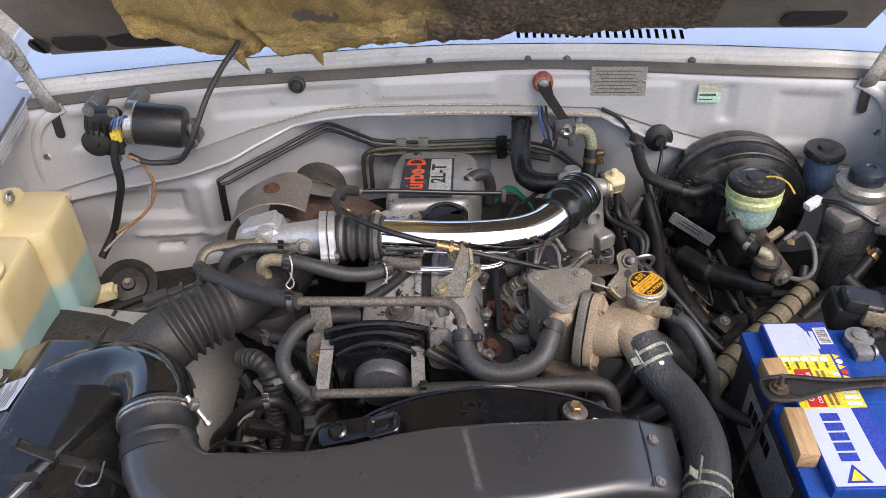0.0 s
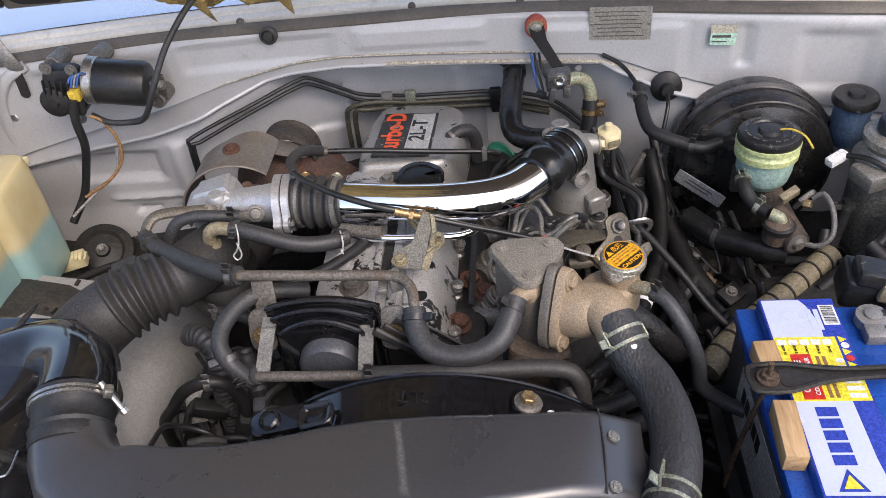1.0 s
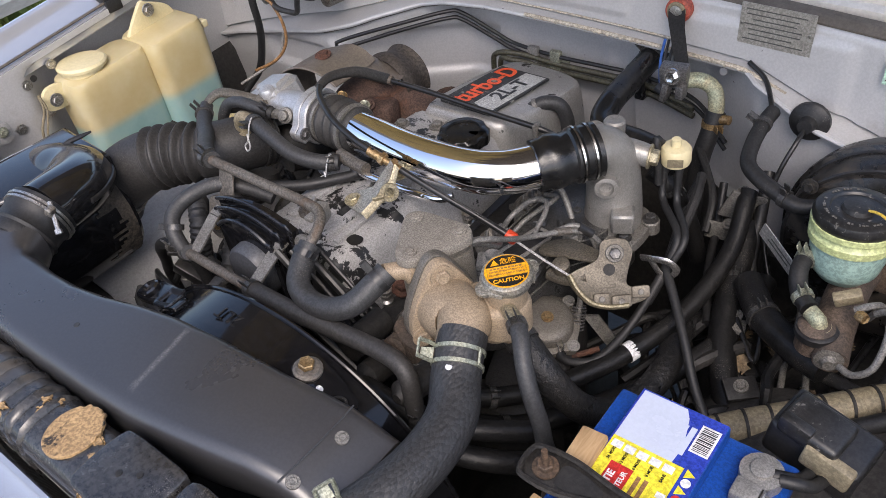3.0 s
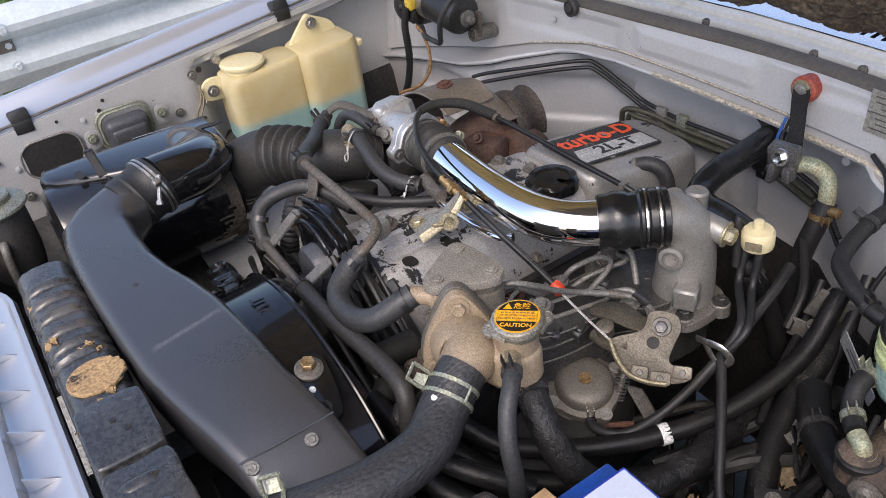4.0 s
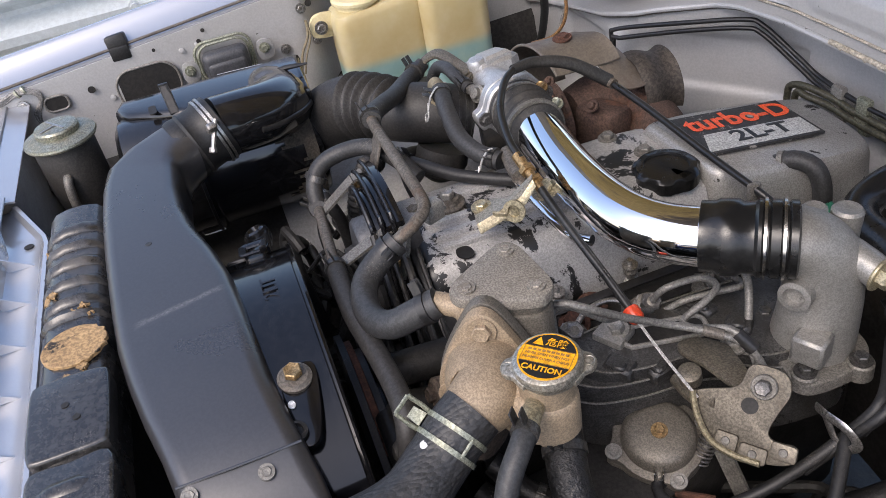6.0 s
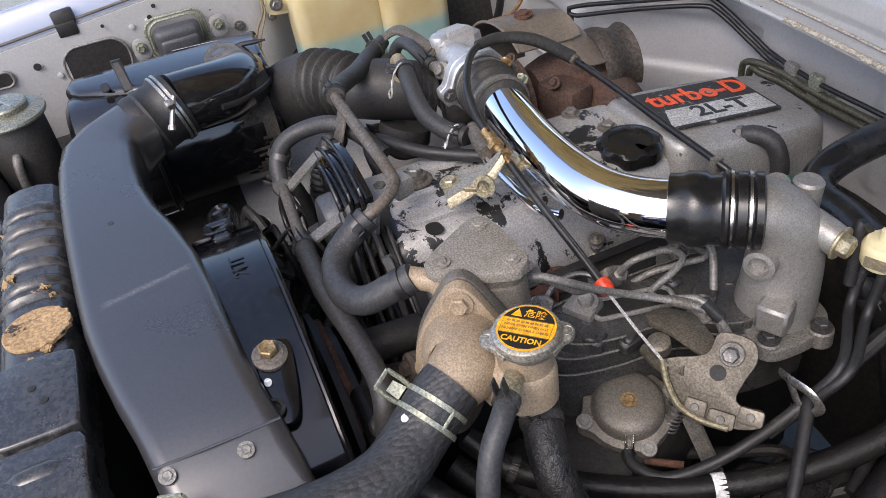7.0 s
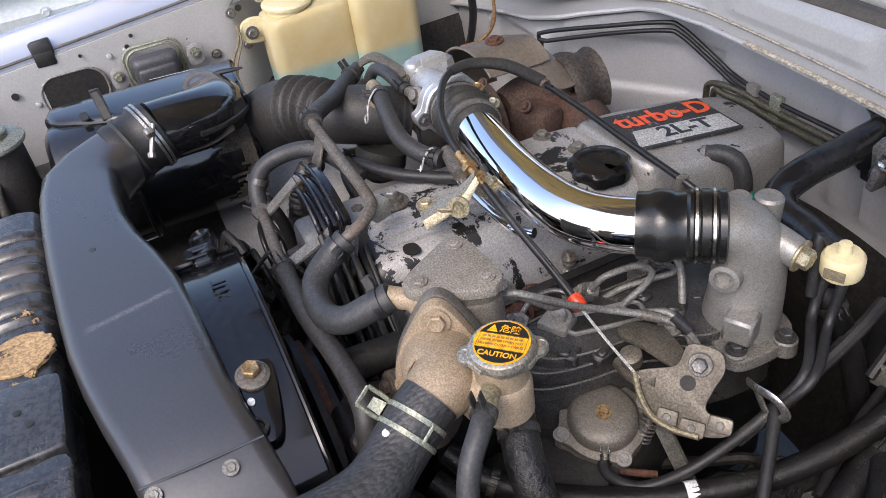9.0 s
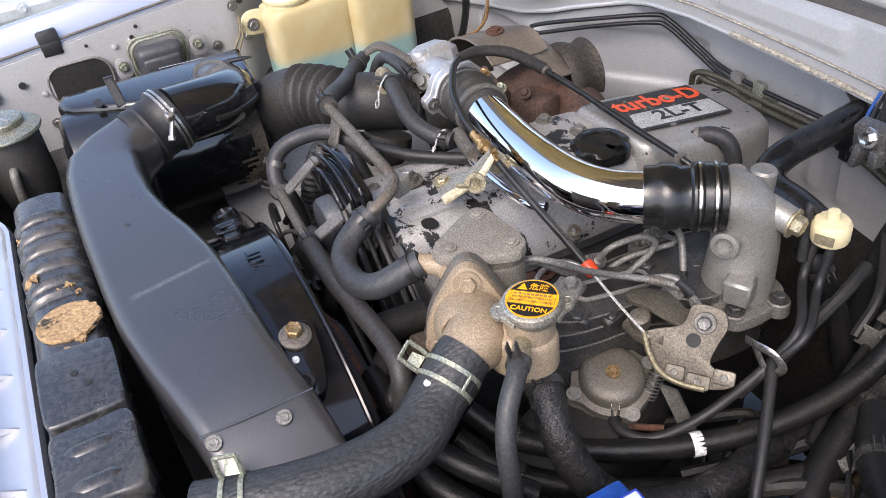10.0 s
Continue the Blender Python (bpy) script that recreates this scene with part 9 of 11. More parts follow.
def build_wiper_motor():
    w = thing("wiper_motor", "black cylindrical wiper motor bolted to the bulkhead", "wiper motor", (-0.55, 1.33, 1.08))
    bm = B()
    ax = V((0.97, 0.06, -0.17)).normalized()
    p = V((-0.588, 1.305, 1.142))
    lathe(bm, p, ax, [(0.020, 0.0), (0.037, 0.002), (0.0385, 0.006), (0.0385, 0.082), (0.036, 0.090), (0.030, 0.094), (0.016, 0.096), (0.014, 0.104), (0.004, 0.106)], 34)
    part("motor_can", bm, "black_satin", w)
    bm = B()
    lathe(bm, p, ax, [(0.038, -0.012), (0.041, -0.010), (0.041, 0.004), (0.039, 0.006)], 34)
    part("end_ring", bm, "steel", w)
    bm = B()
    lathe(bm, p + ax * 0.100, ax, [(0.016, 0), (0.016, 0.004), (0.009, 0.006), (0.008, 0.016), (0.004, 0.018)], 14)
    part("stud", bm, "cast_grey", w)
    bm = B()
    slab(bm, smooth_outline([(-0.036, 0.026), (-0.028, 0.036), (-0.010, 0.034), (0.018, 0.030), (0.028, 0.0), (0.024, -0.034), (0.004, -0.054), (-0.022, -0.048), (-0.040, -0.026), (-0.042, 0.004)], 4), 0.030, basis((-0.632, 1.288, 1.138), (1, 0.05, 0), (0, 0.05, 1)), 0.004)
    gc = part("gear_case", bm, "black_satin", w)
    bm = B()
    lathe(bm, (-0.646, 1.262, 1.128), (0, -1, 0.05), [(0.026, -0.004), (0.026, 0.003), (0.023, 0.005), (0.008, 0.005), (0.006, 0.009), (0.002, 0.009)], 26)
    part("gear_lid", bm, "black_satin", gc)
    for k in range(5):
        part("cooling_rib", box(B(), (-0.652 + 0.010 * k, 1.257, 1.160 - 0.002 * k), (0.003, 0.006, 0.026), 0.001, (0, 12, 0)), "black_satin", gc)
    part("plug_socket", box(B(), (-0.612, 1.262, 1.118), (0.026, 0.012, 0.030), 0.004, (0, 8, 0)), "black_satin", gc)
    for x, z in ((-0.655, 1.178), (-0.632, 1.080), (-0.612, 1.172)):
        hexbolt(w, (x, 1.288, z), (0, -1, 0), 0.007, 0.005, "cast_grey")
    bm = B()
    box(bm, (-0.606, 1.262, 1.142), (0.018, 0.022, 0.020), 0.002, (0, 0, 10))
    part("connector", bm, "yellow_wire", w, "yellow plastic connector")
    for i, m in enumerate(("blue_wire", "blue_wire", "grey_wire", "blue_wire")):
        bm = B()
        tube(bm, [(-0.612 + 0.005 * i, 1.258, 1.156), (-0.606 + 0.006 * i, 1.268, 1.170 + 0.002 * i), (-0.588 + 0.002 * i, 1.278, 1.168)], 0.0018, 6)
        part("wire", bm, m, w)
    for x, z in ((-0.668, 1.168), (-0.590, 1.172), (-0.505, 1.088)):
        bm = B()
        lathe(bm, (x, 1.330, z - 0.006), (0, -1, 0.1), [(0.015, -0.05), (0.015, -0.004), (0.0145, 0.0), (0.011, 0.0015), (0.010, 0.0)], 18)
        part("rubber_mount", bm, "cast_grey", w)
        hexbolt(w, (x, 1.329, z - 0.006), (0, -1, 0.1), 0.0075, 0.005, "rusty_pipe")
    bm = B()
    box(bm, (-0.56, 1.338, 1.110), (0.15, 0.010, 0.05), 0.003, (0, 5, 0))
    part("mount_plate", bm, "rusty_pipe", w)
    hr = thing("wiring_harness", "taped grey wiring dropping from the wiper motor", "wiring", (-0.62, 1.25, 0.95))
    for pts, r, m in (([(-0.607, 1.250, 1.138), (-0.615, 1.245, 1.10), (-0.620, 1.248, 1.05), (-0.640, 1.255, 1.0), (-0.665, 1.250, 0.94), (-0.69, 1.22, 0.90)], 0.0075, "rubber"),
                      ([(-0.598, 1.262, 1.098), (-0.580, 1.262, 1.088), (-0.568, 1.265, 1.05), (-0.572, 1.262, 1.01), (-0.60, 1.25, 0.975), (-0.65, 1.23, 0.95)], 0.0030, "brown_wire"),
                      ([(-0.575, 1.265, 1.03), (-0.59, 1.255, 0.985), (-0.63, 1.24, 0.955), (-0.67, 1.20, 0.93)], 0.0028, "grey_wire")):
        bm = B()
        tube(bm, pts, r, 10)
        part("wire_run", bm, m, hr)
    bm = B()
    tube(bm, [(-0.600, 1.275, 1.092), (-0.57, 1.262, 1.085), (-0.54, 1.262, 1.082), (-0.505, 1.255, 1.09), (-0.478, 1.24, 1.12), (-0.455, 1.235, 1.16), (-0.43, 1.265, 1.21), (-0.405, 1.31, 1.245), (-0.385, 1.345, 1.265), (-0.375, 1.375, 1.285)], 0.0052, 12)
    solo("washer_hose", bm, "hose_grey", "grey washer hose rising from the motor to the bonnet", "hose", (-0.47, 1.25, 1.08))


def build_brakes():
    b = thing("brake_booster", "large black round brake booster, chipped and grimy", "brake booster", (0.525, 1.30, 0.82))
    bm = B()
    c = V((0.527, 1.345, 0.934))
    ax = V((0, -1, 0.08))
    lathe(bm, c, ax, [(0.10, 0), (0.128, 0.004), (0.134, 0.02), (0.134, 0.040), (0.138, 0.042), (0.138, 0.050), (0.130, 0.054), (0.128, 0.080), (0.118, 0.100), (0.085, 0.115), (0.060, 0.118), (0.050, 0.125), (0.02, 0.125)], 56)
    part("shell", bm, "booster_black", b)
    bm = B()
    for k, r in ((0.052, 0.131), (0.092, 0.124)):
        lathe(bm, c + ax.normalized() * k, ax, [(r, 0), (r + 0.002, 0.001), (r, 0.003)], 56)
    part("pressed_ring", bm, "black_satin", b)
    bm = B()
    lathe(bm, c + V((-0.055, -0.11, 0.065)), ax, [(0.020, -0.01), (0.018, 0.008), (0.010, 0.010), (0.009, 0.025)], 18)
    part("valve_port", bm, "rubber", b)
    bm = B()
    slab(bm, round_rect(0.086, 0.027, 0.003), 0.0012, basis((0.423, 1.190, 0.951), (0.83, -0.5, -0.36), (0.25, -0.2, 0.9)), 0.0003, 1)
    tag = part("metal_tag", bm, "tag_metal", b, "loose stamped grey metal tag")
    bm = B()
    mm = basis((0.4225, 1.1893, 0.9518), (0.83, -0.5, -0.36), (0.25, -0.2, 0.9))
    for a, q in ((0.0, 0.004), (-0.004, -0.003)):
        slab(bm, [(a - 0.022, q - 0.0012), (a + 0.022, q - 0.0012), (a + 0.022, q + 0.0012), (a - 0.022, q + 0.0012)], 0.0002, mm, 0)
    part("tag_print", bm, "ink_grey", tag)
    for p in ((0.43, 1.24, 1.03), (0.40, 1.25, 0.90), (0.46, 1.222, 0.875)):
        hexbolt(b, p, ax, 0.007, 0.006, "grimy")
    m = thing("master_cylinder", "grimy cast brake master cylinder with steel lines", "master cylinder", (0.52, 1.10, 0.95))
    bm = B()
    tube(bm, [(0.515, 1.215, 0.965), (0.517, 1.16, 0.968), (0.522, 1.09, 0.966), (0.535, 1.035, 0.962)], [0.030, 0.024, 0.023, 0.019], 22)
    box(bm, (0.515, 1.198, 0.965), (0.085, 0.014, 0.055), 0.006)
    lathe(bm, (0.510, 1.055, 0.965), (0, 0, 1), [(0.020, -0.01), (0.020, 0.022), (0.013, 0.026)], 20)
    part("cylinder", bm, "cast_rusty", m)
    bm = B()
    lathe(bm, (0.530, 1.044, 0.9645), (0.35, -1, 0), [(0.014, -0.004), (0.016, 0.0), (0.016, 0.012), (0.010, 0.014), (0.007, 0.020)], 18)
    part("end_plug", bm, "cast_grey", m)
    bm = B()
    lathe(bm, (0.505, 1.150, 0.990), (0.0, 0.06, 1), [(0.028, 0.0), (0.032, 0.006), (0.036, 0.010), (0.038, 0.014), (0.0415, 0.030), (0.0425, 0.052)], 32)
    part("reservoir_lower", bm, "reservoir_fluid", m, "green plastic full of fluid")
    bm = B()
    lathe(bm, (0.505, 1.1532, 1.042), (0.0, 0.06, 1), [(0.0425, 0.0), (0.0465, 0.001), (0.0470, 0.010), (0.0440, 0.013), (0.0430, 0.018), (0.0475, 0.020), (0.0475, 0.026), (0.040, 0.030)], 32)
    part("reservoir_upper", bm, "reservoir_green", m)
    bm = B()
    rings = []
    o = V((0.505, 1.1545, 1.068))
    for r, h in ((0.042, -0.004), (0.0455, 0.0), (0.0465, 0.008), (0.044, 0.014), (0.040, 0.016), (0.030, 0.0165), (0.028, 0.014), (0.018, 0.014), (0.016, 0.019), (0.004, 0.020)):
        rings.append([o + V((math.cos(a) * r * (1 + (0.015 if i % 2 and 0.0 <= h < 0.01 else 0)), math.sin(a) * r, h + math.sin(a) * r * -0.06)) for i, a in enumerate(2 * math.pi * j / 56 for j in range(56))])
    ring_loft(bm, rings)
    rc = part("reservoir_cap", bm, "cap_black", m, "ribbed black screw cap")
    bm = B()
    for i in range(60):
        a = 2 * math.pi * i / 60
        if i % 15 > 11 or i % 4 == 3:
            continue
        box(bm, o + V((math.cos(a) * 0.0355, math.sin(a) * 0.0355, 0.0168 - math.sin(a) * 0.0022)), (0.0020 + 0.0006 * (i % 2), 0.0030 - 0.0008 * (i % 3), 0.0008), 0, (0, 0, math.degrees(a) + 90))
    part("raised_marks", bm, "cast_grey", rc)
    bm = B()
    tube(bm, [(0.517, 1.148, 1.088), (0.530, 1.142, 1.092), (0.548, 1.132, 1.086), (0.560, 1.122, 1.070)], 0.0016, 6)
    part("cap_wire", bm, "yellow_wire", m)
    bm = B()
    tube(bm, [(0.470, 1.135, 1.018), (0.468, 1.108, 1.012), (0.478, 1.085, 1.0), (0.496, 1.066, 0.997)], 0.0105, 14)
    part("feed_hose", bm, "rubber", m)
    for p, ax2 in (((0.469, 1.124, 1.016), (0, -1, -0.2)), ((0.484, 1.079, 0.999), (0.7, -0.7, -0.2))):
        spring_clip(m, p, ax2, 0.0112, (-0.3, 0, 1), "zinc_pale")
    bm = B()
    tube(bm, [(0.498, 1.063, 0.997), (0.510, 1.056, 0.994), (0.512, 1.055, 0.985)], 0.0095, 14)
    lathe(bm, (0.511, 1.055, 0.984), (0, 0, 1), [(0.016, -0.006), (0.017, 0.002), (0.014, 0.006)], 20)
    part("union", bm, "verdigris", m)
    bm = B()
    lathe(bm, (0.511, 1.055, 0.974), (0, 0, 1), [(0.020, 0), (0.0235, 0.002), (0.0235, 0.010), (0.020, 0.012)], 22)
    part("sleeve", bm, "black_satin", m)
    for pts in ([(0.545, 1.03, 0.965), (0.562, 1.022, 0.968), (0.578, 1.026, 0.985), (0.580, 1.05, 1.010), (0.572, 1.075, 1.022), (0.560, 1.08, 1.01)],
                [(0.540, 1.075, 1.010), (0.555, 1.08, 1.020), (0.562, 1.092, 1.012), (0.558, 1.10, 0.995), (0.55, 1.11, 0.97)]):
        bm = B()
        tube(bm, pts, 0.0040, 9)
        part("brake_pipe", bm, "line_grey", m)
    hexbolt(m, (0.544, 1.072, 1.008), (0.7, -0.5, 0.2), 0.0065, 0.012, "brass", False, "union_nut")
    bm = B()
    box(bm, (0.528, 1.088, 1.012), (0.030, 0.012, 0.016), 0.002, (15, -20, 25))
    part("sensor_plug", bm, "conduit_tan", m)
    hose("vacuum_hose", "black rubber vacuum hose to the brake booster", "hose",
         [(0.338, 1.350, 1.052), (0.337, 1.322, 1.050), (0.338, 1.285, 1.040), (0.346, 1.252, 1.030), (0.368, 1.235, 1.024), (0.400, 1.222, 1.018), (0.425, 1.215, 1.014), (0.455, 1.225, 1.015)], 0.0105, "rubber",
         [((0.337, 1.318, 1.050), (0, -1, -0.2), (-0.8, 0, 0.5)), ((0.408, 1.219, 1.017), (1, -0.3, -0.1), (0, -0.3, 1))])
    bm = B()
    tube(bm, [(0.338, 1.345, 1.052), (0.330, 1.36, 1.062), (0.310, 1.385, 1.078), (0.28, 1.40, 1.09)], 0.0036, 10)
    tube(bm, [(0.386, 1.340, 1.044), (0.384, 1.315, 1.034), (0.376, 1.29, 1.0), (0.372, 1.27, 0.95), (0.385, 1.25, 0.90), (0.41, 1.22, 0.86)], 0.0034, 10)
    solo("speedometer_cable", bm, "cable_black", "thin black cable through a bulkhead grommet", "cable", (0.37, 1.28, 0.9))
    # clutch reservoir and fuel filter in the corner
    r = thing("clutch_reservoir", "small blue-tinted reservoir with a black cap", "reservoir", (0.681, 1.30, 0.98))
    bm = B()
    lathe(bm, (0.681, 1.298, 0.975), (0, 0, 1), [(0.02, -0.02), (0.028, 0.0), (0.030, 0.01), (0.030, 0.060)], 28)
    part("body", bm, "reservoir_blue", r)
    bm = B()
    lathe(bm, (0.681, 1.298, 1.036), (0, 0, 1), [(0.030, -0.004), (0.036, 0.0), (0.037, 0.008), (0.034, 0.014), (0.022, 0.015), (0.014, 0.013), (0.012, 0.019), (0.003, 0.020)], 32)
    part("cap", bm, "cap_black", r)
    bm = B()
    box(bm, (0.70, 1.32, 0.97), (0.05, 0.03, 0.03), 0.004)
    part("bracket", bm, "apron", r)
    f = thing("fuel_filter", "dusty grey fuel filter with a cast head and hand primer", "fuel filter", (0.69, 1.16, 0.82))
    c = V((0.690, 1.155, 0.850))
    bm = B()
    lathe(bm, c, (0, 0, 1), [(0.008, -0.01), (0.030, 0.0), (0.044, 0.010), (0.0475, 0.025), (0.0475, 0.150), (0.044, 0.155)], 34)
    part("canister", bm, "filter_grey", f)
    bm = B()
    lathe(bm, c, (0, 0, 1), [(0.052, 0.150), (0.053, 0.156), (0.053, 0.176), (0.048, 0.182), (0.040, 0.196), (0.042, 0.202), (0.046, 0.206), (0.046, 0.216), (0.040, 0.222), (0.02, 0.224)], 34)
    box(bm, c + V((-0.02, -0.03, 0.168)), (0.08, 0.05, 0.028), 0.006, (0, 0, 20))
    box(bm, c + V((0.035, -0.05, 0.168)), (0.05, 0.05, 0.03), 0.008, (0, 0, -20))
    part("filter_head", bm, "filter_head", f)
    bm = B()
    lathe(bm, c, (0, 0, 1), [(0.027, 0.220), (0.0295, 0.224), (0.0295, 0.236), (0.027, 0.243), (0.020, 0.247), (0.010, 0.248), (0.008, 0.245), (0.002, 0.245)], 28)
    part("primer_knob", bm, "knob_blue", f, "dark blue plastic priming knob")
    bm = B()
    lathe(bm, c + V((0, 0, -0.012)), (0, 0, -1), [(0.008, 0), (0.008, 0.012), (0.005, 0.013), (0.005, 0.022)], 10)
    part("drain_tap", bm, "brass", f)
    bm = B()
    box(bm, (0.610, 1.150, 1.030), (0.034, 0.016, 0.014), 0.003, (0, -10, 30))
    part("plug", bm, "white", f, "white plastic plug")
    bm = B()
    tube(bm, [(0.622, 1.152, 1.034), (0.645, 1.130, 1.042), (0.675, 1.105, 1.034), (0.70, 1.092, 1.024), (0.73, 1.10, 1.032)], 0.0042, 9)
    part("wire", bm, "cable_black", f)
    bm = B()
    tube(bm, [(0.725, 1.098, 1.030), (0.745, 1.105, 1.040), (0.77, 1.11, 1.042)], 0.004, 9)
    part("yellow_wire", bm, "yellow_wire", f)
    for k in range(4):
        bm = B()
        slab(bm, round_rect(0.034 - 0.006 * (k % 2), 0.006, 0.001), 0.0004, basis(c + V((-0.004, -0.0478, 0.10 - 0.014 * k)), (1, 0, 0), (0, 0, 1)), 0)
        part("stamped_mark", bm, "cast_grey", f)
    hose("fuel_hose", "black rubber fuel hose below the filter head", "hose", [(0.625, 1.105, 0.985), (0.622, 1.100, 0.96), (0.612, 1.09, 0.92), (0.600, 1.07, 0.88)], 0.0095, "rubber", [((0.624, 1.103, 0.975), (0, -0.2, -1), (-1, 0, 0))])
    hose("fuel_hose", "black fuel hose with a brass union", "hose", [(0.700, 1.075, 0.985), (0.680, 1.06, 0.965), (0.650, 1.04, 0.945), (0.61, 1.02, 0.925), (0.57, 1.0, 0.90)], 0.0105, "rubber", [((0.690, 1.068, 0.976), (-0.8, -0.5, -0.5), (0, 0, 1))], "brass")


def build_right_side():
    c = thing("wiring_conduit", "tan corrugated wiring conduit bound with black tape", "conduit", (0.50, 0.99, 0.9))
    pts = [V((0.605, 1.070, 0.905)), V((0.565, 1.036, 0.900)), V((0.52, 0.998, 0.893)), (V((0.47, 0.959, 0.882))), V((0.42, 0.915, 0.87)), V((0.39, 0.88, 0.86))]
    bm = B()
    tube(bm, pts, 0.0195, 18)
    part("sleeve", bm, "conduit_tan", c)
    path = catmull(pts, 0.004)
    for i in range(6, len(path) - 4, 7):
        bm = B()
        clamp_band(bm, path[i], path[i + 1] - path[i - 1] + V((0.0, 0.0, 0.0012)), 0.0196, 0.0035, 0.0012)
        part("tape_band", bm, "grimy", c)
    v = thing("check_valve", "cream plastic check valve on thin vacuum hoses", "valve", (0.271, 1.194, 1.05))
    bm = B()
    o = V((0.271, 1.194, 1.046))
    lathe(bm, o, (0.0, -0.05, 1), [(0.006, -0.006), (0.019, 0.0), (0.020, 0.003), (0.020, 0.020), (0.017, 0.024), (0.007, 0.026), (0.006, 0.036), (0.003, 0.037)], 26)
    part("valve_case", bm, "cream_plastic", v)
    bm = B()
    slab(bm, round_rect(0.020, 0.012, 0.001), 0.0004, basis(o + V((0.008, -0.0192, 0.010)), (0.9, 0.4, 0), (0, 0, 1)), 0)
    part("stamp", bm, "conduit_tan", v)
    z = V((0.312, 1.092, 0.958))
    for dx in (0.0, 0.010):
        bm = B()
        tube(bm, [o + V((-0.012 + dx * 2, -0.004, -0.004)), o + V((-0.006 + dx * 2, -0.02, -0.05)), z + V((0.0 + dx, 0.03, 0.03)), z + V((dx * 0.4, 0, 0)), z + V((-0.004, -0.04, -0.035))], 0.0052, 10)
        part("vacuum_line", bm, "rubber", v)
    bm = B()
    tube(bm, [o + V((-0.020, 0.002, 0.018)), o + V((-0.024, -0.010, 0.032)), o + V((-0.018, -0.014, 0.0)), o + V((-0.014, -0.018, -0.03))], 0.0058, 10)
    part("vacuum_line", bm, "rubber", v)
    hose("boost_hose", "thin black hose from the compensator dome to the vacuum lines", "hose",
         [(0.232, 0.952, 0.893), (0.252, 0.938, 0.890), (0.285, 0.955, 0.893), (0.300, 1.000, 0.905), (0.308, 1.05, 0.930), (0.312, 1.092, 0.956)], 0.0058, "rubber", [((0.240, 0.945, 0.891), (0.8, -0.5, -0.1), (0, 0, 1))], "steel_bright")
    hose("vacuum_hose", "thin grey hose running down behind the battery", "hose",
         [(0.312, 1.090, 0.957), (0.340, 1.060, 0.940), (0.375, 1.020, 0.915), (0.410, 0.980, 0.885), (0.45, 0.95, 0.86), (0.50, 0.93, 0.85)], 0.0062, "rubber")
    t = thing("cable_tie", "grey metal tie loop holding the vacuum hoses", "cable tie", (0.312, 1.092, 0.95))
    bm = B()
    tube(bm, [z + V((-0.03, -0.01, 0.010)), z + V((-0.012, -0.016, 0.020)), z + V((0.008, -0.014, 0.022)), z + V((0.018, -0.008, 0.008)), z + V((0.010, -0.008, -0.008)), z + V((-0.002, -0.012, -0.004)), z + V((-0.014, -0.014, 0.014))], 0.0022, 8, 0.004, (1, 2.2))
    part("loop", bm, "steel", t)
    bm = B()
    box(bm, z + V((0.002, -0.006, -0.014)), (0.018, 0.016, 0.012), 0.003, (0, 20, 30))
    part("buckle", bm, "black_satin", t)
    # big dark hoses and brackets low on the right of the engine
    for pts, r, m, lab in (([(0.222, 0.858, 1.030), (0.262, 0.842, 1.022), (0.292, 0.834, 1.002), (0.315, 0.838, 0.968), (0.334, 0.858, 0.930), (0.350, 0.895, 0.902), (0.362, 0.945, 0.890), (0.362, 1.000, 0.884), (0.350, 1.050, 0.876), (0.345, 1.095, 0.862), (0.350, 1.140, 0.842), (0.360, 1.190, 0.80)], 0.0175, "oily_tape", "thick oily black hose bent in a U below the thermostat"),
                           ([(0.175, 0.80, 0.93), (0.215, 0.83, 0.905), (0.265, 0.90, 0.890), (0.310, 0.985, 0.888), (0.345, 1.08, 0.90), (0.36, 1.18, 0.93), (0.35, 1.26, 0.98)], 0.0125, "rubber_dark", "long black hose with a white band"),
                           ([(0.18, 0.78, 0.90), (0.24, 0.82, 0.875), (0.30, 0.90, 0.862), (0.36, 1.0, 0.862), (0.40, 1.10, 0.87), (0.41, 1.20, 0.89)], 0.014, "rubber_dark", "long black hose in the lower bay"),
                           ([(0.36, 1.25, 0.93), (0.375, 1.17, 0.90), (0.40, 1.08, 0.87), (0.45, 1.0, 0.84), (0.5, 0.95, 0.82)], 0.018, "rubber_dark", "dirty black hose below the brake booster"),
                           ([(0.40, 1.15, 0.925), (0.44, 1.10, 0.925), (0.49, 1.065, 0.93), (0.53, 1.05, 0.93)], 0.019, "rubber_dark", "oily clutch hose under the master cylinder"),
                           ([(0.235, 1.20, 1.015), (0.262, 1.205, 0.99), (0.285, 1.22, 0.93), (0.30, 1.23, 0.86)], 0.013, "rubber_dark", "black hose beside the intake elbow"),
                           ([(0.12, 0.72, 0.985), (0.20, 0.722, 0.978), (0.26, 0.75, 0.965), (0.31, 0.80, 0.94)], 0.012, "rubber_dark", "black hose running under the radiator hose"),
                           ([(0.15, 0.715, 0.955), (0.22, 0.715, 0.950), (0.28, 0.74, 0.935), (0.34, 0.80, 0.90)], 0.013, "rubber_dark", "second black hose under the radiator hose"),
                           ([(0.125, 0.895, 1.02), (0.128, 0.915, 0.985), (0.135, 0.92, 0.93), (0.14, 0.92, 0.88)], 0.0085, "rubber_dark", "short hose behind the thermostat housing")):
        a, b = V(pts[1]), V(pts[2])
        hose("coolant_hose", lab, "hose", pts, r, m, [(a, b - V(pts[0]), (0.3, -0.5, 1))], "clip_dark")
    bm = B()
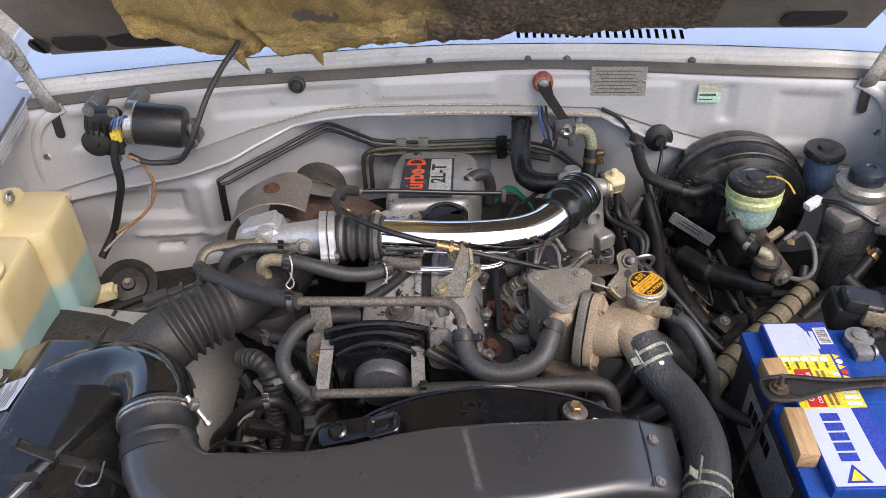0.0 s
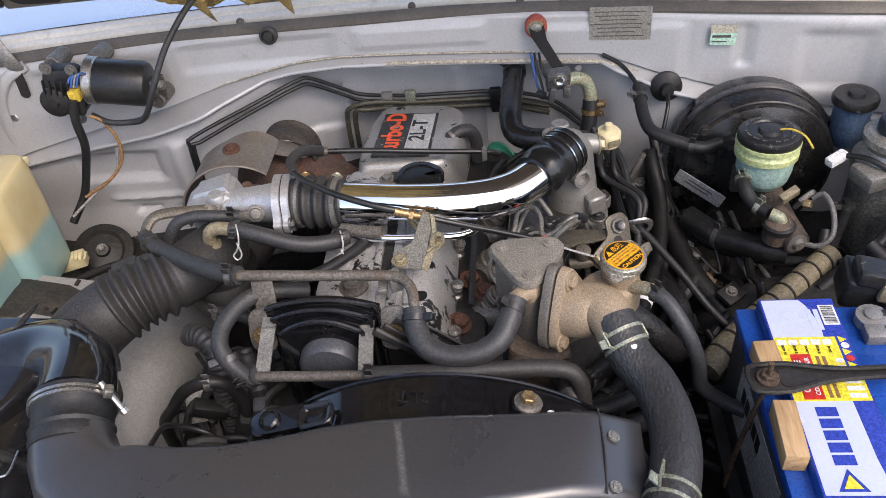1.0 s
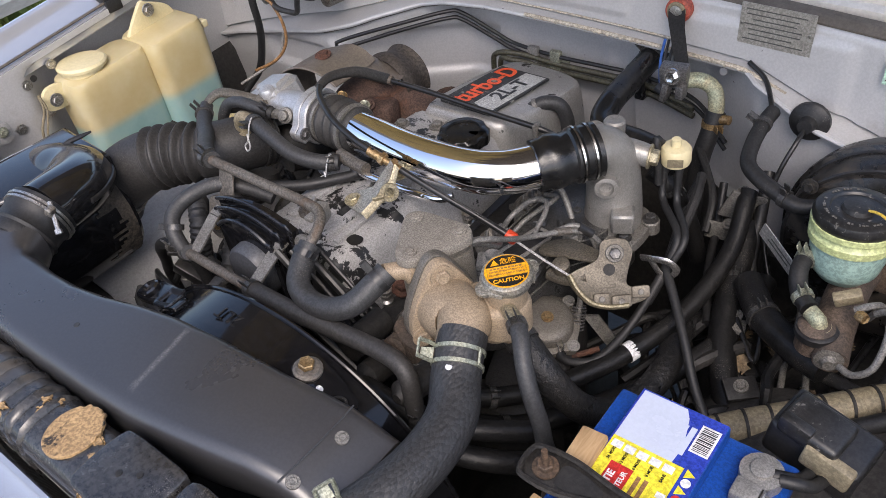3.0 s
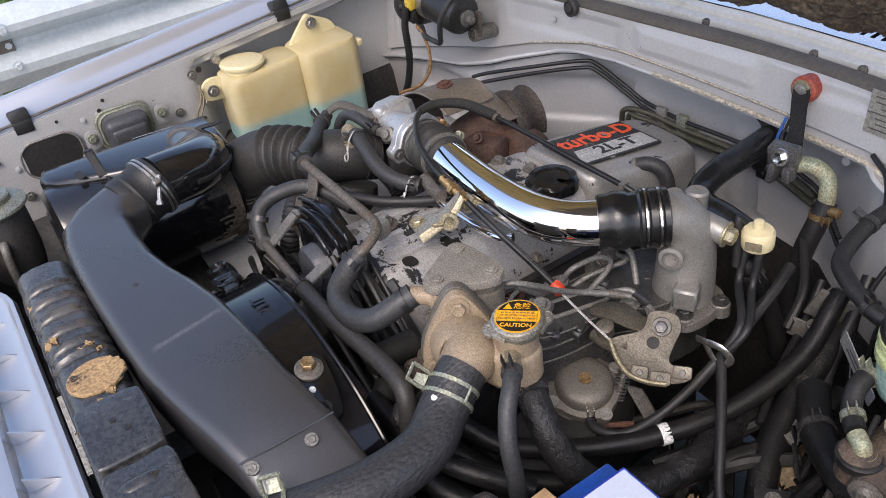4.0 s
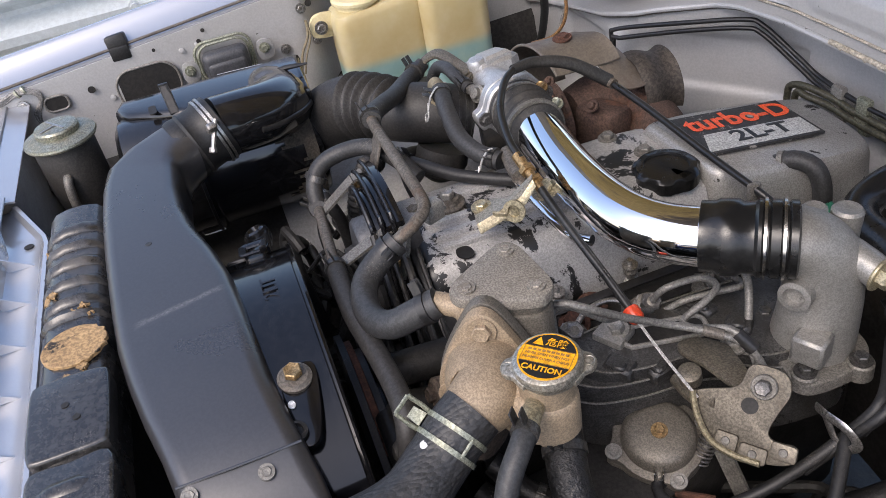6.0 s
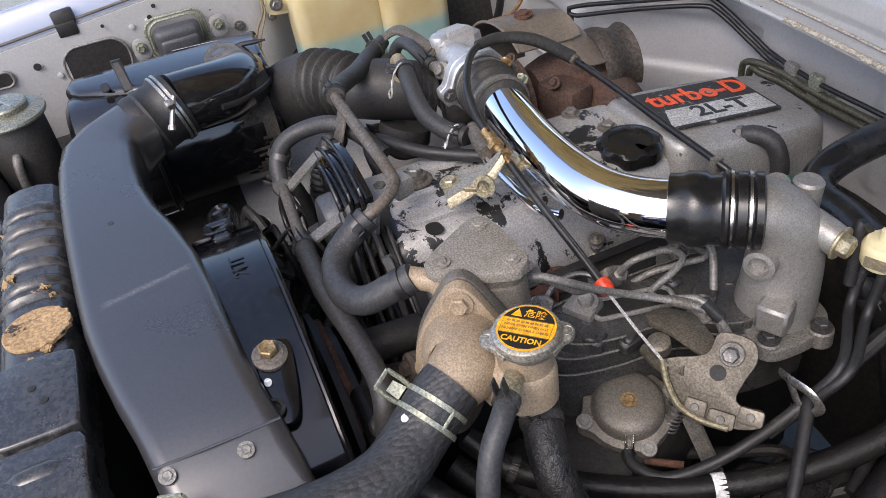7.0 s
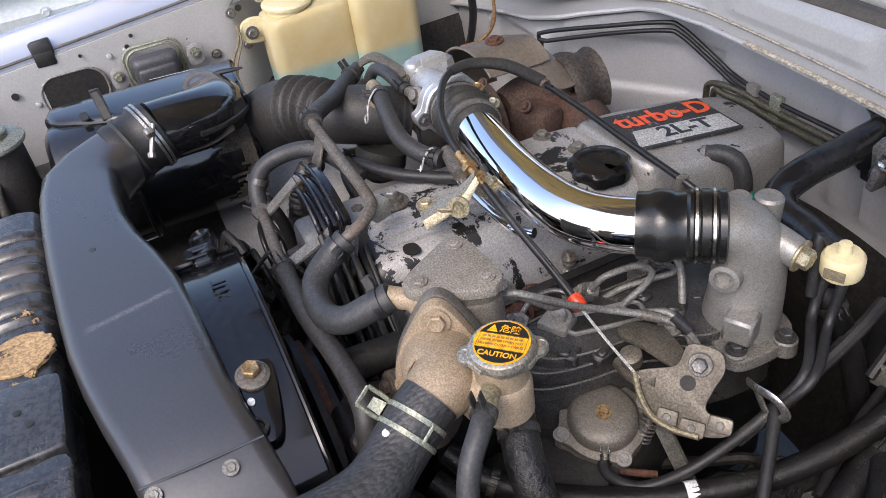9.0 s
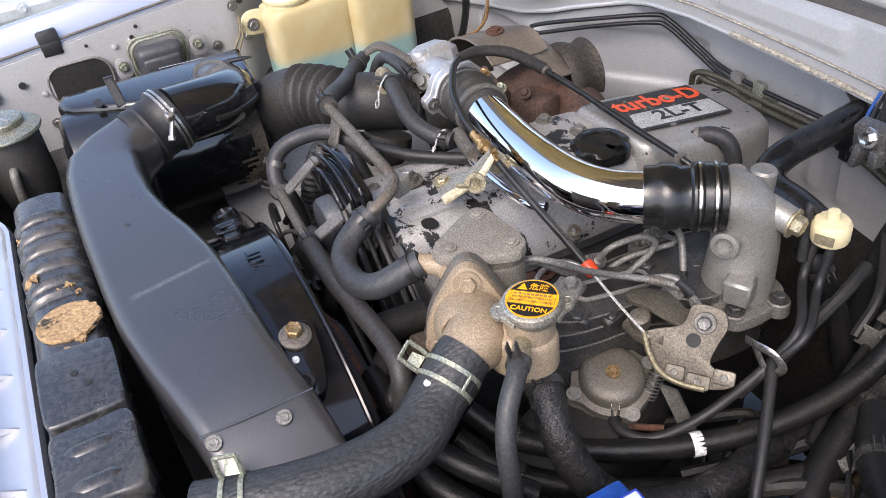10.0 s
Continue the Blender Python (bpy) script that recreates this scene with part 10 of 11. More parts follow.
    clamp_band(bm, (0.314, 0.995, 0.888), (0.35, 0.9, 0.05), 0.0128, 0.012, 0.0004)
    solo("white_band", bm, "white", "white printed band around a black hose", "hose marking", (0.314, 0.995, 0.88))
    r = thing("return_spring", "small coiled steel return spring under the throttle lever", "spring", (0.229, 1.013, 0.90))
    bm = B()
    c, ax = V((0.232, 1.010, 0.918)), V((0.15, -0.55, -0.8)).normalized()
    _, uu, ww = axes(ax)
    tube(bm, [c + ax * (0.034 * i / 80) + (uu * math.cos(i * 0.62) + ww * math.sin(i * 0.62)) * 0.009 for i in range(81)], 0.0012, 6, 0.004)
    part("coil", bm, "steel_grey", r)
    bm = B()
    tube(bm, [c - ax * 0.03, c + ax * 0.036], 0.0045, 8)
    part("rod", bm, "cast_grey", r)
    st = thing("pump_stay", "flat dusty steel stay beside the injection pump", "bracket", (0.25, 1.02, 0.86))
    bm = B()
    sheet(bm, [(0.238, 1.008, 0.905), (0.256, 1.018, 0.905), (0.300, 1.030, 0.835), (0.282, 1.020, 0.835)], 0.004)
    part("strap", bm, "cast_grey", st)
    bm = B()
    tube(bm, [(0.205, 0.905, 0.872), (0.24, 0.945, 0.876), (0.275, 0.985, 0.880)], 0.004, 8)
    part("rod", bm, "rust_bright", st)
    lf = thing("dry_leaves", "dry brown leaves caught among the hoses low in the bay", "leaves", (0.42, 1.06, 0.80), "stuff")
    rng = random.Random(91)
    bm = B()
    for k in range(9):
        c = V((rng.uniform(0.37, 0.56), rng.uniform(0.92, 1.20), rng.uniform(0.80, 0.86)))
        m = pose(*c, rng.uniform(-40, 40), rng.uniform(-40, 40), rng.uniform(0, 360))
        z = rng.uniform(0.012, 0.024)
        o = [(z * (0.75 + 0.35 * math.cos(9 * a) * (1 if i % 2 else 0.6)) * math.cos(a), z * 0.7 * (0.8 + 0.3 * math.sin(7 * a)) * math.sin(a)) for i, a in enumerate(math.tau * j / 26 for j in range(26))]
        slab(bm, o, 0.0008, m, 0)
    part("leaf", bm, "leaf_dry", lf)
    w = thing("loom", "tangle of dark wiring and brackets low in the bay", "wiring", (0.36, 0.95, 0.8))
    rng = random.Random(21)
    for i in range(16):
        a = V((rng.uniform(0.30, 0.40), rng.uniform(0.78, 1.2), rng.uniform(0.76, 0.86)))
        b = a + V((rng.uniform(0.05, 0.16), rng.uniform(-0.2, 0.2), rng.uniform(-0.06, 0.05)))
        cc = b + V((rng.uniform(-0.05, 0.12), rng.uniform(-0.15, 0.15), rng.uniform(-0.05, 0.03)))
        bm = B()
        tube(bm, [a, a.lerp(b, 0.5) + V((0, 0, rng.uniform(-0.03, 0.04))), b, cc], rng.uniform(0.003, 0.008), 8, 0.012)
        part("wire_run", bm, rng.choice(("rubber_dark", "grimy", "cable_black", "rubber_dark")), w)
    for i in range(5):
        bm = B()
        p = V((rng.uniform(0.33, 0.5), rng.uniform(0.88, 1.12), rng.uniform(0.78, 0.85)))
        box(bm, p, (rng.uniform(0.02, 0.05), rng.uniform(0.02, 0.06), rng.uniform(0.01, 0.03)), 0.003, (rng.uniform(-30, 30), rng.uniform(-30, 30), rng.uniform(0, 90)))
        part("clip_plate", bm, rng.choice(("cast_grey", "grimy", "grimy")), w)
    # left side clutter below the intake hose
    l = thing("left_loom", "dark hoses and brackets between shroud and apron", "wiring", (-0.25, 0.75, 0.85))
    for i in range(16):
        a = V((rng.uniform(-0.34, -0.20), rng.uniform(0.68, 0.9), rng.uniform(0.80, 0.95)))
        b = a + V((rng.uniform(-0.08, 0.10), rng.uniform(-0.08, 0.10), rng.uniform(-0.08, 0.05)))
        cc = b + V((rng.uniform(-0.08, 0.08), rng.uniform(-0.08, 0.08), rng.uniform(-0.1, 0.02)))
        bm = B()
        tube(bm, [a, a.lerp(b, 0.5) + V((0, 0, rng.uniform(-0.02, 0.04))), b, cc], rng.uniform(0.004, 0.012), 8, 0.012)
        part("wire_run", bm, rng.choice(("rubber", "grimy", "cable_black", "rubber_dusty")), l)
    bm = B()
    lathe(bm, (-0.19, 0.78, 0.86), (0.0, -1, 0.2), [(0.05, -0.08), (0.055, 0), (0.05, 0.02), (0.03, 0.03)], 26)
    box(bm, (-0.24, 0.80, 0.87), (0.08, 0.10, 0.09), 0.012, (0, 20, 10))
    part("pump_body", bm, "grimy", l)
    bm = B()
    tube(bm, [(-0.255, 0.84, 0.965), (-0.245, 0.82, 0.955), (-0.235, 0.80, 0.93), (-0.24, 0.79, 0.89), (-0.25, 0.78, 0.85)], 0.013, 14, 0.003, (1, 1), (0.0, 0.6, 8, 0.0012))
    part("corrugated_hose", bm, "hose_grey", l)
    bm = B()
    lathe(bm, (-0.30, 0.935, 1.005), (0.1, -0.4, -1), [(0.036, 0), (0.038, 0.02), (0.030, 0.04), (0.012, 0.05)], 22)
    part("resonator", bm, "rubber_dusty", l)
    pz = thing("wire_plug", "cream plastic plug on grey wires beside the washer tank", "connector", (-0.68, 1.16, 0.85))
    bm = B()
    box(bm, (-0.675, 1.150, 0.868), (0.050, 0.026, 0.026), 0.004, (0, -8, 15))
    for k in range(4):
        box(bm, (-0.668 + 0.008 * k, 1.146, 0.883), (0.004, 0.022, 0.004), 0.001, (0, -8, 15))
    part("shell", bm, "cream_plastic", pz)
    bm = B()
    tube(bm, [(-0.70, 1.14, 0.865), (-0.73, 1.08, 0.85), (-0.68, 1.02, 0.85), (-0.66, 1.06, 0.86)], 0.003, 8)
    part("wire", bm, "grey_wire", pz)
    bm = B()
    tube(bm, [(-0.735, 0.845, 1.078), (-0.734, 0.842, 1.05), (-0.736, 0.825, 1.02), (-0.735, 0.815, 0.985)], 0.0022, 7)
    tube(bm, [(-0.732, 0.845, 1.078), (-0.730, 0.846, 1.05), (-0.731, 0.830, 1.015), (-0.730, 0.82, 0.985)], 0.0018, 7)
    solo("earth_wire", bm, "conduit_tan", "pale earth wire screwed to the apron", "wire", (-0.735, 0.83, 1.0))


def tangle(owner, rng, count, lo, hi, reach, radii, mats, name="wire_run"):
    """Loose runs of cable between two corners of space."""
    for _ in range(count):
        a = V([rng.uniform(lo[i], hi[i]) for i in range(3)])
        b = a + V((rng.uniform(-reach, reach), rng.uniform(-reach, reach), rng.uniform(-0.05, 0.05)))
        c = b + V((rng.uniform(-reach, reach), rng.uniform(-reach, reach), rng.uniform(-0.06, 0.03)))
        bm = B()
        tube(bm, [a, a.lerp(b, 0.5) + V((0, 0, rng.uniform(-0.02, 0.05))), b, b.lerp(c, 0.5) + V((0, 0, rng.uniform(-0.03, 0.02))), c], rng.uniform(*radii), 8, 0.010)
        part(name, bm, rng.choice(mats), owner)


def build_clutter():
    rng = random.Random(77)
    h = thing("horn", "round dark horn on the shelf behind the washer tank", "horn", (-0.63, 1.18, 0.80))
    bm = B()
    lathe(bm, (-0.655, 1.215, 0.832), (0.25, -0.5, 0.8), [(0.02, -0.03), (0.050, -0.02), (0.056, -0.004), (0.054, 0.004), (0.040, 0.010), (0.034, 0.004), (0.014, 0.008), (0.012, 0.016), (0.004, 0.017)], 32)
    part("horn_body", bm, "grimy", h)
    hexbolt(h, (-0.652, 1.209, 0.845), (0.25, -0.5, 0.8), 0.006, 0.006, "cast_grey")
    bm = B()
    box(bm, (-0.66, 1.24, 0.83), (0.03, 0.05, 0.012), 0.002, (20, 0, 10))
    part("horn_bracket", bm, "cast_grey", h)
    w = thing("harness", "taped black wiring harness lying on the dark shelf", "wiring", (-0.55, 1.12, 0.84))
    for pts, r, m in (([(-0.70, 1.05, 0.84), (-0.62, 1.10, 0.855), (-0.54, 1.13, 0.865), (-0.47, 1.16, 0.875), (-0.40, 1.18, 0.88), (-0.33, 1.17, 0.87)], 0.012, "rubber_dusty"),
                      ([(-0.68, 1.12, 0.84), (-0.60, 1.14, 0.862), (-0.53, 1.15, 0.872), (-0.46, 1.19, 0.875), (-0.38, 1.22, 0.86)], 0.007, "rubber"),
                      ([(-0.66, 1.02, 0.86), (-0.60, 1.04, 0.88), (-0.56, 1.02, 0.885), (-0.53, 0.99, 0.875), (-0.55, 0.96, 0.86)], 0.0026, "brown_wire"),
                      ([(-0.67, 1.00, 0.86), (-0.61, 1.02, 0.882), (-0.57, 1.045, 0.884), (-0.54, 1.02, 0.88)], 0.0024, "conduit_tan"),
                      ([(-0.47, 1.24, 0.90), (-0.42, 1.20, 0.92), (-0.37, 1.14, 0.93), (-0.33, 1.08, 0.92)], 0.006, "rubber"),
                      ([(-0.60, 0.98, 0.86), (-0.54, 0.96, 0.885), (-0.50, 0.93, 0.89), (-0.46, 0.92, 0.88)], 0.008, "rubber")):
        bm = B()
        tube(bm, pts, r, 10)
        part("wire_run", bm, m, w)
    for p, sz, rz in (((-0.565, 1.125, 0.872), (0.045, 0.022, 0.022), 25), ((-0.53, 1.138, 0.876), (0.03, 0.018, 0.018), 25), ((-0.48, 1.155, 0.884), (0.028, 0.016, 0.016), 20)):
        bm = B()
        box(bm, p, sz, 0.003, (0, -6, rz))
        part("connector", bm, "grey_plastic", w)
    tangle(w, rng, 14, (-0.66, 0.96, 0.80), (-0.42, 1.18, 0.86), 0.10, (0.002, 0.006), ("rubber", "grimy", "cable_black", "grey_wire"))
    d = thing("debris", "dark leaves and grit lying on the wheel arch shelf", "debris", (-0.55, 1.0, 0.84), "stuff")
    bm = B()
    for _ in range(36):
        p = V((rng.uniform(-0.70, -0.60), rng.uniform(0.82, 1.05), 0.0))
        p.z = 0.888 + 0.034 * math.exp(-((p.y - 0.94) / 0.16) ** 2) - (0.08 if p.y > 1.06 else 0)
        box(bm, p, (rng.uniform(0.004, 0.016), rng.uniform(0.003, 0.009), 0.003), 0, (rng.uniform(-25, 25), rng.uniform(-25, 25), rng.uniform(0, 180)))
    part("grit", bm, "grimy", d)
    # brackets, unions and lines below the brake booster and beside the battery
    u = thing("pipe_cluster", "oily steel pipes and brackets below the brake booster", "pipes", (0.42, 1.12, 0.86))
    for pts, r, m in (([(0.36, 1.30, 0.99), (0.37, 1.26, 0.95), (0.385, 1.20, 0.90), (0.43, 1.14, 0.88), (0.50, 1.09, 0.885), (0.57, 1.06, 0.90)], 0.0085, "rubber"),
                      ([(0.30, 1.30, 0.95), (0.315, 1.25, 0.91), (0.335, 1.18, 0.89), (0.37, 1.10, 0.875)], 0.006, "black_satin"),
                      ([(0.46, 1.19, 0.90), (0.47, 1.15, 0.885), (0.475, 1.10, 0.88), (0.49, 1.04, 0.87)], 0.0042, "cast_grey"),
                      ([(0.48, 1.19, 0.90), (0.49, 1.15, 0.885), (0.50, 1.10, 0.88), (0.52, 1.04, 0.87)], 0.0042, "cast_grey"),
                      ([(0.60, 1.10, 0.93), (0.59, 1.06, 0.90), (0.60, 1.00, 0.88), (0.63, 0.94, 0.88)], 0.010, "rubber"),
                      ([(0.63, 1.02, 0.97), (0.66, 0.98, 0.95), (0.68, 0.94, 0.93), (0.69, 0.88, 0.93)], 0.012, "rubber")):
        bm = B()
        tube(bm, pts, r, 12)
        part("pipe", bm, m, u)
    for p, sz, rt, m in (((0.345, 1.255, 0.955), (0.05, 0.006, 0.05), (10, 20, 30), "cast_grey"), ((0.335, 1.24, 0.915), (0.06, 0.004, 0.03), (0, 10, 20), "cast_grey"), ((0.40, 1.12, 0.885), (0.03, 0.05, 0.008), (0, 20, 15), "cast_grey"),
                         ((0.45, 1.02, 0.875), (0.04, 0.03, 0.01), (15, 0, 40), "grimy"), ((0.64, 1.03, 0.90), (0.05, 0.06, 0.03), (0, 0, 20), "grimy")):
        bm = B()
        box(bm, p, sz, 0.002, rt)
        part("bracket", bm, m, u)
        hexbolt(u, V(p) + V((0, 0, sz[2] / 2)), (0, -0.3, 1), 0.006, 0.005, "cast_grey")
    tangle(u, rng, 26, (0.30, 0.84, 0.80), (0.62, 1.20, 0.87), 0.12, (0.003, 0.009), ("rubber_dark", "grimy", "cable_black", "rubber_dark"))
    # small hoses and stays round the timing cover and intake
    g = thing("front_hoses", "small dusty hoses and stays beside the timing cover", "hoses", (-0.26, 0.84, 0.98))
    for pts, r, m in (([(-0.345, 0.93, 0.98), (-0.31, 0.885, 1.005), (-0.27, 0.87, 1.01), (-0.24, 0.865, 1.00), (-0.20, 0.875, 0.95), (-0.18, 0.88, 0.90)], 0.009, "rubber_dusty"),
                      ([(-0.379, 0.78, 0.80), (-0.375, 0.775, 0.885), (-0.345, 0.765, 0.935), (-0.312, 0.752, 0.985), (-0.283, 0.750, 1.005), (-0.258, 0.756, 1.000), (-0.246, 0.765, 0.965), (-0.245, 0.77, 0.88), (-0.25, 0.775, 0.80)], 0.0085, "rubber"),
                      ([(-0.36, 0.72, 0.80), (-0.345, 0.715, 0.87), (-0.31, 0.70, 0.925), (-0.27, 0.69, 0.935), (-0.235, 0.69, 0.91), (-0.22, 0.70, 0.82)], 0.010, "rubber"),
                      ([(-0.30, 0.80, 0.80), (-0.315, 0.79, 0.89), (-0.30, 0.785, 0.945), (-0.27, 0.79, 0.955), (-0.25, 0.80, 0.92), (-0.24, 0.81, 0.82)], 0.006, "hose_grey"),
                      ([(-0.40, 0.76, 0.86), (-0.36, 0.75, 0.915), (-0.33, 0.74, 0.93), (-0.29, 0.735, 0.92), (-0.26, 0.74, 0.86)], 0.004, "cable_black"),
                      ([(-0.33, 0.73, 0.80), (-0.30, 0.72, 0.90), (-0.265, 0.715, 0.935), (-0.225, 0.72, 0.925), (-0.20, 0.73, 0.86)], 0.0045, "rubber")):
        bm = B()
        tube(bm, pts, r, 12)
        part("hose_run", bm, m, g)
    bm = B()
    tube(bm, [(-0.325, 0.84, 1.000), (-0.300, 0.825, 1.012), (-0.280, 0.808, 1.005), (-0.275, 0.795, 0.975), (-0.280, 0.79, 0.93), (-0.285, 0.79, 0.85)], 0.0145, 16, 0.0022, (1, 1), (0.0, 0.95, 26, 0.0011))
    part("corrugated_hose", bm, "hose_grey", g, "ribbed grey corrugated hose")
    for p, sz, rt, m in (((-0.298, 0.772, 0.925), (0.050, 0.020, 0.022), (10, 35, 20), "black_satin"), ((-0.222, 0.768, 0.915), (0.026, 0.030, 0.042), (8, 0, 10), "black_satin"), ((-0.223, 0.766, 0.940), (0.018, 0.022, 0.010), (8, 0, 10), "grey_plastic"),
                         ((-0.320, 0.782, 0.918), (0.030, 0.004, 0.050), (-20, 10, 20), "tag_metal"), ((-0.198, 0.775, 0.895), (0.05, 0.03, 0.006), (20, 10, 0), "zinc_pale"), ((-0.235, 0.80, 0.895), (0.05, 0.05, 0.008), (5, 10, 25), "cast_rusty")):
        bm = B()
        box(bm, p, sz, 0.003, rt)
        part("connector" if m != "zinc_pale" else "bracket", bm, m, g)
    for p, ax, r in (((-0.29, 0.872, 1.008), (0.9, -0.3, 0.1), 0.0095), ((-0.272, 0.752, 1.004), (0.9, 0.1, 0), 0.009), ((-0.330, 0.708, 0.90), (0.4, -0.2, 0.8), 0.0105)):
        spring_clip(g, p, ax, r, (0, -0.4, 1), "steel")
    tangle(g, rng, 14, (-0.36, 0.68, 0.84), (-0.18, 0.86, 0.93), 0.08, (0.003, 0.010), ("rubber", "grimy", "rubber_dusty", "hose_grey"))
    # thin vacuum lines and clips behind the charge pipe
    q = thing("thin_lines", "thin dark lines and clips behind the charge pipe", "lines", (0.05, 1.2, 1.0))
    for pts, r, m in (([(0.05, 1.08, 1.0), (0.08, 1.12, 1.03), (0.10, 1.17, 1.03), (0.11, 1.22, 1.0)], 0.004, "rubber"), ([(0.10, 1.20, 1.0), (0.15, 1.24, 1.01), (0.19, 1.27, 1.0), (0.22, 1.30, 0.96)], 0.004, "cable_black"),
                      ([(0.29, 1.24, 1.0), (0.30, 1.20, 0.99), (0.305, 1.15, 0.97), (0.31, 1.10, 0.95)], 0.007, "rubber"), ([(0.28, 1.26, 0.98), (0.285, 1.20, 0.96), (0.30, 1.12, 0.93)], 0.006, "hose_grey"),
                      ([(0.245, 1.33, 0.98), (0.27, 1.30, 0.97), (0.30, 1.26, 0.95), (0.31, 1.22, 0.92)], 0.006, "rubber")):
        bm = B()
        tube(bm, pts, r, 9)
        part("line", bm, m, q)


# ---- battery corner ----
def build_battery():
    b = thing("battery", "blue and white car battery with printed labels", "battery", (0.4795, 0.69, 0.86))
    bm = B()
    box(bm, (0.4795, 0.691, 0.945), (0.168, 0.270, 0.170), 0.006)
    part("case", bm, "grey_plastic", b, "grey battery case")
    bm = B()
    box(bm, (0.4795, 0.691, 1.030), (0.176, 0.278, 0.020), 0.004)
    box(bm, (0.4590, 0.691, 1.046), (0.088, 0.274, 0.022), 0.003)
    box(bm, (0.535, 0.720, 1.040), (0.060, 0.060, 0.010), 0.003)
    part("lid", bm, "blue_plastic", b, "bright blue lid")
    z = 1.0574
    top = lambda pts, mat, nm, lab="", dz=0.0: part(nm, slab(B(), pts, 0.0004, pose(0, 0, z + dz), 0), mat, b, lab)
    lab_pt = top([(0.4165, 0.556), (0.5015, 0.556), (0.5015, 0.826), (0.4165, 0.826)], "blue_print", "top_label", "printed blue, white and yellow label")

    def onlabel(pts, mat, nm, dz):
        return part(nm, slab(B(), pts, 0.0003, pose(0, 0, z + dz), 0), mat, lab_pt)
    onlabel([(0.4185, 0.764), (0.475, 0.764), (0.4765, 0.785), (0.468, 0.815), (0.462, 0.8245), (0.4185, 0.8245)], "white_print", "white_field", 0.0003)
    onlabel([(0.4185, 0.558), (0.484, 0.558), (0.480, 0.60), (0.478, 0.70), (0.4185, 0.70)], "white_print", "white_field", 0.0003)
    onlabel([(0.4185, 0.672), (0.4995, 0.672), (0.4995, 0.7065), (0.4185, 0.7065)], "yellow_print", "yellow_field", 0.0006)
    onlabel([(0.4185, 0.7065), (0.4870, 0.7065), (0.4870, 0.764), (0.4185, 0.764)], "yellow_print", "yellow_field", 0.0006)
    onlabel([(0.430, 0.674), (0.452, 0.674), (0.452, 0.738), (0.430, 0.738)], "red_print", "red_field", 0.0009)
    tm = lambda x, y: basis((x, y, z + 0.0012), (0, 1, 0), (-1, 0, 0))
    writing("word", "GARANTIE", 0.0095, tm(0.436, 0.706), "white", lab_pt, "", 0.0001, "CENTER", 0.0003)
    writing("word", "CONSTRUCTEUR", 0.0068, tm(0.4465, 0.706), "white", lab_pt, "", 0.0001, "CENTER", 0.0002)
    for i in range(2):
        onlabel([(0.457 + 0.007 * i, 0.676), (0.461 + 0.007 * i, 0.676), (0.461 + 0.007 * i, 0.735), (0.457 + 0.007 * i, 0.735)], "brown_wire", "print_bar", 0.0009)
    for i in range(5):
        onlabel([(0.421 + 0.0125 * i, 0.752), (0.431 + 0.0125 * i, 0.752), (0.431 + 0.0125 * i, 0.760), (0.421 + 0.0125 * i, 0.760)], "white", "tick_box", 0.0009)
    for i, wd in enumerate(("36 MOIS", "12 MOIS", "6 MOIS", "8 MOIS", "SANS")):
        writing("word", wd, 0.0040, tm(0.426 + 0.0125 * i, 0.7445), "ink", lab_pt, "", 0.0001, "CENTER", 0.0001)
    for i in range(6):
        onlabel([(0.478, 0.676 + 0.0098 * i), (0.496 if i < 3 else 0.486, 0.676 + 0.0098 * i), (0.496 if i < 3 else 0.486, 0.682 + 0.0098 * i), (0.478, 0.682 + 0.0098 * i)], "white", "tick_box", 0.0009)
    # maker's lettering as plain bars
    for i, (y0, y1) in enumerate(((0.592, 0.604), (0.607, 0.619), (0.622, 0.634), (0.637, 0.649), (0.652, 0.664))):
        onlabel([(0.437, y0), (0.459, y0), (0.459, y1), (0.437, y1)], "blue_print", "maker_mark", 0.0006)
    onlabel([(0.432, 0.562), (0.462, 0.562), (0.447, 0.588)], "blue_print", "maker_sign", 0.0006)
    onlabel([(0.438, 0.565), (0.456, 0.565), (0.447, 0.581)], "yellow_print", "maker_sign", 0.0009)
    for i in range(2):
        onlabel([(0.466 + 0.008 * i, 0.775), (0.4715 + 0.008 * i, 0.775), (0.4715 + 0.008 * i, 0.808), (0.466 + 0.008 * i, 0.808)], "white_print", "name_bar", 0.0006)
    onlabel([(0.4815, 0.783), (0.4995, 0.783), (0.4995, 0.815), (0.4815, 0.815)], "white", "barcode_field", 0.0006)
    rng = random.Random(4)
    y = 0.785
    while y < 0.813:
        w = rng.choice((0.0006, 0.0010, 0.0015))
        onlabel([(0.4835, y), (0.4975, y), (0.4975, y + w), (0.4835, y + w)], "ink", "barcode_line", 0.0009)
        y += w + rng.choice((0.0008, 0.0012))
    for i in range(3):
        onlabel([(0.490, 0.765 - 0.019 * i), (0.499, 0.760 - 0.019 * i), (0.490, 0.755 - 0.019 * i)], "yellow_print", "hazard_sign", 0.0006)
        bm = lathe(B(), (0.4945, 0.7505 - 0.019 * i, z + 0.0006), (0, 0, 1), [(0.0045, 0), (0.0045, 0.0003), (0.001, 0.0003)], 16)
        part("hazard_disc", bm, ("white", "red_print", "white")[i], lab_pt)
    bm = slab(B(), [(-0.09, -0.05), (0.085, -0.05), (0.085, 0.045), (-0.09, 0.045)], 0.0008, basis((0.395, 0.680, 0.955), (0, -1, 0), (0, 0, 1)), 0)
    sl = part("side_label", bm, "side_print", b, "grey printed side label")
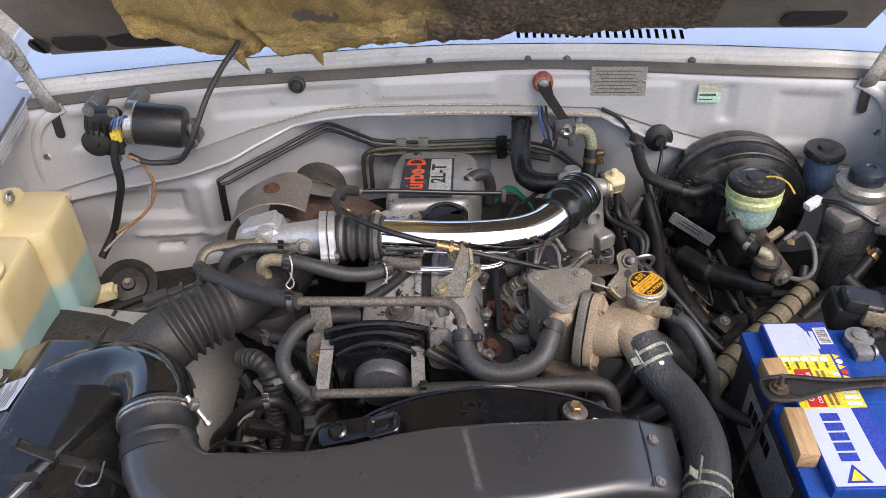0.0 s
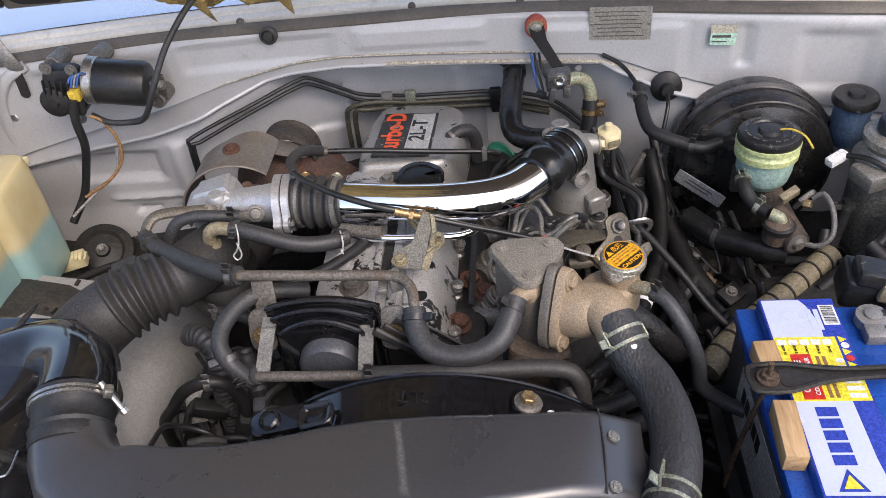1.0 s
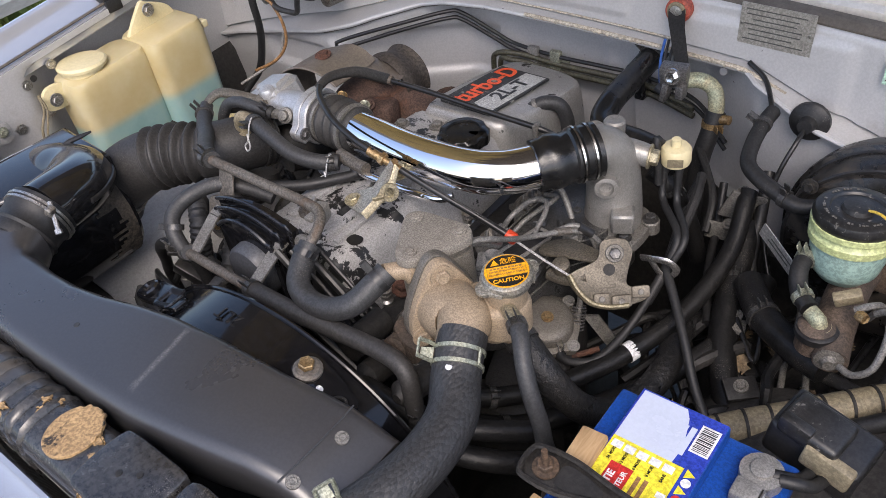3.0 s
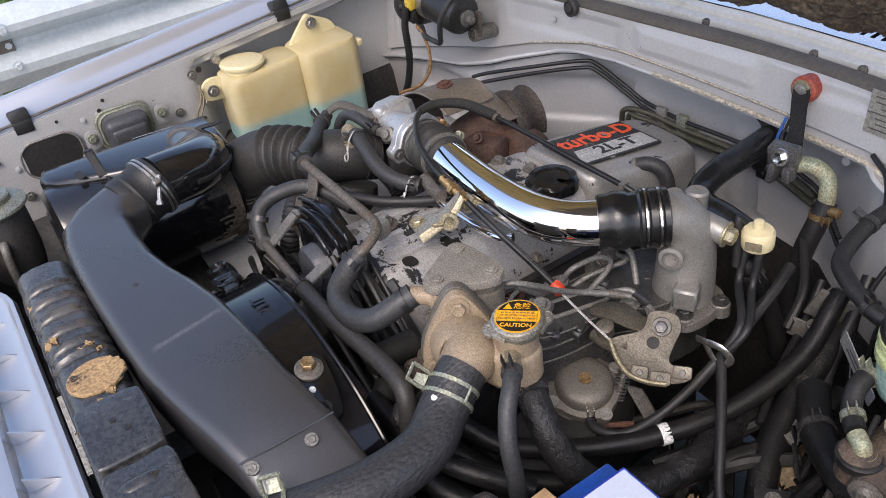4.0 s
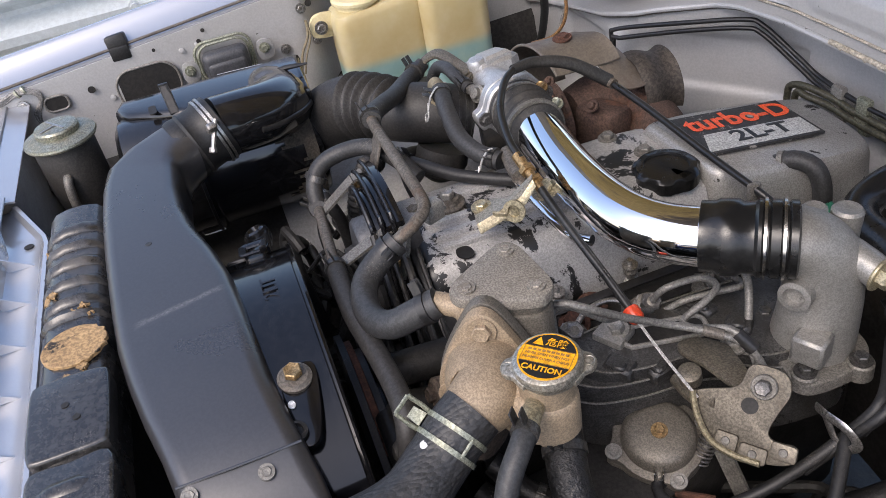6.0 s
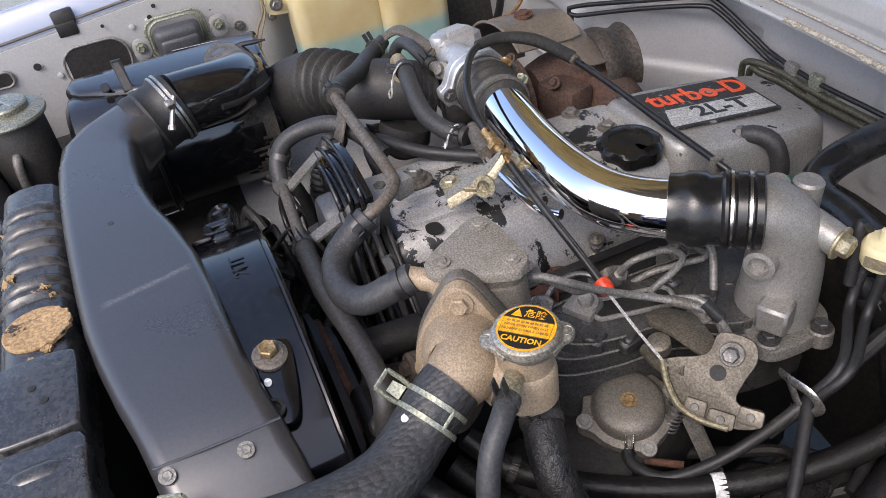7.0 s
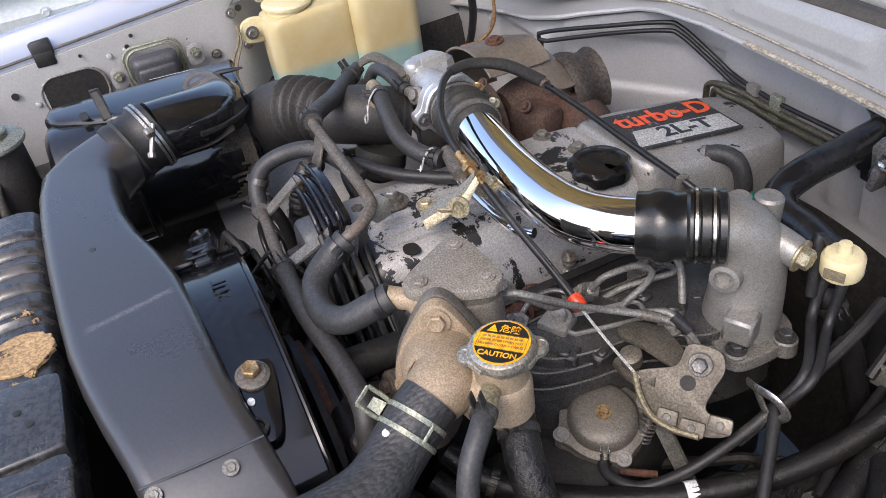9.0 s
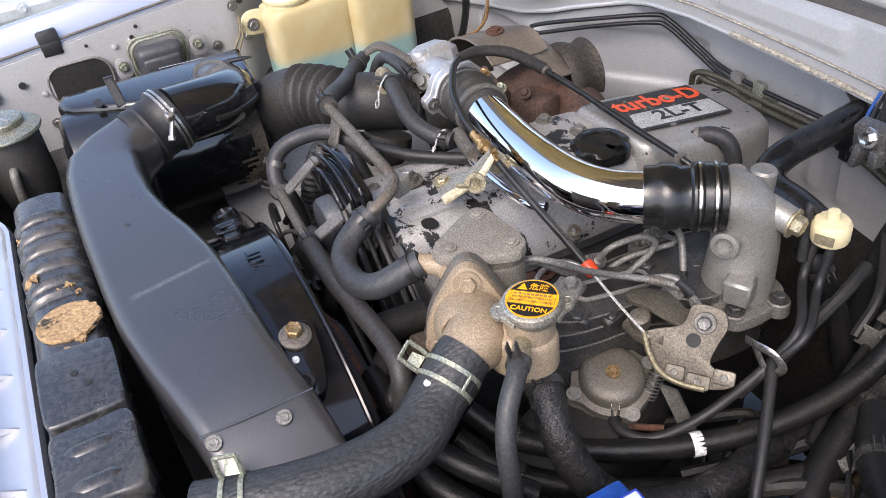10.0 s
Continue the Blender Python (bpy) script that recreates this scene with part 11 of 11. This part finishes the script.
    for i in range(5):
        bm = slab(B(), [(-0.072 + 0.017 * i, 0.005), (-0.059 + 0.017 * i, 0.005), (-0.059 + 0.017 * i, 0.028), (-0.072 + 0.017 * i, 0.028)], 0.0004, basis((0.3944, 0.680, 0.955), (0, -1, 0), (0, 0, 1)), 0)
        part("maker_mark", bm, "ink", sl)
    for x, y in ((0.542, 0.80), (0.542, 0.585)):
        bm = B()
        lathe(bm, (x, y, 1.036), (0, 0, 1), [(0.012, 0), (0.010, 0.022), (0.006, 0.023)], 18)
        part("terminal_post", bm, "cast_alu", b)
        bm = B()
        lathe(bm, (x, y, 1.040), (0, 0, 1), [(0.012, 0), (0.019, 0.001), (0.019, 0.014), (0.011, 0.015)], 18)
        box(bm, (x - 0.004, y - 0.024, 1.047), (0.024, 0.022, 0.016), 0.003)
        part("terminal_clamp", bm, "cast_alu", b)
        hexbolt(b, (x + 0.010, y - 0.024, 1.047), (1, 0, 0), 0.007, 0.006, "steel")
    w = B()
    box(w, (0.4055, 0.735, 1.052), (0.026, 0.040, 0.025), 0.002, (0, 0, 3))
    solo("wood_block", w, "pine", "short sawn pine block wedged under the battery clamp", "wood block", (0.4055, 0.735, 1.04))
    w = B()
    box(w, (0.4030, 0.632, 1.054), (0.024, 0.072, 0.026), 0.002, (0, 0, -3))
    solo("wood_block", w, "pine", "long sawn pine block wedged beside the battery label", "wood block", (0.403, 0.62, 1.04))
    k = thing("battery_clamp", "rusty steel battery hold-down bar with a threaded rod", "battery clamp", (0.45, 0.69, 1.06))
    bm = B()
    km = basis((0.392, 0.690, 1.074), (1, 0.05, 0.0), (-0.05, 1, 0))
    o = smooth_outline([(-0.020, -0.010), (-0.012, -0.018), (0.02, -0.019), (0.06, -0.009), (0.10, -0.006), (0.21, -0.005), (0.215, 0.006), (0.10, 0.006), (0.06, 0.010), (0.02, 0.018), (-0.012, 0.017), (-0.020, 0.009)], 4)
    slab(bm, o, 0.003, km, 0.001)
    tube(bm, [km @ V((a, b, 0.003)) for a, b in o + o[:1]], 0.0028, 6, 0.02)
    bar = part("bar", bm, "clamp_dark", k)
    bm = B()
    slab(bm, smooth_outline([(0.014, -0.010), (0.03, -0.011), (0.052, -0.004), (0.052, 0.004), (0.03, 0.011), (0.014, 0.010)], 4), 0.0008, km @ Matrix.Translation((0, 0, 0.0008)), 0)
    part("hollow", bm, "void_shade", bar)
    bm = B()
    tube(bm, [(0.392, 0.690, 1.100), (0.392, 0.690, 1.060), (0.378, 0.688, 0.95), (0.374, 0.687, 0.87)], 0.0030, 10)
    part("rod", bm, "rod_rust", k)
    hexbolt(k, (0.392, 0.690, 1.0755), (0, 0, 1), 0.0080, 0.008, "rod_rust", True, "nut")
    t = B()
    box(t, (0.48, 0.69, 0.852), (0.20, 0.30, 0.014), 0.003)
    box(t, (0.48, 0.69, 0.72), (0.10, 0.12, 0.26), 0.003)
    solo("battery_tray", t, "grimy", "dirty steel battery tray", "battery tray", (0.48, 0.69, 0.6))
    f = thing("fuse_link_box", "black plastic fusible link box with a clear-grey lid", "fuse box", (0.57, 0.86, 1.0))
    bm = B()
    box(bm, (0.572, 0.868, 1.035), (0.085, 0.055, 0.045), 0.006, (0, 8, -10), 3)
    part("base", bm, "black_satin", f)
    bm = B()
    box(bm, (0.566, 0.860, 1.064), (0.056, 0.044, 0.020), 0.006, (0, 8, -10), 3)
    box(bm, (0.552, 0.846, 1.070), (0.030, 0.012, 0.018), 0.003, (0, 8, -10))
    part("lid", bm, "cap_black", f)
    bm = B()
    box(bm, (0.585, 0.836, 1.050), (0.045, 0.012, 0.026), 0.003, (0, 8, -10))
    part("window", bm, "conduit_tan", f)
    for dx in (0.0, 0.012):
        bm = B()
        tube(bm, [(0.575 + dx, 0.835, 1.035), (0.570 + dx, 0.818, 1.040), (0.560 + dx, 0.806, 1.050), (0.545 + dx, 0.80, 1.052)], 0.006, 10)
        part("lead", bm, "rubber", f)


build_hoses()
build_heater_valve()
build_wiper_motor()
build_brakes()
build_right_side()
build_clutter()
build_battery()
